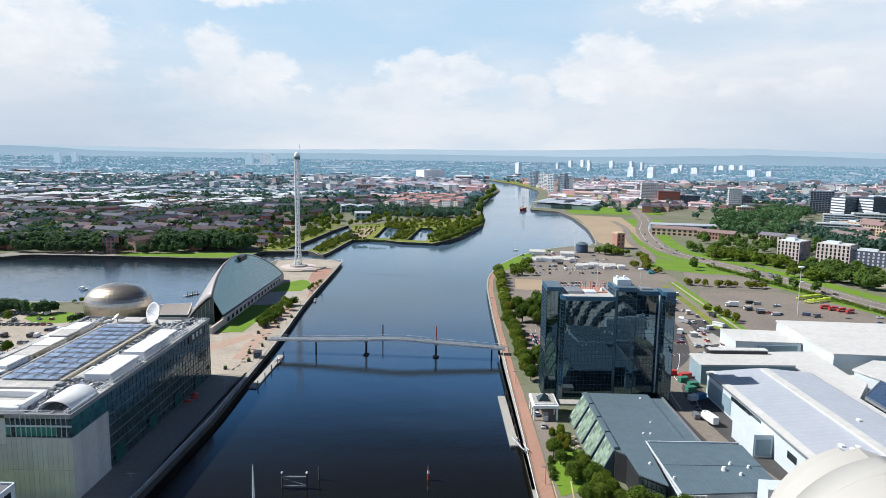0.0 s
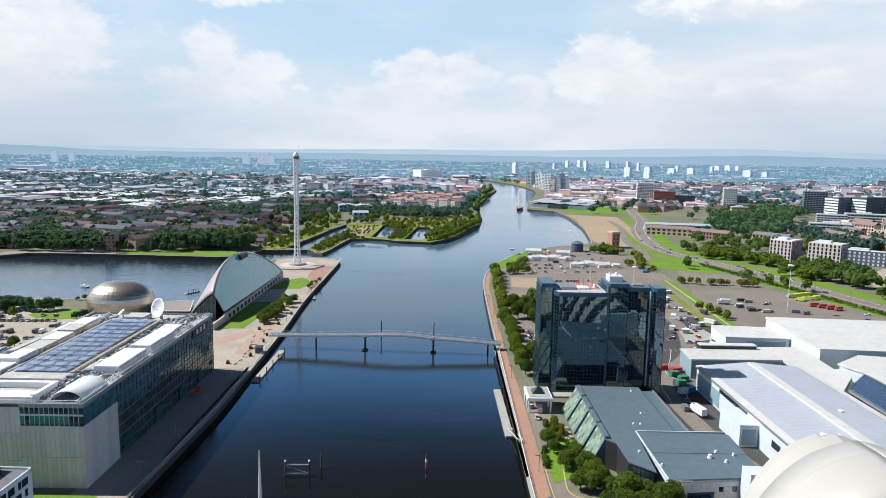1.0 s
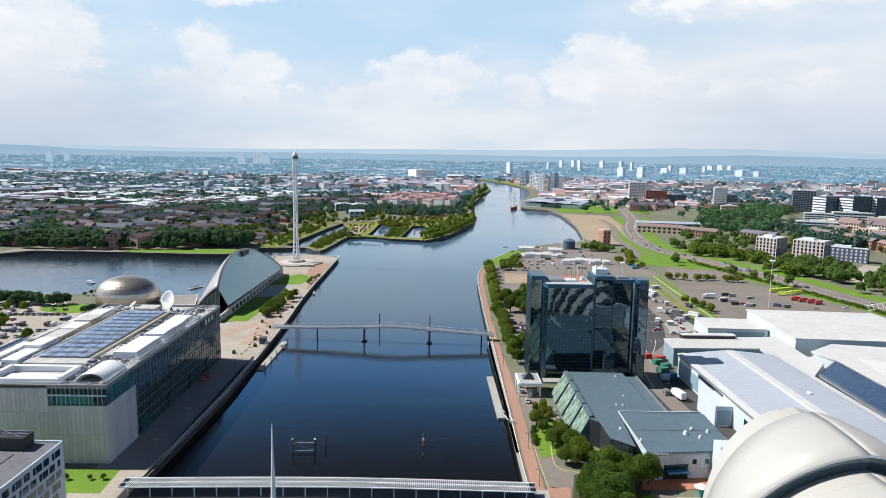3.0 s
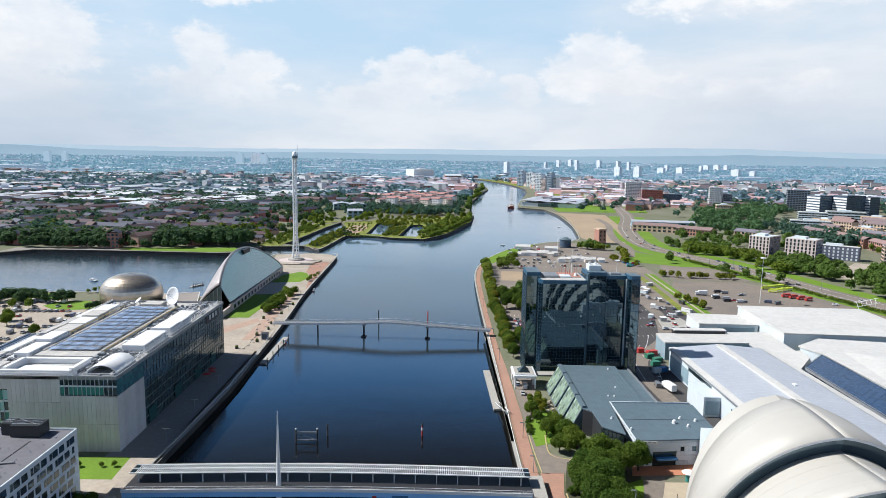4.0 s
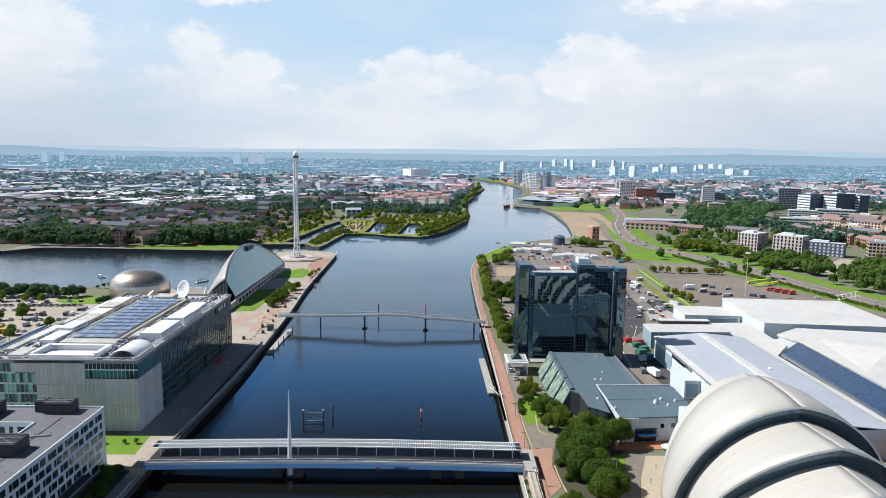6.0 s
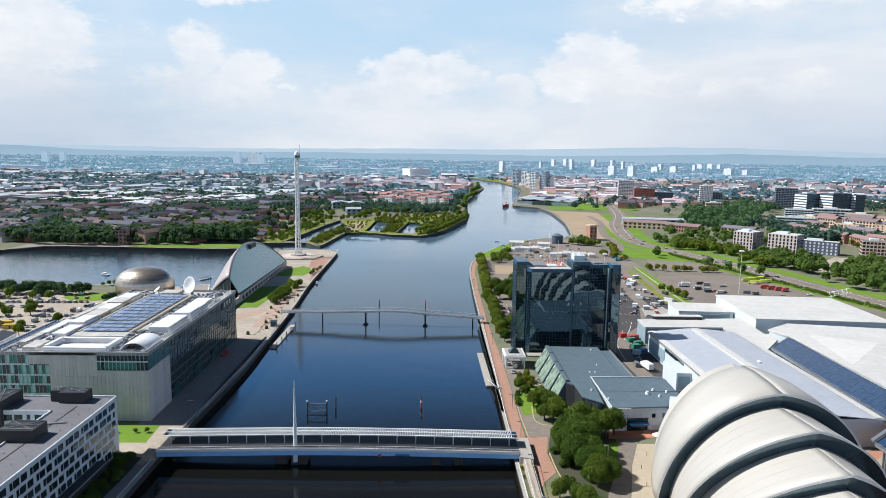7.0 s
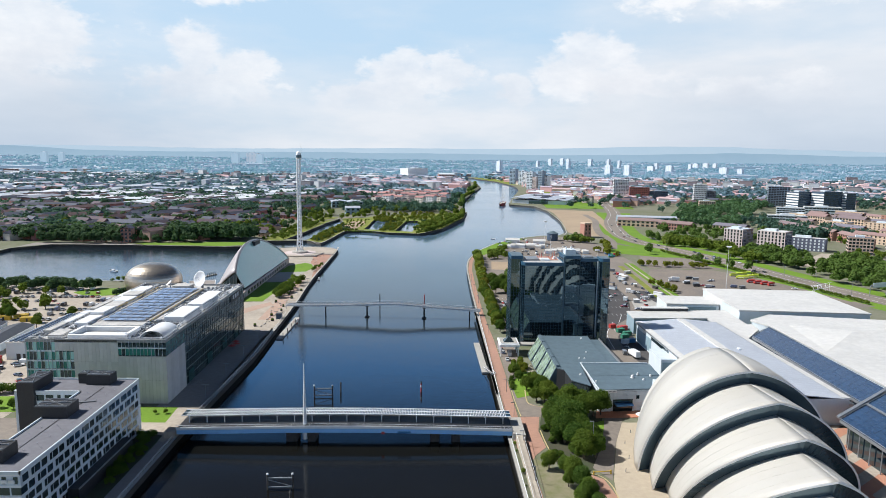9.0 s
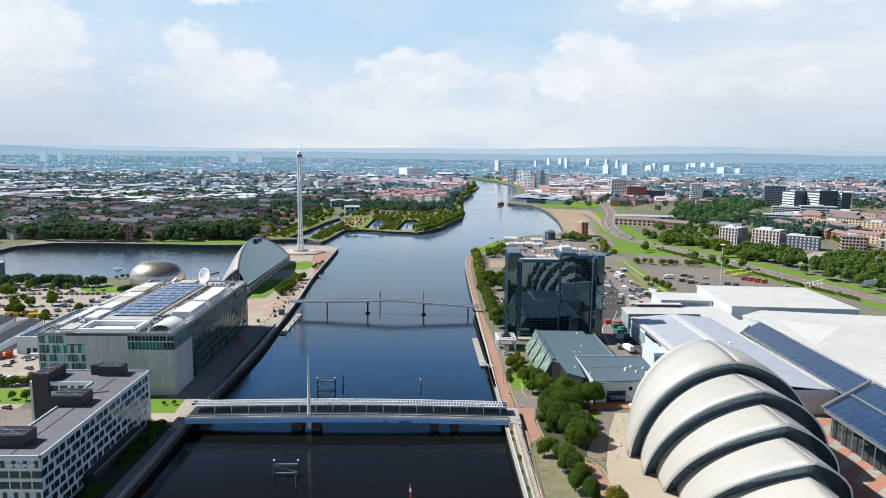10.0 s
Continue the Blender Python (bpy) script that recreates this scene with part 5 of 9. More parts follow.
def slim_bridge():
    """Slender arched footbridge on thin piers."""
    o = thing("slim_footbridge", "slender gently arched steel footbridge on thin piers", "bridge")
    A, B = Vector((-95, 354.5, 0)), Vector((33, 346.0, 0))
    N = 48

    def mid(s):
        p = A.lerp(B, s)
        p.z = float(np.interp(s, (0, 0.06, 0.22, 0.40, 0.50, 0.56, 0.62, 0.71, 0.97, 1), (4.4, 4.6, 4.95, 5.9, 6.6, 6.75, 6.5, 5.6, 3.8, 3.6)))
        return p
    side = Vector((B.y - A.y, A.x - B.x, 0)).normalized()

    def line(o0, o1, z0, z1, name, mat):
        bm = bmesh.new()
        secs = []
        for k in range(N + 1):
            p = mid(k / N)
            secs.append([bm.verts.new(p + q) for q in (side * o0 + Vector((0, 0, z0)), side * o1 + Vector((0, 0, z0)), side * o1 + Vector((0, 0, z1)), side * o0 + Vector((0, 0, z1)))])
        for a, b in zip(secs, secs[1:]):
            for i in range(4):
                bm.faces.new((a[i], a[(i + 1) % 4], b[(i + 1) % 4], b[i]))
        bmesh.ops.recalc_face_normals(bm, faces=bm.faces)
        part(name, bm, mat, o)
    line(-2.2, 2.2, -0.8, 0, "deck", STEEL)
    line(-2.35, -2.2, -0.9, 0.25, "edge", WHITE)
    line(2.2, 2.35, -0.9, 0.25, "edge", WHITE)
    for q in (-2.28, 2.28):
        line(q - 0.05, q + 0.05, 1.2, 1.32, "handrail", WHITE)
        line(q - 0.04, q + 0.04, 0.7, 0.76, "midrail", STEEL)
    bm = bmesh.new()
    for k in range(65):
        p = mid(k / 64)
        for q in (-2.28, 2.28):
            c = p + side * q
            box(bm, c.x - 0.05, c.x + 0.05, c.y - 0.05, c.y + 0.05, c.z, c.z + 1.25)
    tagged(part("rail_posts", bm, STEEL, o), kind="stuff")
    for x, r, rt in ((-69, 0.5, 0.5), (-41.5, 0.65, 2.6), (-3.8, 0.65, 2.6), (26, 0.5, 0.5)):
        s = (x - A.x) / (B.x - A.x)
        p = mid(s)
        part("pier", tube(bmesh.new(), (p.x, p.y, -9), (p.x, p.y, p.z - 0.8), r, r * 0.8, 12), DARK, o)
        if rt > 1:
            part("pier_cap", tube(bmesh.new(), (p.x, p.y, p.z - 2.6), (p.x, p.y, p.z - 0.85), r * 0.8, 1.7, 12), STEEL, o)
            part("pier_foot", rounded(boxes((p.x - 1.5, p.x + 1.5, p.y - 2.2, p.y + 2.2, -8, -2.4)), 0.3, 1), STONE, o)
    for x, y, c in ((-35, 377, DARK), (-4, 376, RED)):
        part("guide_post", tube(bmesh.new(), (x, y, -8), (x, y, 7), 0.4, 0.34, 10), c, o)
    return o


bells_bridge()
slim_bridge()


def quay_rail(name_label, line, h=1.1):
    """Railing along a quay edge: two rails and slim posts."""
    o = thing("quay_railing", name_label, "railing")
    pts = [Vector((*p, 0.2)) for p in line]
    for z in (h, h * 0.55):
        bm = bmesh.new()
        for a, b in zip(pts, pts[1:]):
            tube(bm, a + Vector((0, 0, z)), b + Vector((0, 0, z)), 0.06, n=5)
        part("rail", bm, WHITE, o)
    bm = bmesh.new()
    for a, b in zip(pts, pts[1:]):
        n = max(1, int((b - a).length / 2.2))
        for k in range(n):
            p = a.lerp(b, k / n)
            box(bm, p.x - 0.05, p.x + 0.05, p.y - 0.05, p.y + 0.05, 0, h + 0.2)
    tagged(part("posts", bm, WHITE, o), kind="stuff")


quay_rail("pale railing along the south quay edge", [(-94.3, 30), (-94.3, 101), (-94.7, 153)])
quay_rail("pale railing along the south quay edge", [(-94.4, 170), (-93.5, 192), (-91.4, 254), (-92.3, 305), (-94.3, 349)])
quay_rail("pale railing along the riverside walk", [(30.3, 40), (30.3, 140), (30.3, 152)])
quay_rail("pale railing along the riverside walk", [(30.3, 170), (30.4, 200), (31.0, 240), (31.5, 300), (32.0, 348)])
quay_rail("yellow-painted railing at the foot of the ramp", [(34.9, 84), (34.9, 97)], 1.2)


def dolphin_frame(at, turn=0):
    """Two timber piles joined by a beam."""
    o = thing("mooring_frame", "old timber mooring frame standing in the river", "mooring", "mooring frames in the river", at=at, turn=turn)
    for x in (-4, 4):
        part("timber_post", tube(bmesh.new(), (x, 0, -5), (x, 0, 5.2), 0.35, 0.3, 8), STONE, o)
        part("cap", tube(bmesh.new(), (x, 0, 5.2), (x, 0, 5.6), 0.42, 0.3, 8), WHITE, o)
    part("beam", boxes((-4, 4, -0.25, 0.25, 3.6, 4.1)), STEEL, o)
    part("beam", boxes((-4, 4, -0.2, 0.2, 0.6, 0.95)), STEEL, o)
    part("brace", tube(bmesh.new(), (-4, 0, 3.4), (4, 0, 0.9), 0.14, n=6), STEEL, o)


dolphin_frame((-47.3, 204.5, WATER_Z), 2)
dolphin_frame((-48.3, 121.7, WATER_Z), 2)


def channel_post(at, h, mat, label):
    o = thing("channel_post", label, "post", "posts in the river", at=at)
    part("timber_post", tube(bmesh.new(), (0, 0, -4), (0, 0, h), 0.36, 0.3, 10), mat, o)
    if mat is RED:
        part("band", tube(bmesh.new(), (0, 0, h * 0.55), (0, 0, h * 0.8), 0.39, 0.38, 10), WHITE, o)
    part("cap", tube(bmesh.new(), (0, 0, h), (0, 0, h + 0.9), 0.5, 0.1, 10), STONE, o)


channel_post((-3.9, 211.5, WATER_Z), 4.2, RED, "faded red channel post standing in the river")
channel_post((-5.9, 105.9, WATER_Z), 4.6, RED, "faded red channel post standing in the river")
channel_post((-40.4, 210.5, WATER_Z), 4.0, STONE, "dark mossy pile standing in the river")
channel_post((-43.4, 113.8, WATER_Z), 3.2, STONE, "rotten dark pile standing in the river")


def pontoon(at, L, w, turn, label):
    o = thing("pontoon", label, "pontoon", at=at, turn=turn)
    part("float", rounded(boxes((-w / 2, w / 2, -L / 2, L / 2, -0.6, 0.5)), 0.15, 1), STEEL, o)
    part("decking", boxes((-w / 2 + 0.1, w / 2 - 0.1, -L / 2 + 0.1, L / 2 - 0.1, 0.5, 0.6)), CONC, o)
    for k in range(5):
        part("guide_post", tube(bmesh.new(), (w / 2, -L / 2 + 2 + k * (L - 4) / 4, -4), (w / 2, -L / 2 + 2 + k * (L - 4) / 4, 3), 0.25, n=8), STONE, o)


pontoon((27.2, 263.7, WATER_Z + 0.2), 52, 3.4, 1, "long grey timber pontoon below the riverside walk")
pontoon((-86.8, 320.9, WATER_Z + 0.2), 50, 3.6, -1, "grey landing pontoon along the south quay")
pontoon((-190, 493, WATER_Z + 0.2), 13, 2.4, -28, "short pale pontoon in the basin behind the curved hall")


def gangway(a, b):
    o = thing("gangway", "white railed gangway down to the pontoon", "gangway")
    a, b = Vector(a), Vector(b)
    part("tread", tube(bmesh.new(), a, b, 0.5, n=4), STEEL, o)
    for s in (-0.9, 0.9):
        d = Vector((s, 0, 0.9))
        part("handrail", tube(bmesh.new(), a + d, b + d, 0.14, n=5), WHITE, o)
        bm = bmesh.new()
        for k in range(9):
            p = a.lerp(b, k / 8)
            tube(bm, p + Vector((s, 0, 0)), p + d, 0.06, n=4)
        tagged(part("rail_posts", bm, WHITE, o), kind="stuff")


gangway((30.6, 226, 0.6), (28.0, 244, -2.4))


def small_boat(at, turn, hull, label, L=8.0):
    o = thing("motor_boat", label, "boat", at=at, turn=turn)
    rows = []
    for k in range(9):
        s = k / 8
        w = L * 0.17 * (1 - s ** 3) ** 0.6 + 0.02
        y = -L / 2 + L * s
        rows.append([(-w, y, 0.9 + 0.3 * s), (-w * 0.8, y, 0.1), (0, y, -0.4), (w * 0.8, y, 0.1), (w, y, 0.9 + 0.3 * s)])
    part("hull", grid(bmesh.new(), rows), hull, o)
    bm = bmesh.new()
    vs = [bm.verts.new((r[0][0], r[0][1], 0.8)) for r in rows] + [bm.verts.new((r[4][0], r[4][1], 0.8)) for r in rows[::-1]]
    bm.faces.new(vs)
    part("deck", bm, LIGHT_WALL, o)
    part("cabin", rounded(boxes((-L * 0.11, L * 0.11, -L * 0.2, L * 0.15, 0.8, 2.2)), 0.2, 2), WHITE, o)
    part("windows", boxes((-L * 0.113, L * 0.113, -L * 0.12, L * 0.13, 1.4, 1.9)), GLASS_DARK, o)


small_boat((-281.1, 509.3, WATER_Z), 60, WHITE, "small white motor boat moored in the basin", 10)
small_boat((-85.2, 335.7, WATER_Z), -3, RED, "small red workboat at the quay pontoon", 7)
small_boat((-94.1, 478.8, WATER_Z), 0, RED, "small red workboat at the quay steps", 5)

# ---- north bank ----
BAR_GREY = surface("anodised_bar", (0.045, 0.10, 0.14), (0.035, 0.08, 0.11), 0.4)


def glass_tower():
    """Hotel tower of mirror glass: five joined shafts."""
    o = thing("glass_hotel_tower", "dark mirror-glass hotel tower of joined shafts with blue rims", "building")
    rng = random.Random(11)
    blue = surface("blue_rim", (0.03, 0.105, 0.18), (0.02, 0.075, 0.135), 0.5)
    shafts = ((44.5, 51.0, 281.5, 297, 49.6, 0), (50.0, 73.0, 276.2, 298, 46.8, 1.6), (73.0, 82.4, 278.6, 292, 50.4, 1.2), (82.4, 92.4, 280.4, 288.5, 48.6, 0), (92.4, 97.6, 275.2, 284.5, 49.4, 1.0))
    for x0, x1, y0, y1, h, cut in shafts:
        foot = [(x0 + cut, y0), (x1 - cut * 0.4, y0), (x1, y0 + cut), (x1, y1), (x0, y1), (x0, y0 + cut)] if cut else [(x0, y0), (x1, y0), (x1, y1), (x0, y1)]
        sh = part("shaft", prism(bmesh.new(), foot, 0, h - 0.6), DARK, o)
        part("rim", prism(bmesh.new(), [((x - (x0 + x1) / 2) * 1.015 + (x0 + x1) / 2, (y - (y0 + y1) / 2) * 1.01 + (y0 + y1) / 2) for x, y in foot], h - 1.7, h), blue, sh, "blue metal rim")
        part("roof_deck", prism(bmesh.new(), [((x - (x0 + x1) / 2) * 0.93 + (x0 + x1) / 2, (y - (y0 + y1) / 2) * 0.95 + (y0 + y1) / 2) for x, y in foot], h - 0.02, h + 0.05), FLAT_ROOF if cut == 1.6 else GREY_ROOF, sh, "stained flat roof")
        rows = int(h / 1.72)
        bars = bmesh.new()
        n = len(foot)
        for i in range(n):
            a, b = Vector((*foot[i], 0)), Vector((*foot[(i + 1) % n], 0))
            d = b - a
            L = d.length
            d.normalize()
            nr = Vector((d.y, -d.x, 0))
            if nr.y > 0.5:
                continue
            cols = max(1, round(L / 1.45))
            glass = pane_grid(cols, rows, 0, L, 0.3, h - 1.7, lambda u, z, e: a + d * u + nr * (0.12 + e) + Vector((0, 0, z)), 0.0018, 0.03, rng)
            part("glazing", glass, GLASS_CP, sh, "mirror glass panes")
            for k in range(cols + 1):
                p = a + d * (L * k / cols) + nr * 0.14
                t = d * 0.035
                q = nr * 0.05
                zz = (0.3, h - 1.7)
                vs = [bars.verts.new(c + Vector((0, 0, z))) for z in zz for c in (p - t, p + t, p + t + q, p - t + q)]
                for f in ((3, 2, 6, 7), (0, 3, 7, 4), (2, 1, 5, 6)):
                    bars.faces.new([vs[w] for w in f])
            for k in range(rows + 1):
                z = 0.3 + (h - 2.0) * k / rows
                vs = [bars.verts.new(c + Vector((0, 0, zz))) for zz in (z - 0.045, z + 0.045) for c in (a + nr * 0.14, b + nr * 0.14, b + nr * 0.19, a + nr * 0.19)]
                for f in ((3, 2, 6, 7), (7, 6, 5, 4), (0, 1, 2, 3)):
                    bars.faces.new([vs[w] for w in f])
        tagged(part("glazing_grid", bars, BAR_GREY, sh), kind="stuff")
    part("light_strip", boxes((72.5, 73.3, 276.0, 278.4, 0, 50)), BAR_GREY, o, "pale upright corner strip")
    part("light_strip", boxes((91.9, 92.4, 279.4, 280.4, 4, 47)), LIGHT_WALL, o)
    # roof plant
    for d, mt in (((74.6, 80.6, 283.4, 290.6, 49.8, 53), LIGHT_WALL), ((85, 90, 283, 287.4, 48, 49.4), STEEL), ((53, 60, 282, 292, 46.2, 48), STEEL), ((61, 66, 283, 289, 46.2, 47.6), LIGHT_WALL)):
        part("plant_room", rounded(boxes(d), 0.15, 1), mt, o)
    for k in range(9):
        part("aerial", tube(bmesh.new(), (60 + k * 1.4, 288 + (k % 3) * 2, 46.4), (60 + k * 1.4, 288 + (k % 3) * 2, 49 + (k % 4) * 0.8), 0.09, n=5), RED, o)
    part("mast", tube(bmesh.new(), (67.5, 290, 46.4), (67.5, 290, 60), 0.14, 0.05, 6), WHITE, o)
    part("red_deck", boxes((60, 71, 284, 296, 46.3, 47.2)), RED_BRICK, o)
    for x in (69, 75.5, 78.5):
        part("dome", tube(bmesh.new(), (x, 287, 49.9 if x > 70 else 47), (x, 287, 54.2 if x > 70 else 48.6), 1.1, 0.5, 10), WHITE, o)
    return o


def low_hotel():
    """Low hotel wing: grey sheet roofs, sawtooth sloping glass on the river side."""
    o = thing("low_hotel_wing", "low hotel wing with grey sheet roofs and sloping olive glass", "building")
    H = 10.0
    main = [(58, 261), (83, 260), (83, 216), (69, 217), (67, 186), (61, 192), (60.5, 205), (57.5, 208)]
    part("main_wall", prism(bmesh.new(), main, 0, H - 0.4), DARK, o)
    part("main_roof", prism(bmesh.new(), [(57, 262), (83.4, 261), (83.4, 216), (69.4, 216), (67.4, 185), (60.6, 191.6), (60.2, 206), (57, 209)], H - 0.4, H), GREY_ROOF, o, "grey standing-seam roof")
    bm = bmesh.new()
    for k in range(18):
        box(bm, 57.2 + k * 1.45, 57.28 + k * 1.45, 217 if k > 8 else 208, 261, H, H + 0.07)
    tagged(part("seams", bm, GREY_ROOF, o), kind="stuff")
    part("hall_wall", prism(bmesh.new(), [(70, 181), (100, 184), (101, 214), (83.6, 215.6), (69.6, 215.6)], 0, H - 0.8), LIGHT_WALL, o)
    part("hall_roof", prism(bmesh.new(), [(69.5, 180.5), (100.6, 183.5), (101.6, 214.6), (83.8, 216), (69.5, 216)], H - 0.8, H - 0.3), GREY_ROOF, o, "blue-grey sheet roof")
    part("hall_edge", boxes((69.4, 69.8, 180.5, 216, H - 0.5, H + 0.12)), LIGHT_WALL, o)
    part("hall_edge", boxes((70.1, 101, 215.7, 216.1, H - 0.5, H + 0.12)), LIGHT_WALL, o)
    bm = bmesh.new()
    for k in range(20):
        box(bm, 71 + k * 1.5, 71.08 + k * 1.5, 183.5, 215, H - 0.3, H - 0.24)
    box(bm, 70.2, 101, 199, 199.4, H - 0.3, H - 0.15)
    tagged(part("seams", bm, GREY_ROOF, o), kind="stuff")
    part("side_wall", boxes((83.6, 89.5, 217, 262, 0, 7.4)), BLUE_WALL, o)
    part("side_roof", boxes((83.5, 90, 216.6, 262.5, 7.4, 7.8)), GREY_ROOF, o)
    part("side_edge", boxes((89.6, 90.3, 217, 262.5, 7.6, 8.4)), STEEL, o)
    # front of small square panels facing the concourse
    def along(u):
        return 70.2 + 29.6 * u, 180.9 + 2.95 * u
    turn = math.degrees(math.atan2(2.95, 29.6))
    tile = mesh_of("facade_panel", boxes((0.04, 1.38, -0.16, 0.06, 0.04, 1.62)), LIGHT_WALL)
    dark_tile = mesh_of("pane", boxes((0.04, 1.38, -0.12, 0.06, 0.04, 1.62)), GLASS_DARK)
    for k in range(21):
        for f in range(5):
            if f < 3 and 4 <= k <= 9:
                continue
            x, y = along(k / 21)
            ob = new("pane" if f == 3 and k in (11, 14) else "facade_panel", dark_tile if f == 3 and k in (11, 14) else tile)
            ob.parent = o
            ob.matrix_basis = pose(x, y, 0.2 + f * 1.66, 0, 0, turn)
    x, y = along(4 / 21)
    for nm, me in (("entrance", mesh_of("entrance", boxes((0.1, 8.4, -0.1, 0.1, 0.1, 5.0)), GLASS_DARK)), ("awning", mesh_of("awning", boxes((0.8, 8.2, -2.4, -0.1, 3.0, 3.5)), BLUE)), ("lintel", mesh_of("lintel", boxes((0, 8.5, -0.3, -0.1, 4.9, 5.3)), DARK))):
        ob = new(nm, me)
        ob.parent = o
        ob.matrix_basis = pose(x, y, 0, 0, 0, turn)
    part("sign_board", boxes((69.6, 77, 180.5, 180.7, 8.5, 9.5)), WHITE, o, "white sign board")
    for k in range(4):
        part("sign_bar", boxes((70.4 + k * 1.6, 71.6 + k * 1.6, 180.4, 180.49, 8.85, 9.2)), STEEL, o)
    # sawtooth glass bays
    rng = random.Random(8)
    for k in range(4):
        y0, y1 = 209 + k * 13.2, 209 + (k + 1) * 13.2 - 1.6
        xt = 57.6 + 0.4 * k * 0
        xb = 51.5 - 0.4 * (3 - k) * -0.6
        bay = part("bay_frame", bmesh_wedge(xb, xt, y0, y1, H + 0.7), GREY_ROOF, o)
        part("glazing", pane_grid(6, 5, y0 + 0.4, y1 - 0.4, 0.04, 0.94, lambda u, v, e: (xb - 0.06 + (xt - xb) * v, u, (H + 0.7) * v + 0.06), 0.0, 0.1, rng), GLASS_OLIVE, bay, "sloping olive-tinted glass")
        part("edge", boxes((xt - 0.4, xt + 1.0, y0 - 0.2, y1 + 0.2, H + 0.2, H + 0.9)), GREY_ROOF, bay)
    part("corner_glazing", pane_grid(6, 4, 0, 1, 0.2, H - 0.6, lambda u, z, e: (60.4 + 6.4 * u, 191.8 - 6.6 * u, z), 0.0, 0.14, rng), GLASS_DARK, o)
    for x, y, r in ((88, 196, 0.9), (91.5, 200, 0.6), (92, 193, 0.6), (96.5, 198, 0.6), (66, 199, 0.6), (70.6, 190, 0.5), (76, 232, 0.5), (70.5, 222, 0.5), (73, 222, 0.5), (79, 256, 0.6)):
        part("roof_vent", tube(bmesh.new(), (x, y, H - 0.4), (x, y, H + r), r, r * 0.6, 10), WHITE, o)
    return o


def bmesh_wedge(xb, xt, y0, y1, h):
    bm = bmesh.new()
    a = [bm.verts.new(p) for p in ((xb, y0, 0), (xt, y0, h), (xt, y0, 0))]
    b = [bm.verts.new(p) for p in ((xb, y1, 0), (xt, y1, h), (xt, y1, 0))]
    bm.faces.new(a)
    bm.faces.new(b[::-1])
    for i in range(3):
        j = (i + 1) % 3
        bm.faces.new((a[j], a[i], b[i], b[j]))
    bmesh.ops.recalc_face_normals(bm, faces=bm.faces)
    return bm


def portico():
    o = thing("entrance_canopy", "white entrance canopy with a small glass pyramid on posts", "canopy")
    part("slab", rounded(boxes((36.5, 47, 256, 270, 5.2, 6.5)), 0.15, 1), WHITE, o)
    part("parapet", boxes((37.2, 46.3, 256.7, 257.1, 6.5, 7.0)), WHITE, o)
    part("inner_roof", boxes((37.4, 46.1, 257.2, 269.2, 6.5, 6.7)), CONC, o)
    bm = bmesh.new()
    q = [bm.verts.new(p) for p in ((39, 260, 6.7), (44.5, 260, 6.7), (44.5, 266, 6.7), (39, 266, 6.7))]
    t = bm.verts.new((41.8, 263, 9.2))
    for i in range(4):
        bm.faces.new((q[i], q[(i + 1) % 4], t))
    part("pyramid", bm, GLASS_DARK, o)
    for x in (37.2, 46.3):
        for y in (256.8, 263, 269.3):
            part("post", tube(bmesh.new(), (x, y, 0), (x, y, 5.2), 0.35, n=8), WHITE, o)
    part("link", boxes((47, 58, 264, 269, 3.6, 4.4)), CONC, o)


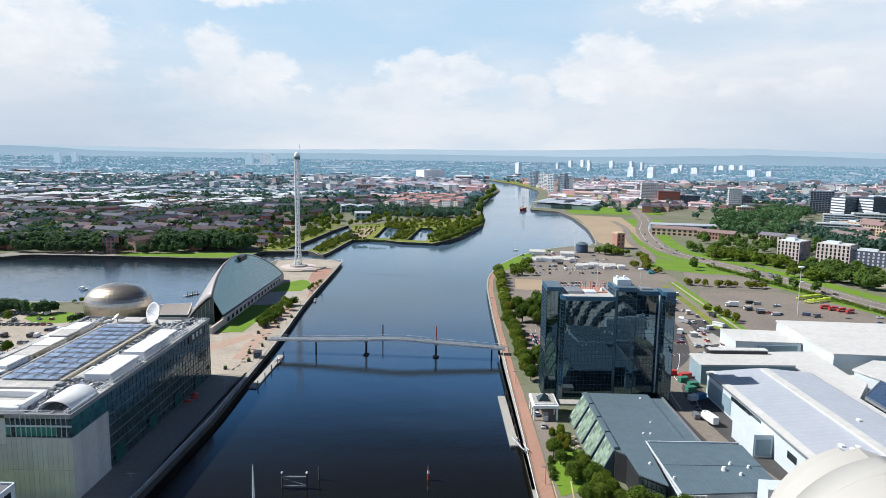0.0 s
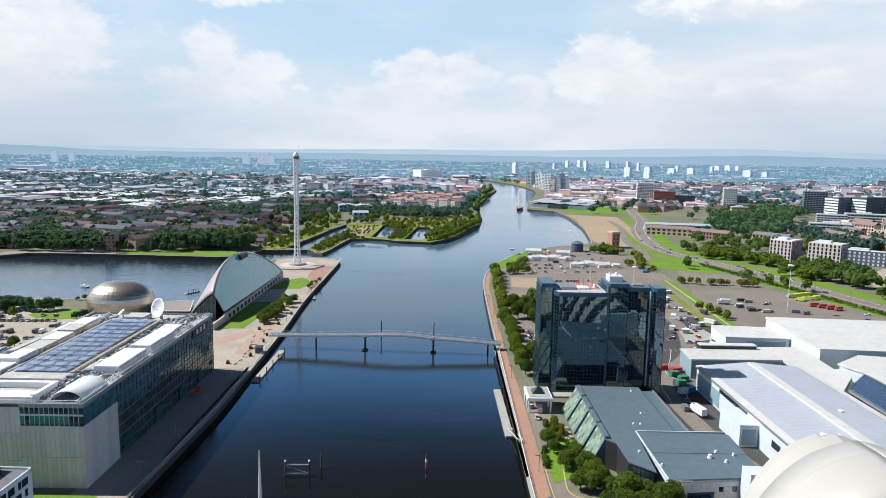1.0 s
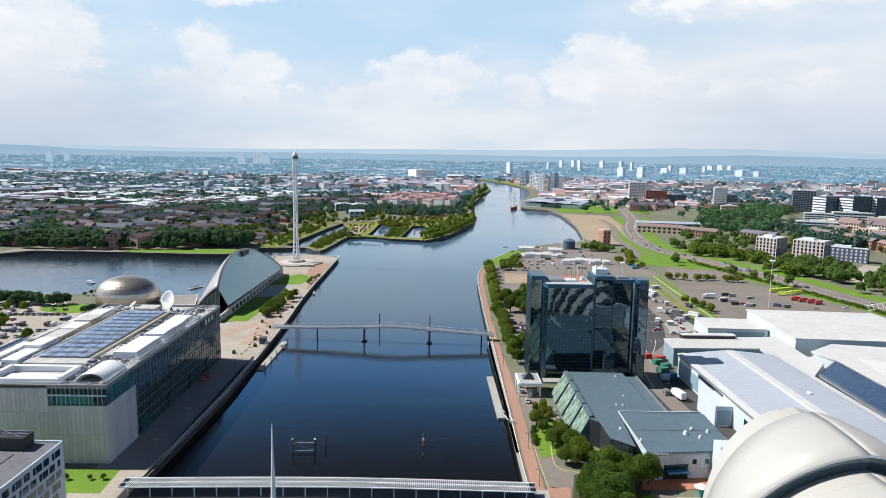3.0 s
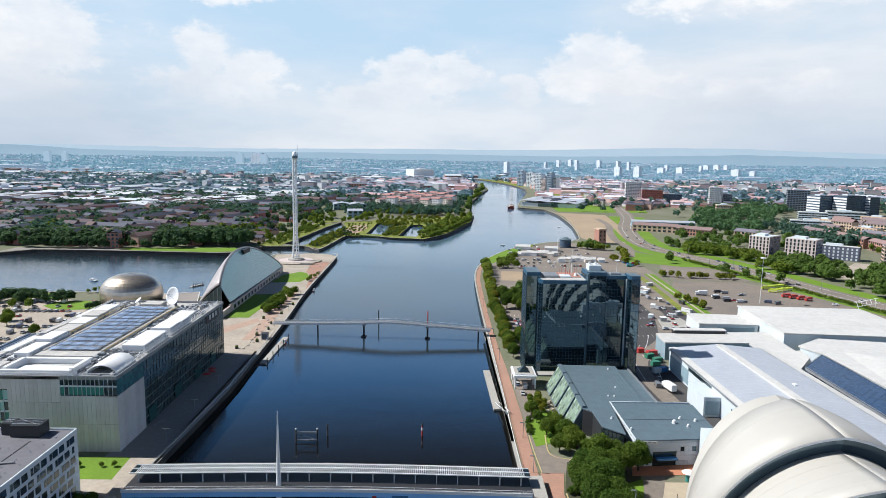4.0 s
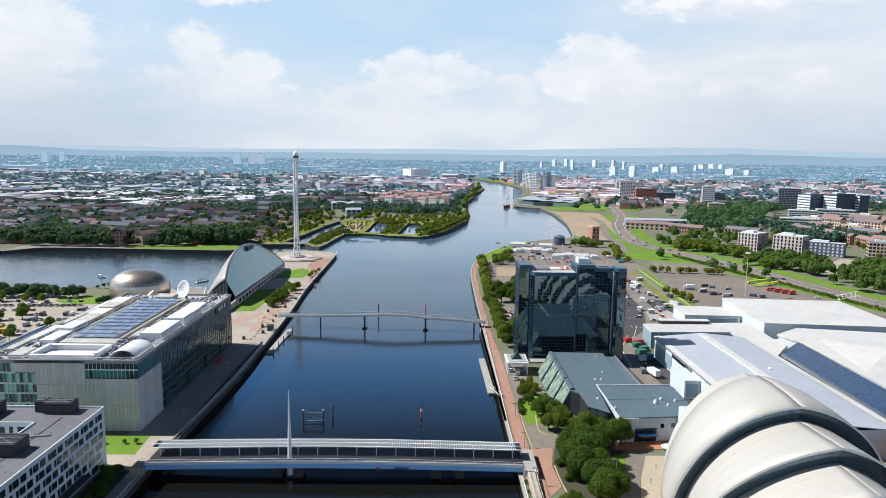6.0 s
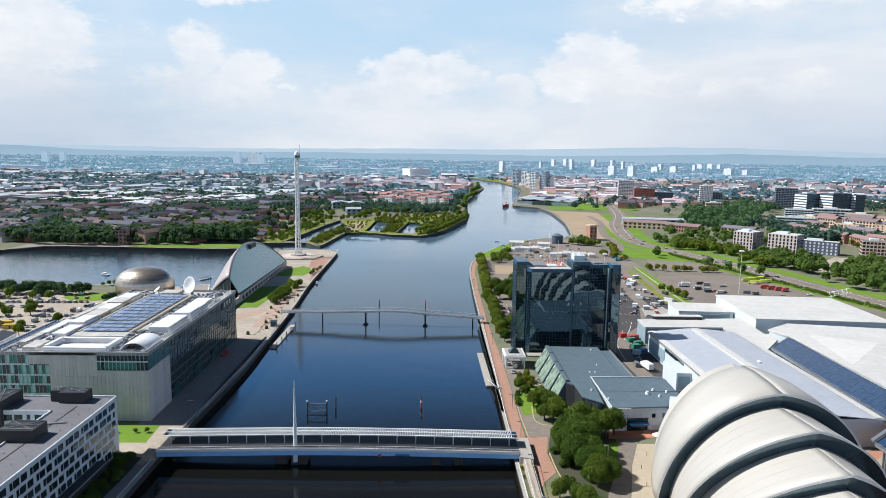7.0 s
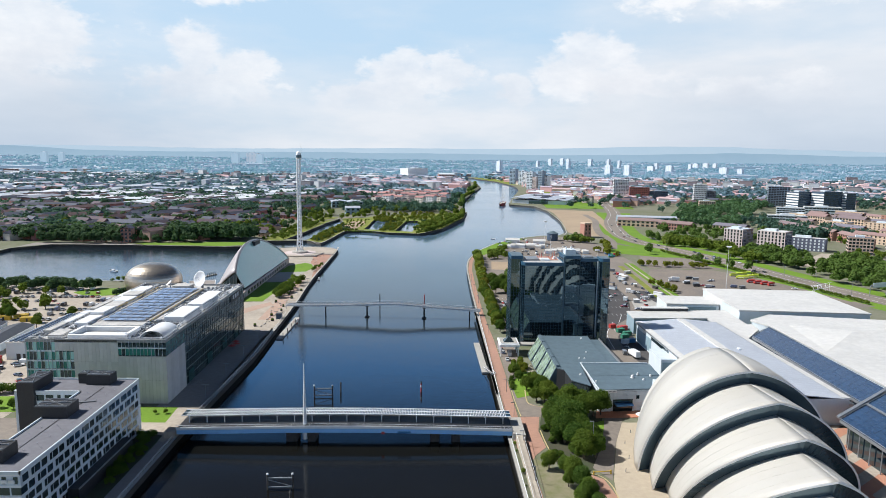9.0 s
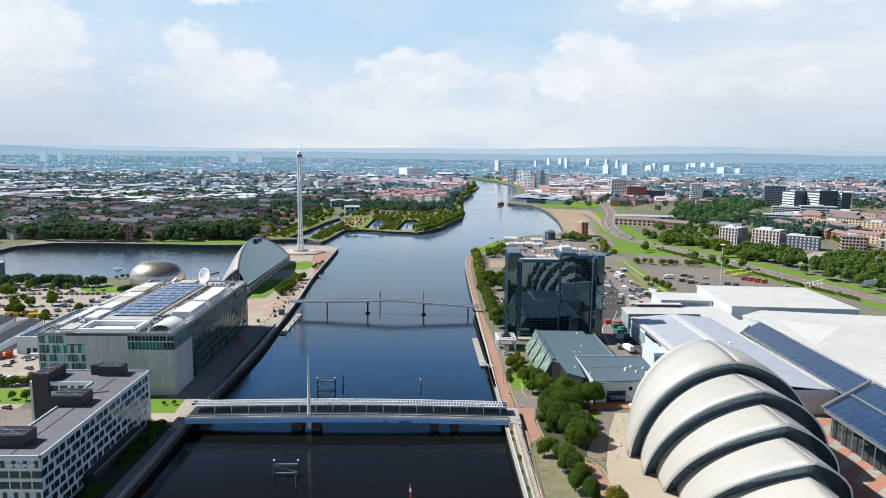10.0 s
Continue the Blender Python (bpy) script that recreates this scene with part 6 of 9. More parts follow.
def ribbed_hall():
    """Overlapping curved metal shells, each lower than the one behind."""
    o = thing("ribbed_concert_hall", "concert hall of overlapping silver-white curved metal shells", "building")
    turn = -0.07
    along, ahead = Vector((math.cos(turn), math.sin(turn), 0)), Vector((math.sin(turn), -math.cos(turn), 0))

    def arch(cx, cy, w, h, lean, d, n=20, inset=0.0, shift=0.0):
        """Two halves of a leaning pointed arch, each from its foot to the crest."""
        big = w + d
        b = h / math.sqrt(1 - (d / big) ** 2)
        halves = []
        for sx in (-1, 1):
            pts = []
            for i in range(n + 1):
                u = w * math.cos(math.pi / 2 * i / n)
                v = b * math.sqrt(max(0.0, 1 - ((u + d) / big) ** 2))
                k = 1 - inset / w
                pts.append(Vector((cx, cy, 0)) + along * (sx * u * k) + ahead * (lean * v / h - shift) + Vector((0, 0, v * (1 - inset / h))))
            halves.append(pts)
        return halves
    # rims: middle of the feet, half width, height, lean of the crest, how pointed
    rims = ((101.3, 126.9, 31.2, 38.9, 9.2, 3.0), (100.4, 114.4, 29.3, 36.8, 17.8, 8.8), (99.8, 103.3, 25.7, 32.8, 22.3, 16.0), (97.4, 88.5, 21.6, 30.6, 26.0, 15.0), (96, 74, 17.6, 26, 28, 13.0), (95, 60, 13.6, 20, 28, 10.0))
    for k, r in enumerate(rims):
        if k == 0:
            stations = [r, (101.6, 132, 31.0, 39.2, 5, 2.4), (102, 138, 29.8, 39.0, 1, 2), (102.2, 143, 28.6, 38.2, -3, 3)]
        else:
            p = rims[k - 1]
            q = (p[0], p[1] + 3.0, p[2] - 4.6, p[3] - 4.6, p[4] - 2.0, p[5])
            stations = [tuple(a + (b - a) * t for a, b in zip(r, q)) for t in (0, 0.15, 0.35, 0.6, 0.8, 1.0)]
        bm = bmesh.new()
        for side in (0, 1):
            rows = [arch(*q)[side] for q in stations]
            grid(bm, rows if side else [t[::-1] for t in rows])
        bmesh.ops.recalc_face_normals(bm, faces=bm.faces)
        sh = smooth(part("shell", bm, SHELL, o, "silver-white aluminium shell"))
        bm = bmesh.new()
        for t in ((0.22, 0.42, 0.62) if k else (0.33, 0.66, 1.0)):
            a, b = (stations[0], stations[-1]) if k else (stations[0], stations[2])
            q = [u + (v - u) * t for u, v in zip(a, b)]
            for pts in arch(*q, inset=-0.015):
                for u, v in zip(pts, pts[1:]):
                    tube(bm, u, v, 0.018, n=4, cap=False)
        for i in (3, 6, 9, 12, 15, 18):
            for side in (0, 1):
                u, v = arch(*stations[0], inset=-0.015)[side][i], arch(*stations[2], inset=-0.015)[side][i]
                tube(bm, u, v, 0.018, n=4, cap=False)
        tagged(part("seam", bm, SHELL, sh, "thin raised sheet seams"), kind="stuff")
        md = sh.modifiers.new("thick", "SOLIDIFY")
        md.thickness, md.offset = 0.3, -1
        for nm, mat, lb, (i0, s0), (i1, s1) in (("rim", WHITE, "thin white rim", (-0.1, -0.15), (0.5, -0.15)), ("recess", RECESS, "dark glazed recess", (0.35, 0.3), (6.4, 2.4))):
            bm = bmesh.new()
            for a, b in zip(arch(*r, inset=i0, shift=s0), arch(*r, inset=i1, shift=s1)):
                va, vb = [bm.verts.new(v) for v in a], [bm.verts.new(v) for v in b]
                for i in range(len(va) - 1):
                    bm.faces.new((va[i], va[i + 1], vb[i + 1], vb[i]))
            part(nm, bm, mat, sh, lb)
    # the far side steps down likewise
    rear = ((102.2, 143, 28.6, 38.2, -3, 3.0), (102.6, 149.5, 26.4, 35.4, -7, 6.0), (103.2, 156.5, 23.0, 31.2, -9.5, 8.0), (103.8, 163.5, 18.6, 25.8, -10.5, 8.0), (104.4, 170, 13.4, 18.6, -9.5, 7.0))
    for k, r in enumerate(rear):
        if k:
            p = rear[k - 1]
            q = (p[0], p[1] - 3.0, p[2] - 3.6, p[3] - 3.6, p[4] + 2.0, p[5])
            bm = bmesh.new()
            for side in (0, 1):
                rows = [arch(*[a + (b - a) * t for a, b in zip(r, q)])[side] for t in (0, 0.15, 0.35, 0.6, 0.8, 1.0)]
                grid(bm, rows if side else [t[::-1] for t in rows])
            bmesh.ops.recalc_face_normals(bm, faces=bm.faces)
            smooth(part("shell", bm, SHELL, o, "silver-white aluminium shell"))
        bm = bmesh.new()
        for a, b in zip(arch(*r, inset=0.35, shift=-0.3), arch(*r, inset=6.4, shift=-2.4)):
            va, vb = [bm.verts.new(v) for v in a], [bm.verts.new(v) for v in b]
            for i in range(len(va) - 1):
                bm.faces.new((va[i], va[i + 1], vb[i + 1], vb[i]))
        part("recess", bm, RECESS, o, "dark glazed recess")
    part("rear_wall", prism(bmesh.new(), [(92, 176), (117, 174), (117, 180), (92, 182)], 0, 14), LIGHT_WALL, o)
    return o


def gable_roof(bm, x0, x1, y0, y1, z, h, along="y", over=0.4, t=0.35):
    """A low two-sided roof slab."""
    if along == "y":
        sec = [(x0 - over, z), ((x0 + x1) / 2, z + h), (x1 + over, z), (x1 + over, z - t), ((x0 + x1) / 2, z + h - t), (x0 - over, z - t)]
        lo = [bm.verts.new((x, y0 - over, q)) for x, q in sec]
        hi = [bm.verts.new((x, y1 + over, q)) for x, q in sec]
    else:
        sec = [(y0 - over, z), ((y0 + y1) / 2, z + h), (y1 + over, z), (y1 + over, z - t), ((y0 + y1) / 2, z + h - t), (y0 - over, z - t)]
        lo = [bm.verts.new((x0 - over, y, q)) for y, q in sec]
        hi = [bm.verts.new((x1 + over, y, q)) for y, q in sec]
    for i in range(6):
        bm.faces.new((lo[i], lo[(i + 1) % 6], hi[(i + 1) % 6], hi[i]))
    for ring in (lo, hi[::-1]):
        bm.faces.new((ring[0], ring[1], ring[4], ring[5]))
        bm.faces.new((ring[1], ring[2], ring[3], ring[4]))
    bmesh.ops.recalc_face_normals(bm, faces=bm.faces)
    return bm


def exhibition_sheds():
    o = thing("exhibition_shed", "long exhibition shed with pale blue-grey sheet roof", "building")
    E = 11.0
    part("wall_west", boxes((118, 118.5, 168, 288, 0, E)), LIGHT_WALL, o)
    part("wall_north", boxes((118.5, 166, 287.4, 288, 0, E)), BLUE_WALL, o)
    part("wall_east", boxes((165.5, 166, 168, 287.4, 0, E)), LIGHT_WALL, o)
    part("wall_south", boxes((118.5, 165.5, 168, 168.5, 0, E)), LIGHT_WALL, o)
    part("roof", gable_roof(bmesh.new(), 118, 166, 168, 288, E, 2.2), BLUE_ROOF, o, "pale blue-grey sheet roof")
    bm = bmesh.new()
    for k in range(39):
        y = 170 + k * 3.1
        for sx in (-1, 1):
            v = [bm.verts.new(p) for p in ((142 + sx * 24.2, y, E + 0.05), (142 + sx * 24.2, y + 0.12, E + 0.05), (142 + sx * 0.3, y + 0.12, E + 2.26), (142 + sx * 0.3, y, E + 2.26))]
            bm.faces.new(v if sx > 0 else v[::-1])
    tagged(part("seams", bm, LIGHT_WALL, o), kind="stuff")
    part("ridge_walk", boxes((140.2, 143.6, 170, 286, E + 2.0, E + 2.75)), WHITE_ROOF, o, "broad white ridge capping")
    for sx in (-1, 1):
        bm = boxes((-24.6, -21.4, 168.2, 288.2, 0.1, 0.2))
        for v in bm.verts:
            v.co = Vector((142 - sx * v.co.x, v.co.y, E + v.co.z + 0.12 + (v.co.x + 24.6) * 0.0917))
        bmesh.ops.recalc_face_normals(bm, faces=bm.faces)
        part("eave_band", bm, WHITE_ROOF, o, "white sheet band along the eaves")
    part("gutter", boxes((117.3, 118, 168, 288.4, E - 0.6, E - 0.1)), STEEL, o)
    part("blue_band", boxes((117.84, 117.97, 262, 287, 1, 8)), BLUE_WALL, o)
    part("dark_window", boxes((117.8, 117.96, 236, 262, 8, 9.6)), GLASS_DARK, o)
    part("dark_window", boxes((117.8, 117.96, 210, 216, 5, 7.5)), GLASS_DARK, o)
    part("dark_window", boxes((117.8, 117.96, 196, 200, 4, 7.0)), GLASS_DARK, o)
    bay = part("stair_bay", boxes((111, 117.9, 226, 244, 0, 8.5)), LIGHT_WALL, o)
    part("door", boxes((111.5, 117, 225.6, 225.96, 1, 7)), BLUE_WALL, bay, "large grey-blue loading door")
    for x, y in ((133, 205), (136, 207), (131, 208), (150, 230)):
        part("roof_hatch", boxes((x, x + 1.2, y, y + 2, E + 0.6, E + 2.0)), WHITE, o)
    return o


def white_hall(pts, h, label, ridge=None, wall=None):
    o = thing("white_hall", label, "building")
    cx, cy = sum(p[0] for p in pts) / len(pts), sum(p[1] for p in pts) / len(pts)
    part("wall", prism(bmesh.new(), pts, 0, h - 0.8), wall or LIGHT_WALL, o)
    part("roof", prism(bmesh.new(), [((x - cx) * 1.012 + cx, (y - cy) * 1.012 + cy) for x, y in pts], h - 0.8, h), WHITE_ROOF, o, "white membrane roof")
    return o


def solar_roof(corners, z, nx, ny, label):
    """A sloping field of dark solar panels over a concourse; corners: near-left, near-right, far-right, far-left."""
    o = thing("solar_concourse", label, "building")
    a, b, c, d = [Vector((*p, z)) for p in corners]
    part("slab", prism(bmesh.new(), corners, z - 1.2, z - 0.08), STEEL, o)
    mid = (Vector(corners[0]) + Vector(corners[2])) / 2
    inner = [Vector(p) + (mid - Vector(p)) * 0.09 for p in corners]
    part("glazed_wall", prism(bmesh.new(), [tuple(p) for p in inner], 0, z - 1.2), GLASS_CP, o, "dark glazed wall under the roof")
    for p, q in zip(inner, inner[1:] + inner[:1]):
        n = int((q - p).length / 6)
        for k in range(n):
            c0 = p.lerp(q, (k + 0.5) / n)
            c0 = c0 + (c0 - mid).normalized() * 1.2
            part("column", tube(bmesh.new(), (*c0, 0), (*c0, z - 1.2), 0.22, n=8), STEEL, o)
    for i in range(nx):
        for k in range(ny):
            g = 0.018
            u0, u1, v0, v1 = (i + g) / nx, (i + 1 - g) / nx, (k + g) / ny, (k + 1 - g) / ny
            P = [a.lerp(b, u).lerp(d.lerp(c, u), v) for u, v in ((u0, v0), (u1, v0), (u1, v1), (u0, v1))]
            part("solar_panel", prism(bmesh.new(), [p.xy for p in P], z - 0.06, z + 0.06), PV, o)
    edge = [a, b, c, d]
    for p, q in zip(edge, edge[1:] + edge[:1]):
        part("edge_rail", tube(bmesh.new(), p + Vector((0, 0, 0.4)), q + Vector((0, 0, 0.4)), 0.12, n=6), STEEL, o)
    return o


RECESS = glass_wall("recess_glass", (0.045, 0.068, 0.085), 0.14, 0.8)
glass_tower()
low_hotel()
portico()
ribbed_hall()
exhibition_sheds()
white_hall([(191, 318), (268, 311), (270, 378), (195, 384)], 11.5, "huge exhibition hall with white flat roof")
white_hall([(188, 296), (206, 310), (278, 296), (330, 230), (330, 150), (193, 150), (193, 282)], 10.6, "huge white-roofed exhibition hall beside the solar roof")
o = white_hall([(121, 303), (165, 304), (166, 322), (122, 321)], 9.6, "low white-roofed service building", wall=BLUE_WALL)
part("clerestory", boxes((132, 160, 321, 325, 8.4, 11.2)), DARK, o)
part("roof_cap", boxes((131.6, 160.4, 320.8, 325.4, 11.2, 11.6)), WHITE_ROOF, o)
white_hall([(166, 290), (187, 296), (190, 336), (167, 334)], 7.0, "low white link building between the halls")
o = white_hall([(158, 352), (192, 350), (194, 374), (160, 378)], 7.6, "white flat-roofed store with a grey band")
part("band", boxes((168, 190, 349.6, 350.2, 3, 6)), BLUE_WALL, o)
white_hall([(166.4, 170), (168.9, 170), (171.4, 264), (186, 282.6), (187, 294), (166.4, 288)], 8.6, "narrow white link roof along the shed")
solar_roof([(169.4, 165.6), (190, 180.8), (191, 282), (172, 262)], 10.2, 6, 26, "glass concourse under a long field of dark solar panels")
solar_roof([(151, 64), (190.6, 70), (190.6, 180), (151.4, 150.2)], 9.9, 10, 22, "glass concourse wing under dark solar panels")
o = thing("roof_gangway", "grey metal gangway across the solar roof", "gangway")
part("tread", prism(bmesh.new(), [(151.2, 150.4), (190.4, 181), (190.4, 182.6), (151.2, 152)], 10.0, 10.7), STEEL, o)
part("tread", boxes((170.6, 171.6, 70, 165, 10.06, 10.5)), STEEL, o)
# low white hump on the hall roof
o = thing("roof_hood", "low white hipped hood on the exhibition hall roof", "roof hood", at=(226, 236, 10.6))
bm = bmesh.new()
q = [bm.verts.new(p) for p in ((-30, -2, 0), (30, -12, 0), (60, 40, 0), (-22, 50, 0))]
r = [bm.verts.new(p) for p in ((-3, 22, 3.2), (20, 26, 3.4), (24, 28, 3.4), (-1, 26, 3.2))]
for i in range(4):
    bm.faces.new((q[i], q[(i + 1) % 4], r[(i + 1) % 4], r[i]))
bm.faces.new(r)
part("membrane", bm, WHITE_ROOF, o)

WIN = {}


def far_panes(o, n, floors, fh, cw, L, place, win, g):
    """Windows too small to pick apart, joined."""
    bm = bmesh.new()
    for f in range(floors):
        for c in range(n):
            m = place(-L / 2 + (c + 0.5) * cw, f * fh)
            p = [m @ Vector((sx * cw * win[0] / 2, -0.12, fh * (0.5 + sz * win[1] / 2))) for sx, sz in ((-1, -1), (1, -1), (1, 1), (-1, 1))]
            bm.faces.new([bm.verts.new(q) for q in p])
    tagged(part("far_glazing", bm, g, o), kind="stuff")


def block(at, w, d, h, turn, wall, roof, floors, cols, label, side_cols=0, glass=None, roof_h=0.0, band=None, name="city_block", win=(0.55, 0.6), front=None):
    """A many-storeyed building with separate windows on the sides that face the river road."""
    o = thing(name, label, "building", at=at, turn=turn)
    part("wall", boxes((-w / 2, w / 2, -d / 2, d / 2, 0, h)), wall, o)
    if roof_h:
        part("roof", gable_roof(bmesh.new(), -w / 2, w / 2, -d / 2, d / 2, h, roof_h, "x" if w > d else "y"), roof, o)
    else:
        part("roof", boxes((-w / 2 + 0.3, w / 2 - 0.3, -d / 2 + 0.3, d / 2 - 0.3, h, h + 0.25)), roof, o)
        part("parapet", boxes((-w / 2 - 0.15, w / 2 + 0.15, -d / 2 - 0.15, -d / 2 + 0.25, h - 0.3, h + 0.7)), wall, o)
        part("plant_room", boxes((-w * 0.2, w * 0.15, -d * 0.1, d * 0.3, h, h + 2.4)), LIGHT_WALL, o)
    if front:
        part("front_cladding", boxes((-w / 2 + 0.05, w / 2 + 0.04, -d / 2 - 0.06, -d / 2 - 0.003, 0, h)), front, o, "dark front cladding")
    fh = h / floors
    g = glass or GLASS_DARK
    for n, L, place in ((cols, w, lambda u, z: pose(u, -d / 2, z)), (side_cols, d, lambda u, z: pose(-w / 2, -u, z, 0, 0, -90))):
        if not n:
            continue
        cw = L / n
        key = (round(cw, 2), round(fh, 2), g.name, win)
        if key not in WIN:
            WIN[key] = mesh_of("window", boxes((-cw * win[0] / 2, cw * win[0] / 2, -0.12, 0.1, fh * (0.5 - win[1] / 2), fh * (0.5 + win[1] / 2))), g)
        if math.hypot(at[0], at[1]) > 900:
            far_panes(o, n, floors, fh, cw, L, place, win, g)
            continue
        for f in range(floors):
            for c in range(n):
                ob = new("window", WIN[key])
                ob.parent = o
                ob.matrix_basis = place(-L / 2 + (c + 0.5) * cw, f * fh)
    if band:
        for f in range(1, floors):
            part("band", boxes((-w / 2 - 0.1, w / 2 + 0.1, -d / 2 - 0.2, -d / 2 - 0.02, f * fh - 0.35, f * fh + 0.2)), band, o)
    return o


# student blocks and streets beyond the expressway
GLASSY = surface("grey_blue_cladding", (0.32, 0.40, 0.48), (0.26, 0.33, 0.42), 0.5)
NORTH_TILE = palette("north_roof_tile", ((0.22, 0.17, 0.18), (0.27, 0.19, 0.18), (0.20, 0.19, 0.23), (0.30, 0.20, 0.19)), island=False, dirt=0.1)
SLATE_CLAD = surface("slate_cladding", (0.12, 0.135, 0.19), (0.09, 0.10, 0.15), 0.7)
block((357, 684, 0), 26, 22, 22, 40, PINK_PANEL, LIGHT_WALL, 6, 8, "six-storey pinkish student block with a slate-clad side", 6, win=(0.44, 0.74), front=SLATE_CLAD)
block((388, 662, 0), 22, 30, 22, 44, PINK_PANEL, WHITE_ROOF, 6, 7, "six-storey pinkish student block with a slate-clad side", 8, win=(0.44, 0.74), front=SLATE_CLAD)
block((425, 668, 0), 46, 16, 14, -38, SLATE_CLAD, WHITE_ROOF, 4, 11, "long four-storey slate-clad student wing", 4, win=(0.40, 0.62), glass=LIGHT_WALL)
block((472, 640, 0), 24, 16, 18, -25, surface("salmon_render", (0.62, 0.46, 0.38), None, 0.8), DARK_ROOF, 5, 7, "salmon-clad flats under scaffold bands", 4, win=(0.7, 0.6))
block((520, 628, 0), 44, 18, 14, -28, PINK_PANEL, WHITE_ROOF, 4, 10, "grey-pink clad four-storey block of flats", 4, win=(0.5, 0.6))
block((508, 846, 0), 54, 12, 11, -84, RED_BRICK, NORTH_TILE, 3, 14, "long red-brick terrace of flats", 3, roof_h=3)
block((514, 782, 0), 62, 12, 11, -90, RED_BRICK, NORTH_TILE, 3, 15, "long red-brick terrace of flats", 3, roof_h=3)
block((513, 712, 0), 66, 12, 11, -96, RED_BRICK, NORTH_TILE, 3, 15, "long red-brick terrace of flats", 3, roof_h=3)
block((590, 925, 0), 30, 18, 16, -60, SANDSTONE, NORTH_TILE, 4, 8, "buff sandstone flats with brown roof", 4, roof_h=4)
block((628, 900, 0), 40, 18, 15, -60, SANDSTONE, NORTH_TILE, 4, 9, "buff sandstone flats with brown roof", 4, roof_h=4)
block((640, 720, 0), 60, 18, 13, -60, RED_BRICK, NORTH_TILE, 3, 10, "red-brick flats with brown roof", 4, roof_h=4)
block((588, 690, 0), 40, 16, 13, -60, SANDSTONE, NORTH_TILE, 3, 8, "buff sandstone flats with brown roof", 4, roof_h=4)
for k, (x, y, w) in enumerate(((640, 850, 44), (700, 890, 50), (575, 850, 36), (680, 800, 50), (735, 950, 50), (660, 960, 40), (600, 990, 34), (740, 850, 60), (700, 1020, 44))):
    block((x, y, 0), w, 14, 13 + k % 3, -54 - k % 4 * 6, (SANDSTONE, RED_BRICK, SANDSTONE)[k % 3], NORTH_TILE if k % 2 else DARK_ROOF, 4, int(w / 5), "four-storey tenement flats of warm stone or brick", 3, roof_h=3.5 * (k % 2), win=(0.36, 0.5))
for k, (x, y, w) in enumerate(((560, 905, 30), (620, 955, 34), (668, 905, 40), (560, 800, 44), (600, 760, 40), (650, 790, 36), (720, 985, 40), (780, 1010, 44), (690, 860, 40), (640, 1010, 30), (545, 730, 40), (620, 690, 44), (760, 920, 50))):
    block((x, y, 0), w, 12, 11 + k % 2 * 2, -70 + k % 3 * 8, (SANDSTONE, PINK_PANEL, SANDSTONE, RED_BRICK)[k % 4], NORTH_TILE, 3, int(w / 4.5), "three-storey tenement row of pinkish stone", 2, roof_h=3, win=(0.36, 0.5))
block((352, 866, 0), 46, 22, 9, -40, RED_BRICK, NORTH_TILE, 2, 12, "low red-brick industrial building", 3, roof_h=3)
block((310, 905, 0), 60, 24, 9, -24, SANDSTONE, NORTH_TILE, 2, 9, "low buff-brick industrial building", 3, roof_h=3)
block((418, 838, 0), 44, 20, 9, -48, SANDSTONE, NORTH_TILE, 2, 9, "low red-brick industrial building", 3, roof_h=3)
block((340, 965, 0), 90, 22, 8, -10, BLUE_WALL, BLUE_ROOF, 1, 8, "long low shed with pale blue roof", 0, roof_h=2)
# hospital-like dark blocks on the hill
for x, y, w, h in ((724, 1222, 40, 36), (767, 1206, 48, 38), (806, 1212, 26, 35)):
    LAST = block((x, y, 0), w, 28, h, 20, BLACK_BRICK, DARK_ROOF, 9, 14, "big dark-clad hospital block with white floor bands", 0, glass=GLASS_DARK)
    for f in range(7):
        part("white_band", boxes((-w / 2 - 0.5, -w / 2 - 0.02, -14.2, 14, 2 + f * 4.9, 4.8 + f * 4.9)), WHITE, LAST)
block((722, 1302, 0), 40, 20, 42, -20, GLASSY, DARK_ROOF, 12, 8, "slab tower with dark glass and pale flank", 3, win=(0.8, 0.7), glass=DARK)
block((624, 1070, 0), 43, 22, 17, -24, LIGHT_WALL, WHITE_ROOF, 5, 9, "white-banded low hospital wing", 4, win=(0.9, 0.5))
block((557, 950, 0), 58, 20, 14, -24, LIGHT_WALL, WHITE_ROOF, 4, 14, "white-banded low hospital wing", 4, win=(0.9, 0.5))
block((716, 1130, 0), 60, 24, 14, -22, LIGHT_WALL, WHITE_ROOF, 3, 10, "white-banded low hospital wing", 4, win=(0.9, 0.5))
block((443, 1480, 0), 34, 26, 46, -10, WHITE, WHITE_ROOF, 14, 9, "white residential tower of fourteen floors", 5, win=(0.6, 0.5))
block((478, 1452, 0), 44, 20, 30, -14, surface("red_cladding", (0.50, 0.14, 0.10), None, 0.7), DARK_ROOF, 7, 10, "red-clad flats beside the white tower", 3)
block((520, 1445, 0), 40, 20, 22, -14, BLACK_BRICK, DARK_ROOF, 6, 9, "dark brick flats with red corner", 3)
block((583, 1366, 0), 25, 24, 42, -16, WHITE, WHITE_ROOF, 10, 8, "white curved-front flats of ten floors", 5, win=(0.6, 0.5))
block((606, 1372, 0), 26, 20, 28, -16, surface("grey_cladding", (0.30, 0.30, 0.33), None, 0.7), DARK_ROOF, 8, 8, "grey clad flats of eight floors", 3)
block((517, 1165, 0), 28, 20, 20, -16, SANDSTONE, WHITE_ROOF, 4, 8, "buff stone four-storey office block", 3)
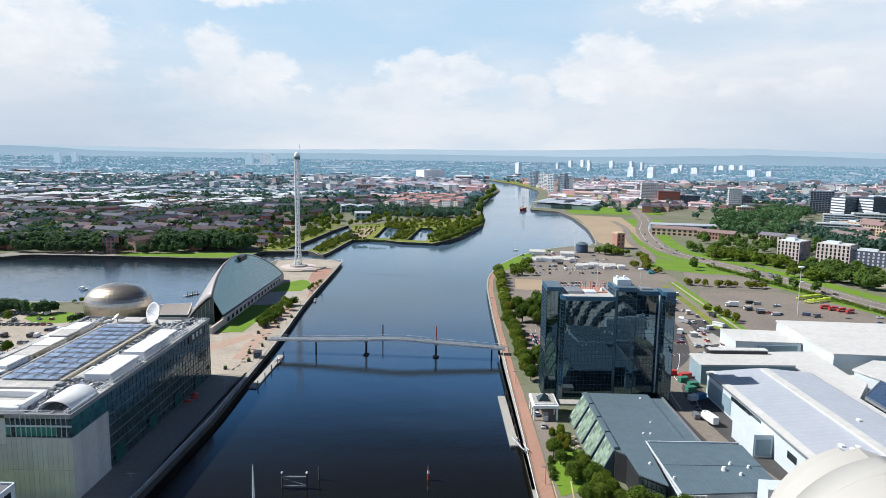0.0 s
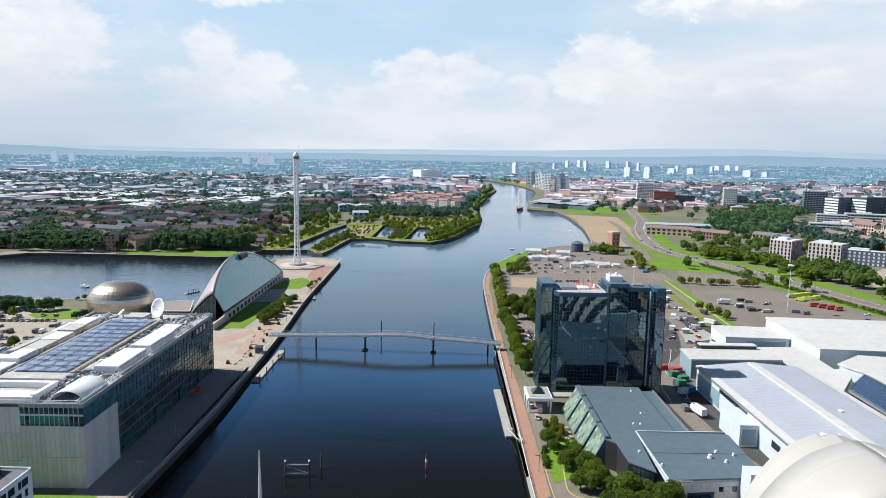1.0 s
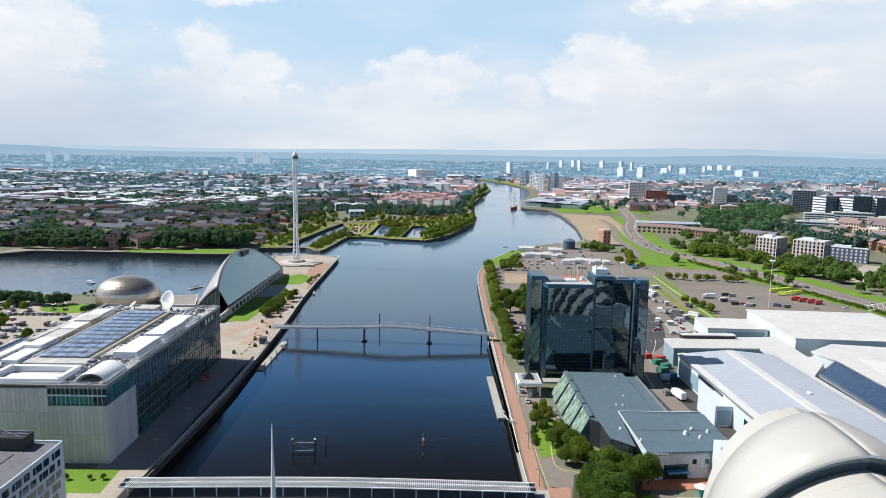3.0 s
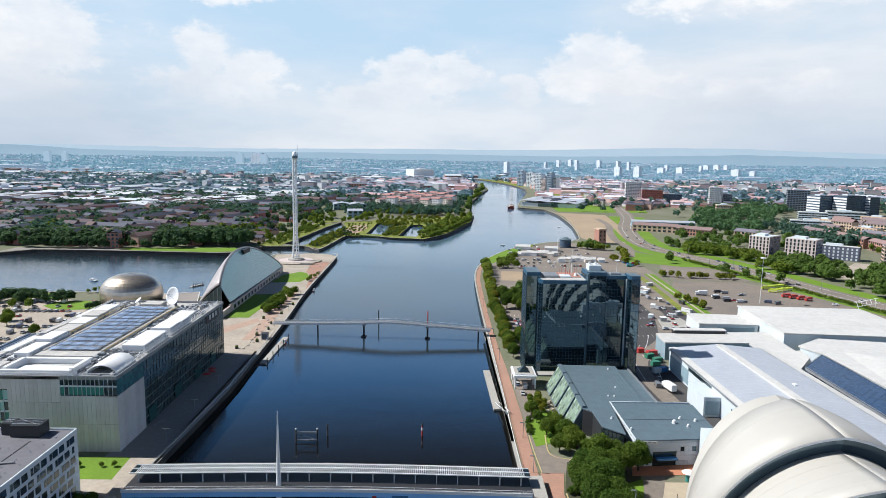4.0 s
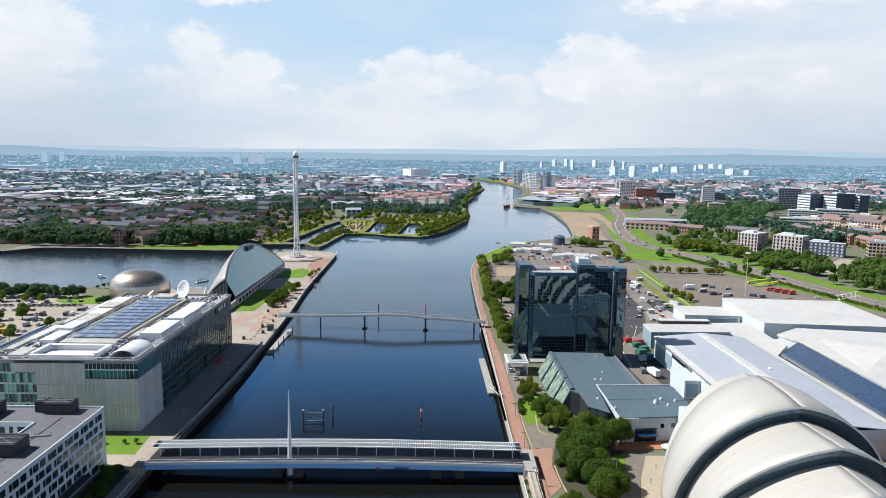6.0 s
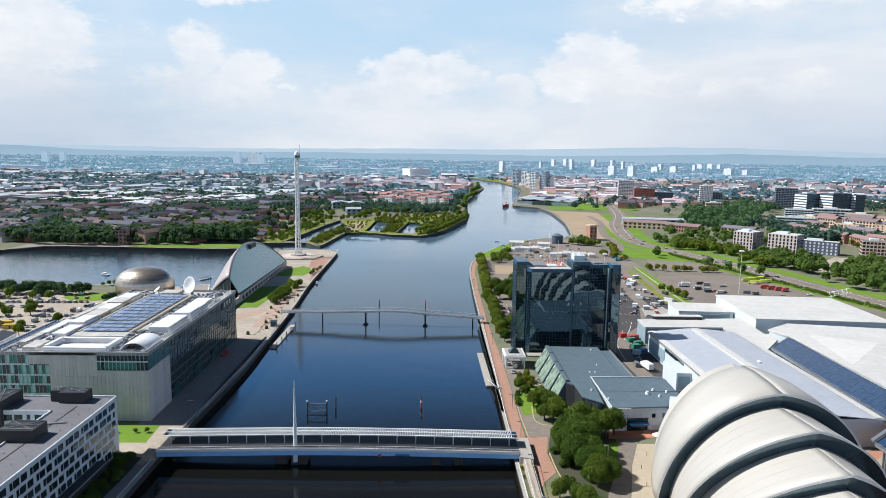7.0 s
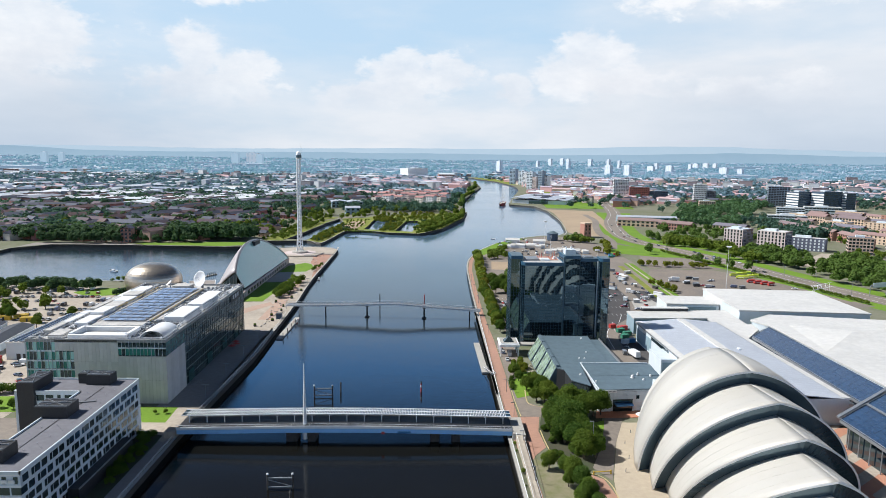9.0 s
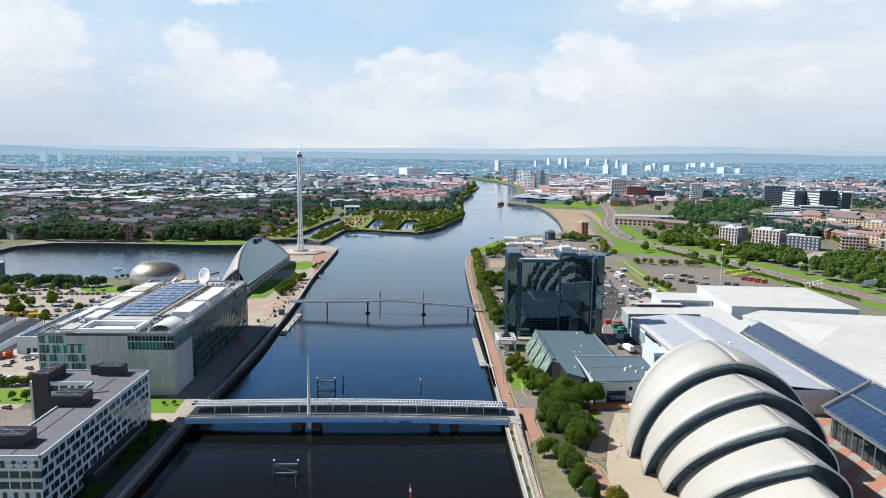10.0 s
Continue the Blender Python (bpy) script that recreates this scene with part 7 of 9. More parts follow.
for x, y, w, h, wall in ((280, 2180, 22, 50, GLASSY), (303, 2125, 24, 46, LIGHT_WALL), (292, 1868, 20, 50, LIGHT_WALL), (302, 1842, 14, 36, PINK_PANEL), (316, 1828, 14, 54, GLASSY), (329, 1832, 16, 41, WHITE),
                         (322, 2080, 18, 40, WHITE), (308, 1930, 20, 42, GLASSY), (326, 1905, 18, 30, RED_BRICK), (300, 2010, 18, 44, WHITE)):
    block((x, y, 0), w, 20, h, -40, wall, DARK_ROOF, 11, 4, "slim waterfront apartment tower with rows of windows", 4, win=(0.6, 0.5))
# towers far down the valley: listed at full distance, drawn nearer and smaller to suit the camera
# sunlit and shaded copies of one render; the shaded copy glows for haze
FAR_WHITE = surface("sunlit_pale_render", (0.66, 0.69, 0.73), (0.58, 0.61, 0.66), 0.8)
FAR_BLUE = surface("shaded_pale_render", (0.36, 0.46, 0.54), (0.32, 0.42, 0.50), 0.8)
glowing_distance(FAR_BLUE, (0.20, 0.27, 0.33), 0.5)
for X, Y, w, h in ((356, 3399, 43, 60), (942, 5191, 45, 57), (1092, 5486, 54, 59), (1102, 5288, 43, 58), (1273, 5262, 53, 58), (835, 3069, 50, 50), (925, 3406, 22, 74), (1279, 4458, 27, 58), (968, 3213, 52, 50),
                   (1277, 3796, 63, 36), (1323, 3626, 58, 42), (2002, 4975, 81, 36), (2051, 4897, 60, 42), (2120, 4897, 40, 40), (1512, 3368, 63, 40), (1600, 3368, 40, 34), (-1276, 4791, 103, 79), (-1360, 4650, 60, 76), (-1190, 4650, 50, 70), (-2650, 4600, 60, 70), (-2560, 4650, 50, 66),
                   (880, 4200, 30, 50), (700, 4300, 26, 50), (1480, 4300, 34, 44), (1780, 4500, 30, 40)):
    y = 2750 + (Y - 2750) / 2.976
    s = y / Y
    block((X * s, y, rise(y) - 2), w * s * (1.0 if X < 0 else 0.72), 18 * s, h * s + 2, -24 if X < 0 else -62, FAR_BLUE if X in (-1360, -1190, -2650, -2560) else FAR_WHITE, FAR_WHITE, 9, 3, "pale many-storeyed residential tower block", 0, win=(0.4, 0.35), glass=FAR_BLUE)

# white museum-like roof at the river's bend
o = thing("wave_roof_hall", "pale zinc hall with a jagged wave roof by the river", "building", at=(246, 1365, 0), turn=-22)
bm = bmesh.new()
rows = []
for k in range(9):
    rows.append([(-58 + 14.5 * k, y, 8.4 + 1.6 * (k % 2) + 3.4 * (1 - k / 8)) for y in (-60, 70)])
grid(bm, [r[::-1] for r in rows])
ob = part("roof", bm, BLUE_ROOF, o)
ob.modifiers.new("thick", "SOLIDIFY").thickness = 0.6
part("wall", boxes((-56, 56, -58, 68, 0, 7.4)), LIGHT_WALL, o)
part("glazed_end", boxes((-20, 20, -59, -58.05, 0.5, 6.8)), GLASS_RIVER, o)

# tall ship and its quay
o = thing("sailing_ship", "red-hulled three-masted sailing ship moored at a quay", "ship", at=(150, 1310, WATER_Z), turn=-14)
rows = []
for k in range(11):
    s = k / 10
    w = 5.2 * math.sin(math.pi * (0.08 + 0.84 * s)) ** 0.6
    rows.append([(-w, -32 + 64 * s, 5 + 2 * (2 * s - 1) ** 2), (-w * 0.8, -32 + 64 * s, 0), (w * 0.8, -32 + 64 * s, 0), (w, -32 + 64 * s, 5 + 2 * (2 * s - 1) ** 2)])
part("hull", grid(bmesh.new(), rows), RED, o)
part("deck", boxes((-4, 4, -28, 28, 4.4, 4.9)), PALE_PAVE, o)
for y in (-18, 0, 18):
    m = part("mast", tube(bmesh.new(), (0, y, 4), (0, y, 40), 0.5, 0.2, 8), WHITE, o)
    for z in (16, 24, 31):
        part("yard", tube(bmesh.new(), (-8 + z / 6, y, z), (8 - z / 6, y, z), 0.22, n=6), PALE_PAVE, m)

# old round and square brick tower on the cleared site
o = thing("brick_tower", "old square brick tower standing on bare cleared ground", "tower", at=(198, 765, 0), turn=20)
part("shaft", boxes((-5, 5, -5, 5, 0, 18)), RED_BRICK, o)
part("cornice", boxes((-5.4, 5.4, -5.4, 5.4, 17, 18.6)), SANDSTONE, o)
for z in (4, 9, 13):
    for x in (-2.5, 2.5):
        part("window", boxes((x - 0.8, x + 0.8, -5.1, -4.9, z, z + 2.6)), GLASS_DARK, o)
o = thing("rotunda", "old round brick rotunda with dark domed roof by the river", "building", at=(149, 728, 0))
part("drum", tube(bmesh.new(), (0, 0, 0), (0, 0, 9), 6.5, 6.5, 28), BLACK_BRICK, o)
part("roof", tube(bmesh.new(), (0, 0, 9), (0, 0, 11.5), 7, 2.2, 28), GREY_ROOF, o)
# event tents and stalls
for x, y, w, d in ((98, 708, 16, 8), (128, 698, 14, 8)):
    o = thing("event_tent", "long white event tent", "tent", "white tents", at=(x, y, 0), turn=-8)
    part("wall", boxes((-w / 2, w / 2, -d / 2, d / 2, 0, 3.4)), WHITE, o)
    part("roof", gable_roof(bmesh.new(), -w / 2, w / 2, -d / 2, d / 2, 3.4, 2, "x"), WHITE_ROOF, o)


def lamp_mast(at, h, label, heads=2):
    o = thing("lamp_mast", label, "street lamp", "lamp masts", at=at)
    part("pole", tube(bmesh.new(), (0, 0, 0), (0, 0, h), 0.22 if h > 15 else 0.12, 0.1, 8), WHITE if h > 15 else STEEL, o)
    if h > 15:
        part("head_ring", tube(bmesh.new(), (0, 0, h), (0, 0, h + 0.8), 1.8, 2.0, 14), WHITE, o)
    else:
        for s in (-1, 1)[:heads]:
            part("head", boxes((min(0, s * 1.4), max(0, s * 1.4), -0.15, 0.15, h - 0.15, h + 0.1)), STEEL, o)


lamp_mast((238.5, 444, 0), 33, "tall white car park floodlight mast")
lamp_mast((128, 660, 0), 30, "tall white car park floodlight mast")
lamp_mast((142, 480, 0), 24, "tall white car park floodlight mast")
for k in range(11):
    t = k / 10
    lamp_mast((262 + 90 * t, 650 - 330 * t, 0), 11, "grey expressway lamp post")
for y in (120, 148, 176, 204, 300, 340, 380, 420, 460):
    lamp_mast((34.2, y, 0), 6, "slim grey promenade lamp post", 1)
lamp_mast((57.5, 140, 0), 13, "tall grey lamp post beside the trees", 1)
for y in (196, 225, 255, 285, 330, 360, 400, 440, 480, 520):
    lamp_mast((-96.5, y, 0), 5.5, "slim grey quayside lamp post", 2)
# gantry over the expressway
o = thing("sign_gantry", "white-backed sign gantry over the expressway", "sign gantry", at=(345, 418, 0), turn=20)
for x in (-9, 9):
    part("leg", tube(bmesh.new(), (x, 0, 0), (x, 0, 8), 0.3, n=8), STEEL, o)
part("beam", boxes((-9.3, 9.3, -0.4, 0.4, 7.4, 8.4)), STEEL, o)
part("sign_board", boxes((-7, 7, -0.7, -0.45, 6.6, 10.4)), LIGHT_WALL, o)
o = thing("truss_canopy", "white steel truss canopy frame beside the hall", "canopy frame", at=(306, 425, 0), turn=-20)
o.scale = (0.55, 0.55, 0.55)
for k in range(5):
    part("rib", tube(bmesh.new(), (-12 + k * 5, -4, 5 + k * 1.6), (-12 + k * 5, 6, 9 + k * 1.6), 0.25, n=6), WHITE, o)
part("chord", tube(bmesh.new(), (-14, -4, 4), (12, -4, 12), 0.3, n=6), WHITE, o)
part("chord", tube(bmesh.new(), (-14, 6, 8), (12, 6, 16), 0.3, n=6), WHITE, o)
for x in (-10, 8):
    part("leg", tube(bmesh.new(), (x, 0, 0), (x, 0, 9 + x * 0.3), 0.3, n=6), WHITE, o)

# ---- trees ----
def leaf_cloud(rng, lobes, n, size, loose=0.6):
    """Leaf clumps over a few lobes; each clump is a small bent card."""
    vs, fs = [], []
    tot = sum(l[3] ** 2 for l in lobes)
    for cx, cy, cz, r, sq in lobes:
        for _ in range(max(6, int(n * r * r / tot))):
            u, a = rng.uniform(-0.75, 1), rng.uniform(0, 2 * math.pi)
            q = math.sqrt(max(0, 1 - u * u))
            k = r * rng.uniform(0.72, 1.08)
            p = Vector((cx + k * q * math.cos(a), cy + k * q * math.sin(a), cz + k * u * sq))
            nrm = Vector((q * math.cos(a), q * math.sin(a), u + 0.35)) + Vector((rng.uniform(-loose, loose), rng.uniform(-loose, loose), rng.uniform(-loose, loose)))
            nrm.normalize()
            t = nrm.orthogonal().normalized()
            t.rotate(Matrix.Rotation(rng.uniform(0, 6.3), 3, nrm))
            b = nrm.cross(t)
            s = size * rng.uniform(0.6, 1.3)
            i = len(vs)
            vs += [p - t * s - b * s * 0.5, p + t * s * 0.3 - b * s * 0.8, p + t * s + b * s * 0.4 - nrm * s * 0.3, p - t * s * 0.2 + b * s * 0.9 - nrm * s * 0.2]
            fs.append((i, i + 1, i + 2, i + 3))
    return vs, fs


def tree_kind(seed, h, r, n, size, leaf, trunk_h=0.3, tall=1.0):
    rng = random.Random(seed)
    lobes = [(0, 0, h * 0.62, r * 0.78, tall)]
    for k in range(17):
        a = rng.uniform(0, 6.3)
        d = r * rng.uniform(0.30, 0.74)
        lobes.append((d * math.cos(a), d * math.sin(a), h * (0.36 + 0.50 * rng.random() * (1.25 - d / r)), r * rng.uniform(0.20, 0.42), tall))
    vs, fs = leaf_cloud(rng, lobes, n, size, 1.3)
    me = bpy.data.meshes.new("crown")
    me.from_pydata(vs, [], fs)
    me.materials.append(leaf)
    bm = bmesh.new()
    tube(bm, (0, 0, -0.2), (0, 0, h * 0.5), r * 0.075, r * 0.045, 7)
    for k in range(5):
        a = k * 1.26 + rng.random()
        tube(bm, (0, 0, h * (trunk_h + 0.05 * k)), (r * 0.5 * math.cos(a), r * 0.5 * math.sin(a), h * (0.5 + 0.06 * k)), r * 0.035, r * 0.012, 5)
    return me, mesh_of("trunk", bm, BARK)


KINDS = {
    "round": [tree_kind(s, 9.0, 4.2, 7500, 0.20, LEAF) for s in (1, 2, 3)],
    "dark": [tree_kind(s, 11.0, 4.6, 9500, 0.21, LEAF_DARK, tall=1.15) for s in (4, 5, 6)],
    "gold": [tree_kind(s, 7.5, 3.8, 5500, 0.19, LEAF_GOLD) for s in (7, 8)],
    "small": [tree_kind(s, 5.0, 2.3, 2400, 0.15, LEAF) for s in (9, 10)],
    "bush": [tree_kind(s, 3.4, 2.2, 1500, 0.16, LEAF_DARK, 0.1, 0.9) for s in (11, 12)],
}
LABEL = {"round": "leafy green street tree with rounded crown", "dark": "tall broadleaf tree with dark green crown", "gold": "bushy tree with yellow-green leaves", "small": "small young tree with light green leaves", "bush": "dense low dark green bush"}
trng = random.Random(77)
TREES = []


def tree(kind, x, y, s=1.0, z=0.0):
    s *= trng.uniform(0.85, 1.15)
    TREES.append((math.hypot(x - 20, y), kind, x, y, z, trng.uniform(0, 360), s, trng.randrange(6)))


def plant_trees():
    """The nearest trees are things of their own, the rest joins into woods."""
    TREES.sort()
    for _, kind, x, y, z, turn, s, pick in TREES[:300]:
        crown, trunk = KINDS[kind][pick % len(KINDS[kind])]
        o = thing("tree", LABEL[kind], "tree", at=(x, y, z), turn=turn)
        o.scale = (s * (0.95 + 0.02 * pick), s * (1.05 - 0.02 * pick), s)
        part("trunk", trunk, None, o)
        part("crown", crown, None, o)
    # dark woods: haze-blue leaves on the south side, sunlight painted into the north
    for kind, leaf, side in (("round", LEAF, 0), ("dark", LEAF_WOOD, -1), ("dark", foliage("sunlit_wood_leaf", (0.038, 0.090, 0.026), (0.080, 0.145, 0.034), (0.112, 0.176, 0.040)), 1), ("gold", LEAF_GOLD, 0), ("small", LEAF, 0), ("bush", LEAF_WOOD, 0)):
        rng = random.Random(len(kind))
        vs, fs = [], []
        h, r, n, size = {"round": (9, 4.2, 230, 0.8), "dark": (11, 4.6, 230, 0.9), "gold": (7.5, 3.8, 200, 0.75), "small": (5, 2.3, 130, 0.55), "bush": (3.4, 2.2, 110, 0.5)}[kind]
        kinds = []
        for q in range(6):
            lobes = [(0, 0, h * 0.6, r * 0.8, 1.05)] + [(r * 0.5 * math.cos(a), r * 0.5 * math.sin(a), h * rng.uniform(0.35, 0.78), r * rng.uniform(0.36, 0.55), 1.0) for a in (rng.uniform(0, 6.3) for _ in range(6))]
            kinds.append(leaf_cloud(rng, lobes, n, size))
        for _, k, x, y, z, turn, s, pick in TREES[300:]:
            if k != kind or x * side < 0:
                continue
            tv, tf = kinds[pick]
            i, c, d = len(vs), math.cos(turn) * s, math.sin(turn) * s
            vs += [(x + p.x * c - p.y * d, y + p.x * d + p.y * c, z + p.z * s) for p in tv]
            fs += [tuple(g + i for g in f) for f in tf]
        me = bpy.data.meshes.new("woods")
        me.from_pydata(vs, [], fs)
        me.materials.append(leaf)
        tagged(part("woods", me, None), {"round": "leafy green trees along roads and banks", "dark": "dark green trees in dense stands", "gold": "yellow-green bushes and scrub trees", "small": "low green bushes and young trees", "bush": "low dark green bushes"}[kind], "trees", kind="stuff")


def row(kind, a, b, n, s=1.0, wob=1.5):
    for k in range(n):
        t = (k + 0.5) / n
        tree(kind, a[0] + (b[0] - a[0]) * t + trng.uniform(-wob, wob), a[1] + (b[1] - a[1]) * t + trng.uniform(-wob, wob), s)


def grove(kind, poly, n, s=1.0):
    xs, ys = [p[0] for p in poly], [p[1] for p in poly]
    k = 0
    for _ in range(n * 30):
        p = (trng.uniform(min(xs), max(xs)), trng.uniform(min(ys), max(ys)))
        if inside(p, poly):
            tree(kind, *p, s)
            k += 1
            if k == n:
                break


# riverside walk
row("round", (41, 300), (41, 420), 12, 0.95, 1.2)
row("gold", (41.5, 304), (41, 416), 6, 1.15, 1.2)
row("round", (42, 425), (47, 595), 15, 0.95, 1.5)
row("gold", (42, 430), (47, 590), 10, 1.15, 1.5)
row("dark", (49, 318), (48, 335), 3, 0.9)
grove("dark", [(48, 395), (75, 395), (78, 440), (70, 470), (48, 470)], 20, 0.95)
grove("round", [(50, 560), (75, 575), (82, 640), (58, 625)], 12, 0.8)
row("round", (60, 600), (85, 660), 5, 0.7)
# by the hotel drive and the concert hall
for x, y, s in ((40, 224, 0.75), (41.5, 218, 0.6), (43.5, 206.5, 0.7), (48, 211, 0.8), (49.9, 203, 0.85), (50.5, 197, 0.8), (45.8, 192, 0.7), (53, 195, 0.85), (49, 191, 0.8), (55, 190, 0.75), (52.5, 201, 0.75)):
    tree("round", x, y, s)
for x, y, s in ((57, 179, 1.15), (66.5, 176, 1.1), (62, 179, 1.05), (70, 178, 0.9), (50, 172, 1.0), (54, 170, 1.1), (47, 166, 1.0), (51.5, 164, 1.1), (47.8, 158, 1.0), (53, 157, 1.15), (49.8, 151, 1.05), (55, 150, 1.15), (52, 144, 1.1), (57.5, 145, 1.1), (54, 138, 1.0), (58.5, 139, 0.9), (56, 162, 1.1), (60, 172, 1.0)):
    tree("dark", x, y, s * 1.02)
for x, y, s in ((40.4, 130, 0.85), (45, 127, 0.7), (46.5, 121, 0.85), (48.4, 116, 0.9), (44.6, 118, 0.6), (49, 109, 0.85), (46, 105, 0.8), (50, 100, 0.85)):
    tree("dark", x, y, s * 0.85)
grove("bush", [(46, 182), (56, 186), (60, 176), (52, 132), (45, 136), (43, 150), (44, 165)], 40, 0.7)
row("gold", (55, 98), (53, 70), 5, 0.9)
row("small", (42, 240), (48, 244), 3, 0.7)
# south bank
grove("small", [(-114, 392), (-104, 392), (-103, 455), (-112, 455)], 44, 1.15)
row("small", (-104, 500), (-101, 530), 7, 0.75)
grove("dark", [(-330, 410), (-254, 412), (-250, 424), (-330, 426)], 60, 0.78)
row("bush", (-228, 398), (-221, 418), 9, 1.2, 1.0)
row("small", (-255, 448), (-232, 456), 6, 0.8)
for _ in range(30):
    tree("round", trng.uniform(-345, -222), trng.uniform(305, 408), 0.82)
grove("bush", [(-105, 70), (-100, 70), (-100, 155), (-107.5, 157), (-105, 146)], 60, 0.8)
row("small", (-150, 176), (-104, 178), 9, 0.45)
row("bush", (-166, 200), (-214, 198), 22, 1.3, 1.2)
row("small", (-168, 182), (-212, 181), 7, 0.9, 2)
# far side of the basin
grove("dark", [(-300, 690), (-205, 694), (-210, 735), (-310, 735)], 80, 1.7)
grove("dark", [(-480, 684), (-395, 684), (-395, 735), (-480, 735)], 60, 1.5)
grove("dark", [(-395, 700), (-300, 700), (-300, 740), (-395, 740)], 60, 1.45)
grove("round", [(-560, 730), (-190, 740), (-190, 840), (-620, 840)], 120, 1.35)
grove("dark", [(-620, 800), (-190, 800), (-190, 1000), (-760, 1000)], 150, 1.25)
grove("dark", [(-760, 990), (-180, 990), (-160, 1160), (-860, 1160)], 120, 1.2)
grove("round", [(-190, 860), (-130, 935), (-60, 1010), (-110, 1080), (-200, 1050)], 40, 1.1)
grove("dark", [(-640, 560), (-455, 560), (-455, 680), (-640, 690)], 40, 1.1)
grove("dark", [(-570, 680), (-395, 678), (-300, 690), (-300, 716), (-570, 716)], 90, 1.35)
row("dark", (-440, 672), (-345, 670), 24, 1.1, 3)
row("dark", (-335, 676), (-262, 676), 9, 1.0, 4)
grove("dark", [(345, 400), (372, 480), (420, 440), (430, 350), (390, 330)], 34, 1.0)
grove("round", [(300, 590), (335, 640), (352, 628), (330, 560)], 24, 1.0)
grove("small", [(-144, 714), (-127, 708), (-116, 796), (-108, 812), (-98, 816), (-92, 945), (-128, 930), (-126, 895), (-134, 800)], 60, 0.7)
grove("gold", [(-66, 806), (-48, 803), (-40, 905), (-62, 950)], 40, 0.5)
grove("small", [(-16, 800), (4, 824), (30, 915), (50, 1020), (-10, 1000), (-60, 960), (-38, 910), (-14, 888)], 80, 0.75)
row("small", (-18, 782), (6, 818), 16, 0.7, 1.2)
row("round", (-8, 792), (14, 848), 14, 0.75, 1.5)
row("round", (14, 850), (50, 998), 34, 0.85, 1.8)
row("round", (50, 1000), (58, 1100), 20, 0.9, 1.8)
grove("bush", [(-144, 712), (-127, 692), (-116, 800), (-104, 815), (-126, 890), (-134, 800)], 110, 0.8)
grove("gold", [(-144, 712), (-127, 692), (-116, 800), (-126, 880), (-134, 800)], 50, 0.5)
grove("bush", [(-66, 812), (-50, 806), (-41, 940), (-60, 955)], 50, 0.7)
grove("bush", [(-22, 806), (-12, 792), (10, 850), (40, 990), (-12, 950)], 70, 0.8)
row("small", (-112, 795), (-70, 785), 16, 0.5, 1.0)
grove("small", [(-198, 706), (-176, 706), (-166, 800), (-156, 905), (-172, 905), (-184, 850)], 90, 0.8)
# scrub on the docks
grove("small", [(-144, 712), (-127, 706), (-116, 795), (-126, 860), (-136, 800)], 50, 0.8)
grove("gold", [(-143, 715), (-128, 710), (-118, 795), (-128, 860)], 30, 0.6)
grove("gold", [(0, 830), (33, 920), (50, 1010), (10, 1000), (-12, 820)], 60, 0.6)
grove("round", [(0, 830), (33, 920), (52, 1020), (50, 1100), (20, 1080), (10, 960), (-22, 800)], 60, 0.85)
grove("small", [(-20, 785), (5, 822), (30, 915), (-10, 930), (-28, 800)], 80, 0.9)
grove("round", [(-100, 1080), (50, 1110), (52, 1190), (-100, 1160)], 70, 1.0)
grove("gold", [(-85, 900), (0, 950), (10, 1080), (-90, 1020)], 80, 0.7)
grove("small", [(-85, 900), (0, 950), (10, 1080), (-90, 1020)], 80, 0.8)
grove("small", [(-66, 806), (-50, 802), (-41, 890), (-58, 900)], 50, 0.7)
for x, y, q in ((31.2, 149, 0.3), (31.1, 143, 0.22), (31.3, 127, 0.38), (31.0, 118, 0.2), (31.2, 106, 0.28)):
    tree("small", x, y, q)
row("bush", (37.4, 206), (38.6, 222), 7, 0.6, 0.8)
grove("gold", [(42, 226), (47, 228), (47, 246), (41, 246)], 9, 0.42)
grove("small", [(46, 204), (54, 206), (50, 228), (47, 230)], 16, 0.6)
grove("small", [(-200, 760), (-180, 730), (-170, 820), (-160, 900), (-180, 900)], 90, 0.9)
row("dark", (57, 1190), (66, 1290), 10, 1.1)
row("dark", (66, 1300), (76, 1470), 16, 1.1)
row("round", (80, 1480), (112, 1660), 16, 1.1)
row("dark", (100, 1680), (128, 1860), 14, 1.2)
row("round", (134, 1880), (148, 2180), 16, 1.2)
row("small", (-96, 806), (-112, 800), 6, 0.8)
# beside the expressway
grove("round", [(270, 690), (320, 640), (345, 660), (290, 740)], 60, 1.15)
grove("dark", [(262, 730), (295, 700), (330, 690), (330, 720), (275, 760)], 22, 1.0)
grove("dark", [(320, 600), (352, 640), (395, 645), (385, 570), (345, 530)], 66, 1.05)
grove("dark", [(350, 540), (390, 560), (430, 600), (440, 520), (380, 470)], 60, 1.05)
grove("round", [(385, 460), (440, 510), (520, 560), (520, 420), (400, 380)], 56, 1.15)
grove("round", [(430, 700), (520, 690), (640, 640), (760, 700), (700, 800), (470, 800)], 34, 0.9)
grove("dark", [(300, 760), (420, 720), (480, 800), (440, 850), (320, 860)], 60, 1.0)
row("gold", (205, 690), (190, 640), 6, 1.1, 4)
row("gold", (178, 640), (196, 600), 5, 0.9, 4)
for x, y in ((232, 622), (262, 570), (276, 548), (282, 535), (292, 520), (262, 560), (240, 640)):
    tree("dark", x, y, 0.95)
row("gold", (196, 548), (262, 535), 16, 0.75, 4)
row("gold", (182, 450), (190, 420), 6, 0.8, 3)
row("small", (253, 644), (272, 565), 40, 0.62, 1.0)
row("small", (272, 565), (294, 481), 44, 0.62, 1.0)
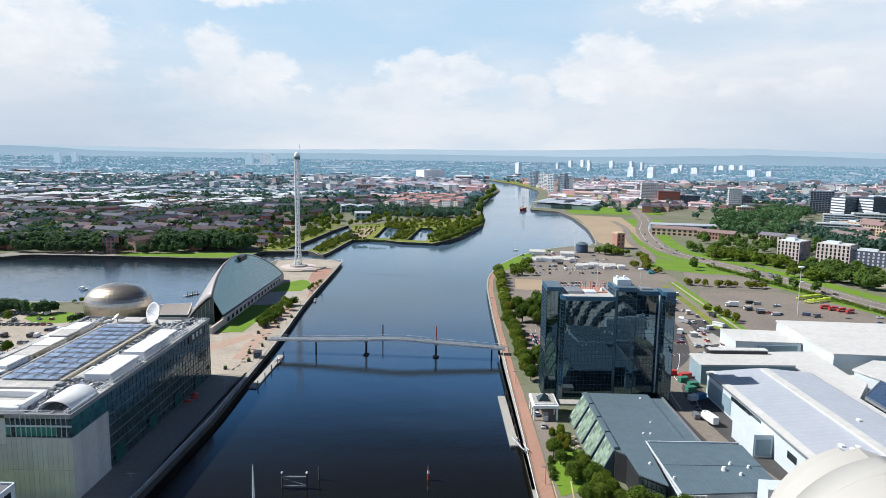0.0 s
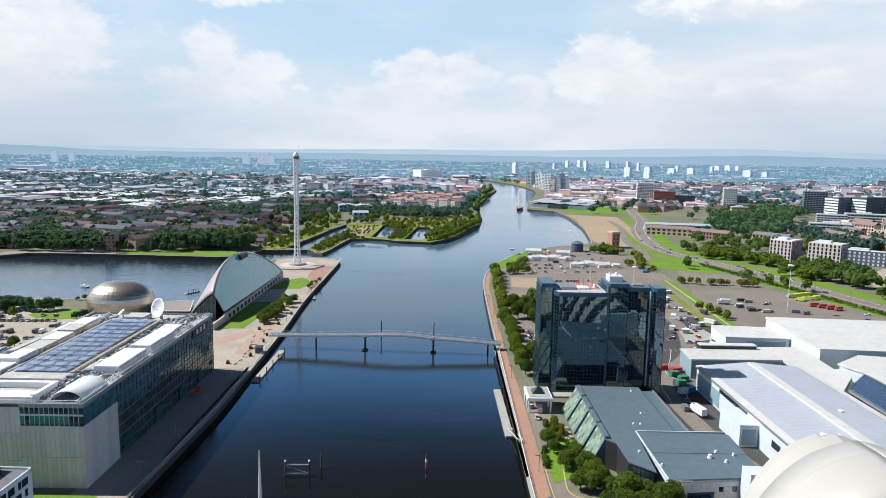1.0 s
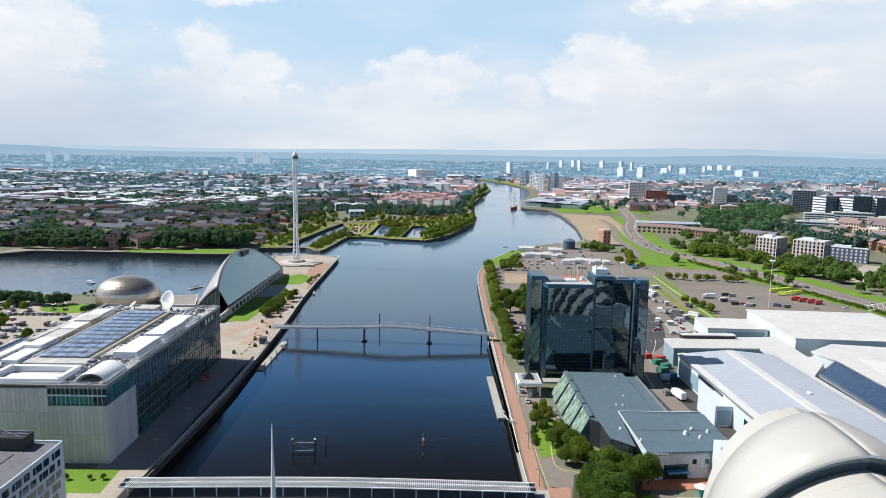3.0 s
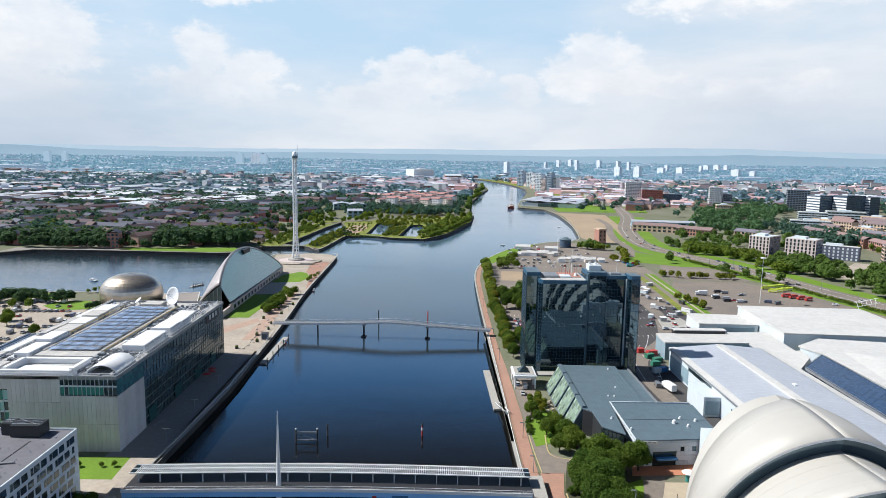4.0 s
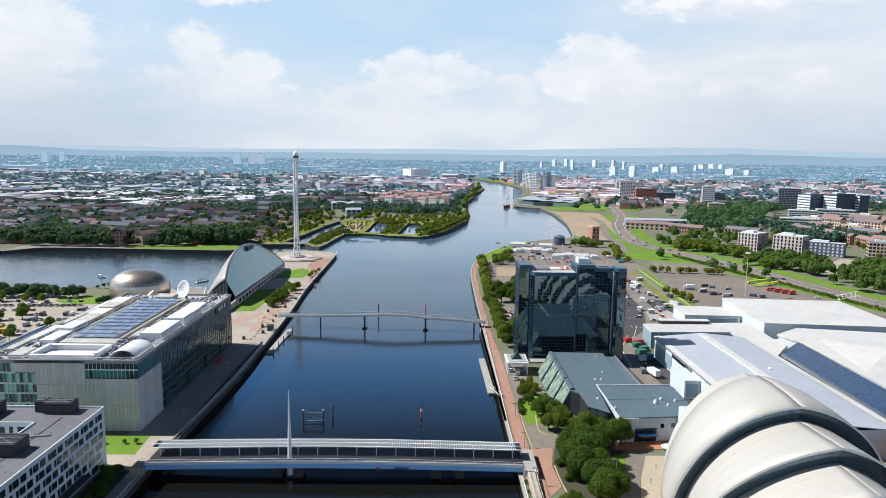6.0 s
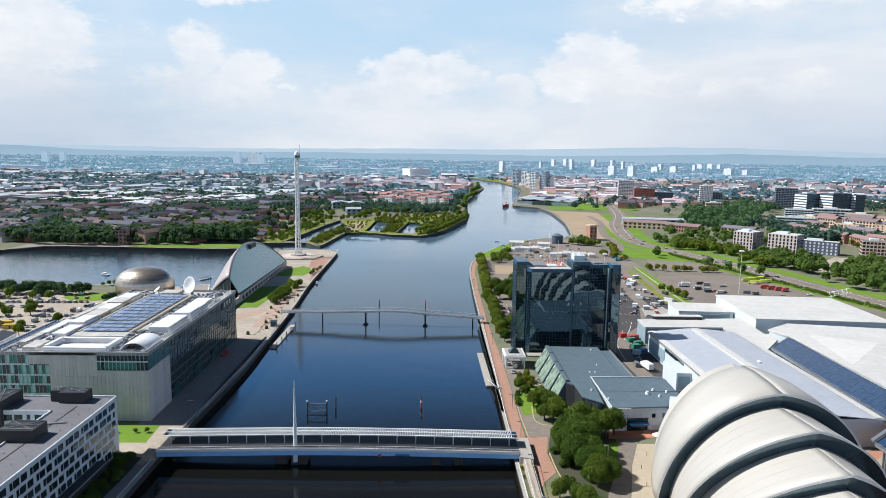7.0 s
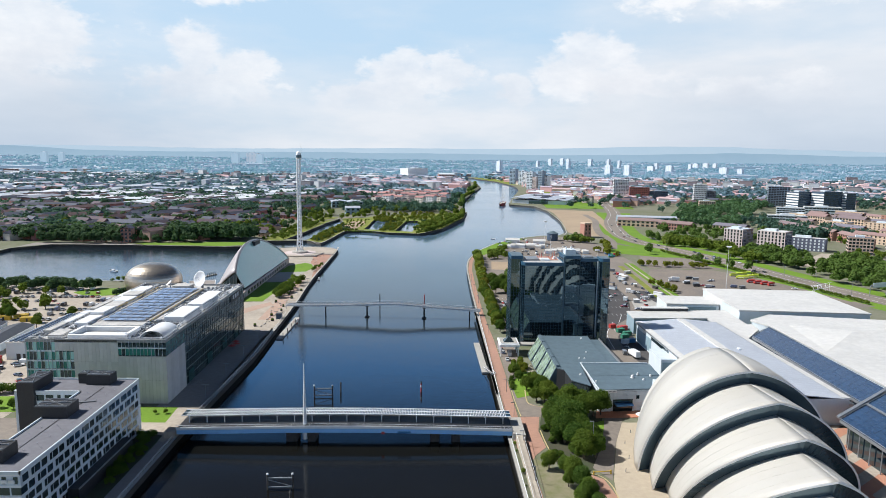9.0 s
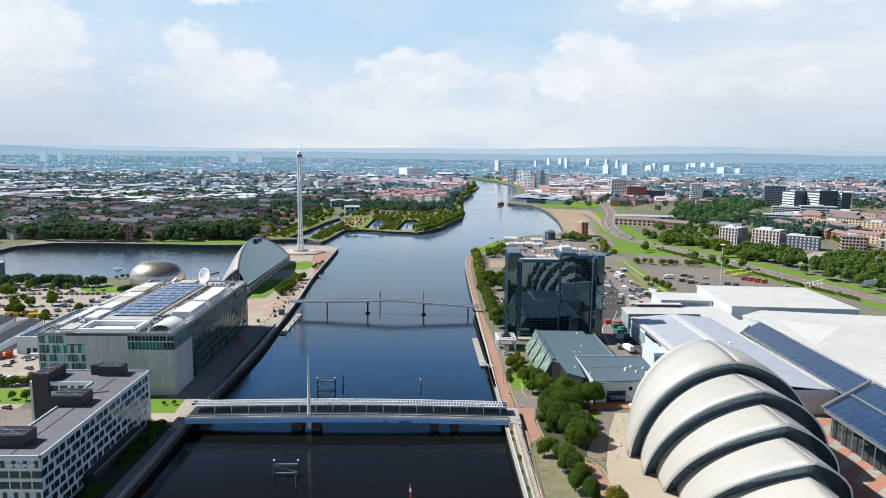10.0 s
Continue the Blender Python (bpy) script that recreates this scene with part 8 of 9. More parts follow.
row("small", (294, 481), (318, 385), 50, 0.62, 1.0)
tree("gold", 165, 300, 0.8)
tree("gold", 167, 298, 0.6)
row("round", (165, 715), (195, 705), 8, 0.9, 4)

grove("dark", [(160, 706), (185, 712), (184, 732), (164, 726)], 10, 0.9)
grove("dark", [(334, 510), (352, 430), (378, 360), (402, 300), (480, 330), (450, 430), (410, 505), (352, 555)], 76, 1.05)
grove("round", [(430, 590), (560, 560), (600, 600), (470, 640)], 40, 0.9)
plant_trees()

# ---- houses ----
def house_parts(w, d, h, rh):
    a = mesh_of("wall", boxes((-w / 2, w / 2, -d / 2, d / 2, 0, h)), BRICK)
    b = mesh_of("roof", gable_solid(w, d, h, rh), TILE)
    c = mesh_of("chimney", boxes((w * 0.3, w * 0.3 + 0.9, -0.5, 0.5, h + rh * 0.6, h + rh + 1.2)), BRICK)
    e = mesh_of("glazing", boxes(*[(-w / 2 + 1.9 + q * 5, -w / 2 + 3.1 + q * 5, -d / 2 - 0.06, -d / 2 + 0.06, z, z + 1.4) for q in range(int(w // 5)) for z in ([1.0, 3.6] if h < 8 else [1.0, 4, 7])]), GLASS_DARK)
    return a, b, c, e, w, d, h


def gable_solid(w, d, h, rh, o=0.4):
    bm = bmesh.new()
    x, y = w / 2 + o, d / 2 + o
    v = [bm.verts.new(p) for p in ((-x, -y, h), (x, -y, h), (x, y, h), (-x, y, h), (-x, 0, h + rh), (x, 0, h + rh))]
    for f in ((0, 1, 5, 4), (2, 3, 4, 5), (1, 2, 5), (3, 0, 4), (3, 2, 1, 0)):
        bm.faces.new([v[i] for i in f])
    return bm


HOUSES = [house_parts(16, 9, 5.4, 3.2), house_parts(28, 9, 5.6, 3.4), house_parts(11, 8, 5.2, 3.0), house_parts(36, 11, 9.5, 3.6)]
hrng = random.Random(31)


def house(x, y, turn, k, label):
    a, b, c, e, w, d, h = HOUSES[k]
    o = thing("house", label, "house", at=(x, y, 0), turn=turn)
    part("wall", a, None, o)
    part("roof", b, None, o)
    part("chimney", c, None, o)
    tagged(part("glazing", e, None, o), kind="stuff")


HL = ("brick terraced house with dark tiled roof", "long brick terrace with dark tiled roof", "small brick house with brown tiled roof", "three-storey brick tenement with tiled roof")
for _ in range(200):
    y = hrng.uniform(735, 1080)
    x = hrng.uniform(-0.78 * y, -190 - (y - 735) * 0.05)
    k = hrng.choice((0, 0, 1, 2, 2, 3))
    house(x, y, hrng.choice((8, 98, -20, 70)) + hrng.uniform(-6, 6), k, HL[k])
for x, y in ((-372, 676), (-352, 675), (-360, 690)):
    house(x, y, 10, 2, "red brick lodge at the basin's edge")
o = block((-342, 678, 0), 12, 12, 16, 8, RED_BRICK, TILE, 4, 3, "old four-storey red-brick pump house", 3, roof_h=4)
CREAM = surface("cream_render", (0.80, 0.73, 0.66), (0.72, 0.65, 0.58), 0.85, fine=0.5)
PINK_TILE = surface("pinkish_tile", (0.42, 0.22, 0.21), (0.34, 0.19, 0.18), 0.9, fine=0.5)
for k in range(27):
    x, y = -104 + (k % 7) * 21 + (k // 7) * 5, 1228 + (k // 7) * 62 + (k * 5 % 4) * 11
    block((x, y, 0), 19, 12, 17 + (k % 2) * 2, -32 if k % 3 else 54, (CREAM, WHITE, CREAM, PINK_PANEL)[k % 4], PINK_TILE, 5, 5, "cream-rendered riverside flats with pinkish tiled roofs", 3, roof_h=2.6, win=(0.4, 0.45))
for x, y, w, d, wall, rf, lb in ((-172, 1190, 30, 34, BLUE_WALL, BLUE_ROOF, "pale grey-roofed dockside shed"), (-143, 1185, 30, 34, BLUE_WALL, BLUE_ROOF, "pale grey-roofed dockside shed"), (-131, 1050, 24, 22, BLUE_WALL, BLUE_ROOF, "low pale shed by the docks"), (-466, 1195, 64, 22, RED_BRICK, WHITE_ROOF, "long brick mill with white roof"),
                                 (-554, 1205, 60, 26, RED_BRICK, LIGHT_WALL, "long red-brick works with pale roof"), (-415, 1200, 22, 22, RED_BRICK, DARK_ROOF, "square red-brick warehouse with dark roof"), (-179, 1455, 38, 24, RED_BRICK, DARK_ROOF, "square red-brick warehouse with dark roof"),
                                 (-299, 1176, 126, 14, SANDSTONE, TILE, "long sandstone tenement row"), (-637, 1060, 110, 14, SANDSTONE, TILE, "long sandstone tenement row"), (-507, 1640, 44, 24, RED_BRICK, WHITE_ROOF, "red box-shaped works building"), (-230, 1930, 54, 24, RED_BRICK, DARK_ROOF, "big red-brick warehouse block"), (-670, 2355, 246, 14, PINK_PANEL, DARK_ROOF, "very long brown terrace of flats")):
    block((x, y, 0), w, d, 11, 12, wall, rf, 2, max(3, int(w / 7)), lb, 0, roof_h=2.5)

# ---- the city beyond, too far and too many to count ----
crng = random.Random(1234)



def on_land(x, y):
    if y > 2760:
        return True
    return inside((x, y), SOUTH_BANK) or inside((x, y), NORTH_BANK)


def far_city(name, mat_wall, mat_roof, n, pick, label, lo=0, hi=9999, side=0):
    wv, wf, rv, rf = [], [], [], []
    k = 0
    tries = 0
    while k < n and tries < n * 80:
        tries += 1
        x, y, w, d, h, rh, turn = pick()
        s = y / true_way(y)
        w, d, h, rh = w * s, d * s, h * s, rh * s
        if x * side < 0 or not lo <= y < hi or abs(x) > 0.74 * y or not on_land(x, y) or not on_land(x + 40, y) or not on_land(x - 40, y):
            continue
        z = rise(y)
        c, s = math.cos(turn), math.sin(turn)

        def P(a, b, q):
            return (x + a * c - b * s, y + a * s + b * c, z + q)
        i = len(wv)
        wv += [P(-w / 2, -d / 2, -3), P(w / 2, -d / 2, -3), P(w / 2, d / 2, -3), P(-w / 2, d / 2, -3), P(-w / 2, -d / 2, h), P(w / 2, -d / 2, h), P(w / 2, d / 2, h), P(-w / 2, d / 2, h)]
        wf += [(i, i + 1, i + 5, i + 4), (i + 1, i + 2, i + 6, i + 5), (i + 2, i + 3, i + 7, i + 6), (i + 3, i, i + 4, i + 7)]
        i = len(rv)
        o = 0.5
        if rh > 0:
            rv += [P(-w / 2 - o, -d / 2 - o, h), P(w / 2 + o, -d / 2 - o, h), P(w / 2 + o, d / 2 + o, h), P(-w / 2 - o, d / 2 + o, h), P(-w / 2 - o, 0, h + rh), P(w / 2 + o, 0, h + rh)]
            rf += [(i, i + 1, i + 5, i + 4), (i + 2, i + 3, i + 4, i + 5), (i + 1, i + 2, i + 5), (i + 3, i, i + 4)]
        else:
            rv += [P(-w / 2 - o, -d / 2 - o, h + 0.1), P(w / 2 + o, -d / 2 - o, h + 0.1), P(w / 2 + o, d / 2 + o, h + 0.1), P(-w / 2 - o, d / 2 + o, h + 0.1)]
            rf += [(i, i + 1, i + 2, i + 3)]
        k += 1
    o = thing(name, label, "buildings", kind="stuff")
    for nm, v, f, mt in (("wall", wv, wf, mat_wall), ("roof", rv, rf, mat_roof)):
        me = bpy.data.meshes.new(nm)
        me.from_pydata(v, [], f)
        me.materials.append(mt)
        tagged(part(nm, me, None, o), kind="stuff")


# walls and roofs of the distant south streets, paled and blued for haze
FAR_WALL = palette("hazed_far_walls", ((0.50, 0.36, 0.42), (0.56, 0.52, 0.58), (0.62, 0.68, 0.76), (0.48, 0.34, 0.40), (0.72, 0.77, 0.83), (0.44, 0.44, 0.54), (0.54, 0.50, 0.54)), dirt=0.06)
FAR_ROOF = palette("hazed_far_roofs", ((0.28, 0.33, 0.43), (0.36, 0.31, 0.38), (0.29, 0.35, 0.46), (0.46, 0.32, 0.35), (0.36, 0.42, 0.52), (0.62, 0.67, 0.74), (0.31, 0.36, 0.45)), dirt=0.08)
BIG_WALL = palette("works_walls", ((0.45, 0.48, 0.52), (0.36, 0.20, 0.16), (0.60, 0.61, 0.62), (0.30, 0.36, 0.44), (0.50, 0.45, 0.40)))
BIG_ROOF = palette("works_roofs", ((0.60, 0.63, 0.68), (0.45, 0.49, 0.55), (0.70, 0.73, 0.77), (0.30, 0.34, 0.40), (0.52, 0.55, 0.60), (0.22, 0.24, 0.29)), dirt=0.12)


def pick_house():
    y = 700 + 4050 * crng.random() ** 1.5
    x = crng.uniform(-0.74, 0.74) * y
    if -260 < x < 260 and y < 1250 or (x > 0 and y < 1250):
        y += 1300
    t = crng.choice((-0.35, 1.15, -0.6, 0.95)) + crng.uniform(-0.12, 0.12)
    return x, y, crng.choice((14, 22, 34, 48)), crng.choice((9, 10, 12)), crng.choice((5.5, 6, 8, 11, 12)), crng.uniform(2.5, 4), t


def pick_works():
    y = 1150 + 3300 * crng.random() ** 1.1
    x = crng.uniform(-0.74, 0.25) * y
    if x > -300 and y < 1900:
        x -= 600
    return x, y, crng.uniform(35, 120), crng.uniform(25, 60), crng.uniform(7, 13), 0 if crng.random() < 0.6 else 2.5, -0.3 + crng.choice((0, 1.57)) + crng.uniform(-0.15, 0.15)


def pick_tall():
    y = 1700 + 2900 * crng.random()
    x = crng.uniform(-0.4, 0.74) * y
    return x, y, crng.uniform(16, 40), crng.uniform(12, 20), crng.uniform(14, 26), 0, crng.uniform(-0.8, -0.3)


# backdrop buildings: blue-grey palettes and added glow take the place of haze
HAZE_WALL = palette("hazed_backdrop_walls", ((0.42, 0.46, 0.52), (0.50, 0.50, 0.56), (0.62, 0.66, 0.71), (0.46, 0.44, 0.50)), dirt=0.05)
HAZE_ROOF = palette("hazed_backdrop_roofs", ((0.30, 0.36, 0.45), (0.36, 0.38, 0.45), (0.46, 0.52, 0.60), (0.38, 0.38, 0.46), (0.64, 0.68, 0.74)), dirt=0.05)
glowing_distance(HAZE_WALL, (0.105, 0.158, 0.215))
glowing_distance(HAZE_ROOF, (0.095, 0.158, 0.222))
far_city("distant_houses", palette("brick_street_walls", ((0.42, 0.20, 0.16), (0.48, 0.32, 0.26), (0.38, 0.16, 0.14), (0.58, 0.53, 0.50), (0.44, 0.22, 0.20)), dirt=0.06), palette("street_roofs", ((0.075, 0.08, 0.115), (0.11, 0.085, 0.105), (0.08, 0.09, 0.13), (0.14, 0.09, 0.095), (0.10, 0.11, 0.15)), dirt=0.1), 430, pick_house, "streets of brick houses with dark roofs", hi=1400)
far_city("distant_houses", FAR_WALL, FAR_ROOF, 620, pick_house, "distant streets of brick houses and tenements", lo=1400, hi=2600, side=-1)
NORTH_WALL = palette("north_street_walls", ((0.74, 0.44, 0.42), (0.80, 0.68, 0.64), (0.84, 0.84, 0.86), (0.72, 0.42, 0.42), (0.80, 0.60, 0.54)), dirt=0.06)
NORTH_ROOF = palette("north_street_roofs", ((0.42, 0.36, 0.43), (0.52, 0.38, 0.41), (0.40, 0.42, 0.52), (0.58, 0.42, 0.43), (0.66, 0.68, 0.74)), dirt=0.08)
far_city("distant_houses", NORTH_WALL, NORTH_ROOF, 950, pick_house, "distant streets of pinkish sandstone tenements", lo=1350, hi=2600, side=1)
far_city("backdrop_houses", HAZE_WALL, HAZE_ROOF, 1500, pick_house, "streets on the far edge of the city, paled and glowing for haze", lo=2600)
far_city("distant_works", BIG_WALL, BIG_ROOF, 240, pick_works, "distant white-roofed works and warehouses", hi=2900)
# flats' wall colours greyed towards blue, haze painted in
far_city("distant_flats", palette("hazed_far_flats", ((0.72, 0.74, 0.77), (0.48, 0.44, 0.46), (0.58, 0.62, 0.69), (0.40, 0.33, 0.36))), BIG_ROOF, 110, pick_tall, "distant blocks of flats", hi=2600)
o = block((-66, 2640, 0), 62, 92, 38, -58, WHITE, WHITE_ROOF, 2, 0, "huge white-clad shipyard building hall", 0)
block((60, 2500, 0), 60, 40, 20, 6, RED_BRICK, LIGHT_WALL, 2, 6, "red-brick shipyard workshop with pale roof", 0, roof_h=5)

for x, y, w, d in ((-1050, 1770, 190, 60), (-1180, 1680, 120, 60), (-775, 1685, 155, 50), (-637, 1600, 121, 34), (-882, 1390, 60, 26), (-525, 1795, 160, 36), (-1400, 1900, 200, 60), (-900, 1850, 140, 50), (-380, 1560, 70, 26), (-250, 1640, 90, 30), (-330, 1420, 60, 26)):
    block((x, y, 0), w, d, 9, 6, LIGHT_WALL, WHITE_ROOF, 1, 8, "long low warehouse with white sheet roof", 0, roof_h=2.0)


def pick_far_shed():
    y = crng.uniform(2800, 4700)
    return crng.uniform(-0.7, 0.5) * y, y, crng.uniform(90, 260), crng.uniform(30, 60), crng.uniform(8, 16), 0, crng.uniform(-0.1, 0.1)


far_city("backdrop_sheds", HAZE_WALL, palette("backdrop_shed_roofs", ((0.66, 0.72, 0.77), (0.58, 0.65, 0.71), (0.72, 0.77, 0.80)), dirt=0.05), 70, pick_far_shed, "long pale sheds far down the valley", lo=2790)
# distant trees
vs, fs = [], []
templates = []
for s in range(5):
    q = random.Random(50 + s)
    templates.append(leaf_cloud(q, [(0, 0, 5.5, 4.2, 1.0), (3, 1, 4.5, 2.8, 0.9), (-2.6, -1.6, 4.8, 3.0, 0.9)], 30, 2.3))
fine_templates = []
for s in range(8):
    q = random.Random(80 + s)
    fine_templates.append(leaf_cloud(q, [(0, 0, 5.6, 3.8, 1.05), (2.6, 1, 4.6, 2.4, 0.9), (-2.2, -1.4, 5.0, 2.7, 0.9), (0.6, 2.4, 6.6, 2.0, 0.9), (-0.8, -2.2, 4.2, 2.2, 0.8)], 84, 1.15, 0.9))
DISTANT = []
count = 0
while count < 21000:
    y = 760 + 4050 * crng.random() ** 1.3
    x = crng.uniform(-0.74, 0.74) * y
    w = true_way(y)
    f = noise.noise((x * w / y * 0.0020, w * 0.0017, 3.0)) + 0.5 * noise.noise((x * w / y * 0.007, w * 0.006, 7.0))
    if f < crng.uniform(-0.35, 0.2):
        continue
    if not on_land(x, y) or not on_land(x + 14, y) or not on_land(x - 14, y) or (40 < x < 470 and y < 1000) or (40 < x < 400 and y < 1210) or (-260 < x < 60 and y < 1080) or (180 < x < 600 and 1000 < y < 1850 and crng.random() < 0.9) or (x > 0 and 1000 < y < 2600 and crng.random() < 0.5) or (x < 0 and y < 2300 and crng.random() < 0.3):
        continue
    tv, tf = crng.choice(fine_templates if y < 1350 else templates)
    s, z, i = crng.uniform(0.8, 1.7) * y / w, rise(y), len(vs)
    a = crng.uniform(0, 6.3)
    ca, sa = math.cos(a) * s, math.sin(a) * s
    DISTANT.append(([(x + p.x * ca - p.y * sa, y + p.x * sa + p.y * ca, z + p.z * s) for p in tv], tf, y))
    count += 1
# each distance band has its own leaf tint, with the haze painted in
for nm, lo, hi, leaf, lb in (("distant_trees", 0, 1500, LEAF_MID, "dark green trees scattered through the city"), ("distant_trees", 1500, 2600, LEAF_FAR, "distant trees scattered through the city, tinted blue-green for haze"), ("backdrop_trees", 2600, 9999, LEAF_HAZE, "trees on the far edge of the city, coloured blue for haze")):
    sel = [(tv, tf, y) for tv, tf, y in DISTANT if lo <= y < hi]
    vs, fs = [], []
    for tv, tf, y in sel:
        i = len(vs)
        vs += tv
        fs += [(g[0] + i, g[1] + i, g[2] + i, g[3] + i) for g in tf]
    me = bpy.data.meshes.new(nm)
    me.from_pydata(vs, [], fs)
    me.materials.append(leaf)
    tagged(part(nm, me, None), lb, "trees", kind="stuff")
# woods on the hill beyond the expressway
vs, fs = [], []
for _ in range(900):
    x, y = crng.uniform(360, 720), crng.uniform(850, 1430)
    if not inside((x, y), [(365, 930), (400, 860), (455, 885), (500, 960), (567, 1055), (640, 1190), (700, 1300), (690, 1400), (640, 1420), (560, 1300), (480, 1180), (420, 1060)]):
        continue
    tv, tf = crng.choice(fine_templates)
    s, i = crng.uniform(1.0, 1.7), len(vs)
    z = 10 * math.exp(-((x - 650) / 160) ** 2 - ((y - 1080) / 150) ** 2)
    vs += [(x + p.x * s, y + p.y * s, z + p.z * s) for p in tv]
    fs += [(g[0] + i, g[1] + i, g[2] + i, g[3] + i) for g in tf]
me = bpy.data.meshes.new("hill_woods")
me.from_pydata(vs, [], fs)
me.materials.append(foliage("hill_leaf", (0.062, 0.130, 0.070), (0.108, 0.190, 0.085), (0.130, 0.215, 0.098)))
tagged(part("hill_woods", me, None), "dense dark green woods on a low hill", "woods", kind="stuff")

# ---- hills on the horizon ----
# hill and ridge materials hold the haze: pale blue base with added emission
HILL = surface("hazed_far_hill", (0.42, 0.53, 0.62), (0.52, 0.61, 0.68), 1.0, fine=0.009, broad=0.0022, spec=0.0)
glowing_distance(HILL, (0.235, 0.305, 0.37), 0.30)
NEAR_HILL = surface("hazed_near_hill", (0.38, 0.50, 0.59), (0.46, 0.56, 0.64), 1.0, fine=0.012, broad=0.004, spec=0.0, spread=0.4)
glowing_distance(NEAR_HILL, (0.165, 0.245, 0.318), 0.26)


def crest_far(u):
    return 108 + 10 * math.exp(-((u + 0.80) / 0.22) ** 2) + 16 * math.exp(-((u - 0.0) / 0.30) ** 2) + 50 * math.exp(-((u - 0.55) / 0.30) ** 2) + 26 * math.exp(-((u - 0.95) / 0.25) ** 2)


def crest_near(u):
    return 84 + 30 * math.exp(-((u + 0.92) / 0.16) ** 2) + 8 * math.exp(-((u + 0.1) / 0.3) ** 2) + 26 * math.exp(-((u - 0.62) / 0.25) ** 2) + 18 * math.exp(-((u - 1.0) / 0.3) ** 2)


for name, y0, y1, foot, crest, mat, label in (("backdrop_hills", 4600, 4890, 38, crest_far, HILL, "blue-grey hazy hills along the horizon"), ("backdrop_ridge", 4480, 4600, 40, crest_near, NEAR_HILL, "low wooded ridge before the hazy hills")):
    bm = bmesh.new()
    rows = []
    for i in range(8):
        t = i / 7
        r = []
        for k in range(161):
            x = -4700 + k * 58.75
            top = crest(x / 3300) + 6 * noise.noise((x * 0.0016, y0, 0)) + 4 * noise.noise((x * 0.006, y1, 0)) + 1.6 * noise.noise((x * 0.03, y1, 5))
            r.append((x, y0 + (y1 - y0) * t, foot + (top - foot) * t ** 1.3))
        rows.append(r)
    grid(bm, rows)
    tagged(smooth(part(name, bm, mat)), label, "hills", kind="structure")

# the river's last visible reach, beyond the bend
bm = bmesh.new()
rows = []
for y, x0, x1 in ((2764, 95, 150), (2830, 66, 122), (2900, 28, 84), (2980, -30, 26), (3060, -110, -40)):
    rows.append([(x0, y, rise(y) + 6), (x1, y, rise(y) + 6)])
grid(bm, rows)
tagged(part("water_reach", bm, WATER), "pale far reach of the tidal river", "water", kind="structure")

# ---- cars ----
def car_kind(L, W, H, cab0, cab1, van=False):
    bm = boxes((-W / 2, W / 2, -L / 2, L / 2, 0.32, H * 0.62))
    if van:
        bm = boxes((-W / 2, W / 2, -L / 2, L / 2 - 0.9, 0.35, H), (-W / 2, W / 2, L / 2 - 0.88, L / 2, 0.35, H * 0.6))
    rounded(bm, 0.14, 2)
    body = mesh_of("body", bm, CAR_PAINT)
    bm = bmesh.new()
    if van:
        box(bm, -W / 2 + 0.05, W / 2 - 0.05, L / 2 - 1.3, L / 2 - 0.55, H * 0.58, H * 0.92)
    else:
        lo = [bm.verts.new((x * W / 2 * 0.94, y, H * 0.6)) for x, y in ((-1, cab0), (1, cab0), (1, cab1), (-1, cab1))]
        hi = [bm.verts.new((x * W / 2 * 0.74, y, H - 0.04)) for x, y in ((-1, cab0 + 0.5), (1, cab0 + 0.5), (1, cab1 - 0.6), (-1, cab1 - 0.6))]
        for i in range(4):
            bm.faces.new((lo[i], lo[(i + 1) % 4], hi[(i + 1) % 4], hi[i]))
        bm.faces.new(hi)
    glass = mesh_of("cabin_glass", bm, GLASS_DARK)
    roof = mesh_of("roof", rounded(boxes((-W / 2 * 0.74, W / 2 * 0.74, cab0 + 0.5, cab1 - 0.6, H - 0.05, H + 0.02)), 0.02, 1), CAR_PAINT) if not van else None
    bm = bmesh.new()
    for sx in (-1, 1):
        for sy in (-0.31, 0.31):
            c = sx * (W / 2 - 0.1)
            tube(bm, (c - 0.11, sy * L, 0.33), (c + 0.11, sy * L, 0.33), 0.33, n=10)
    wheel = mesh_of("running_gear", bm, TYRE)
    return body, glass, roof, wheel, L, W


CARS = [car_kind(4.3, 1.8, 1.48, -1.7, 1.0), car_kind(4.7, 1.85, 1.5, -2.0, 1.0), car_kind(3.9, 1.7, 1.55, -1.7, 0.9), car_kind(5.4, 2.0, 2.3, 0, 0, True)]
vrng = random.Random(21)


def car(x, y, turn, k=None):
    k = vrng.choice((0, 0, 1, 2, 2, 3)) if k is None else k
    body, glass, roof, wheel, L, W = CARS[k]
    o = thing("van" if k == 3 else "car", "parked van" if k == 3 else "parked car on the asphalt", "van" if k == 3 else "car", "parked vehicles", at=(x, y, 0.1), turn=turn)
    o["label"] = "white or coloured delivery van on the asphalt" if k == 3 else "parked passenger car with dark windows"
    part("body", body, None, o)
    part("cabin_glass", glass, None, o)
    if roof:
        part("roof", roof, None, o)
    tagged(part("running_gear", wheel, None, o), kind="stuff")


def bays(a, b, n, turn, fill=0.8):
    for k in range(n):
        if vrng.random() < fill:
            t = (k + 0.5) / n
            car(a[0] + (b[0] - a[0]) * t, a[1] + (b[1] - a[1]) * t, turn + vrng.uniform(-3, 3))


# south car park
for r in range(8):
    bays((-340 + r * 4, 412 - r * 13), (-224 + r * 2, 418 - r * 13), 30, 4, 0.5)
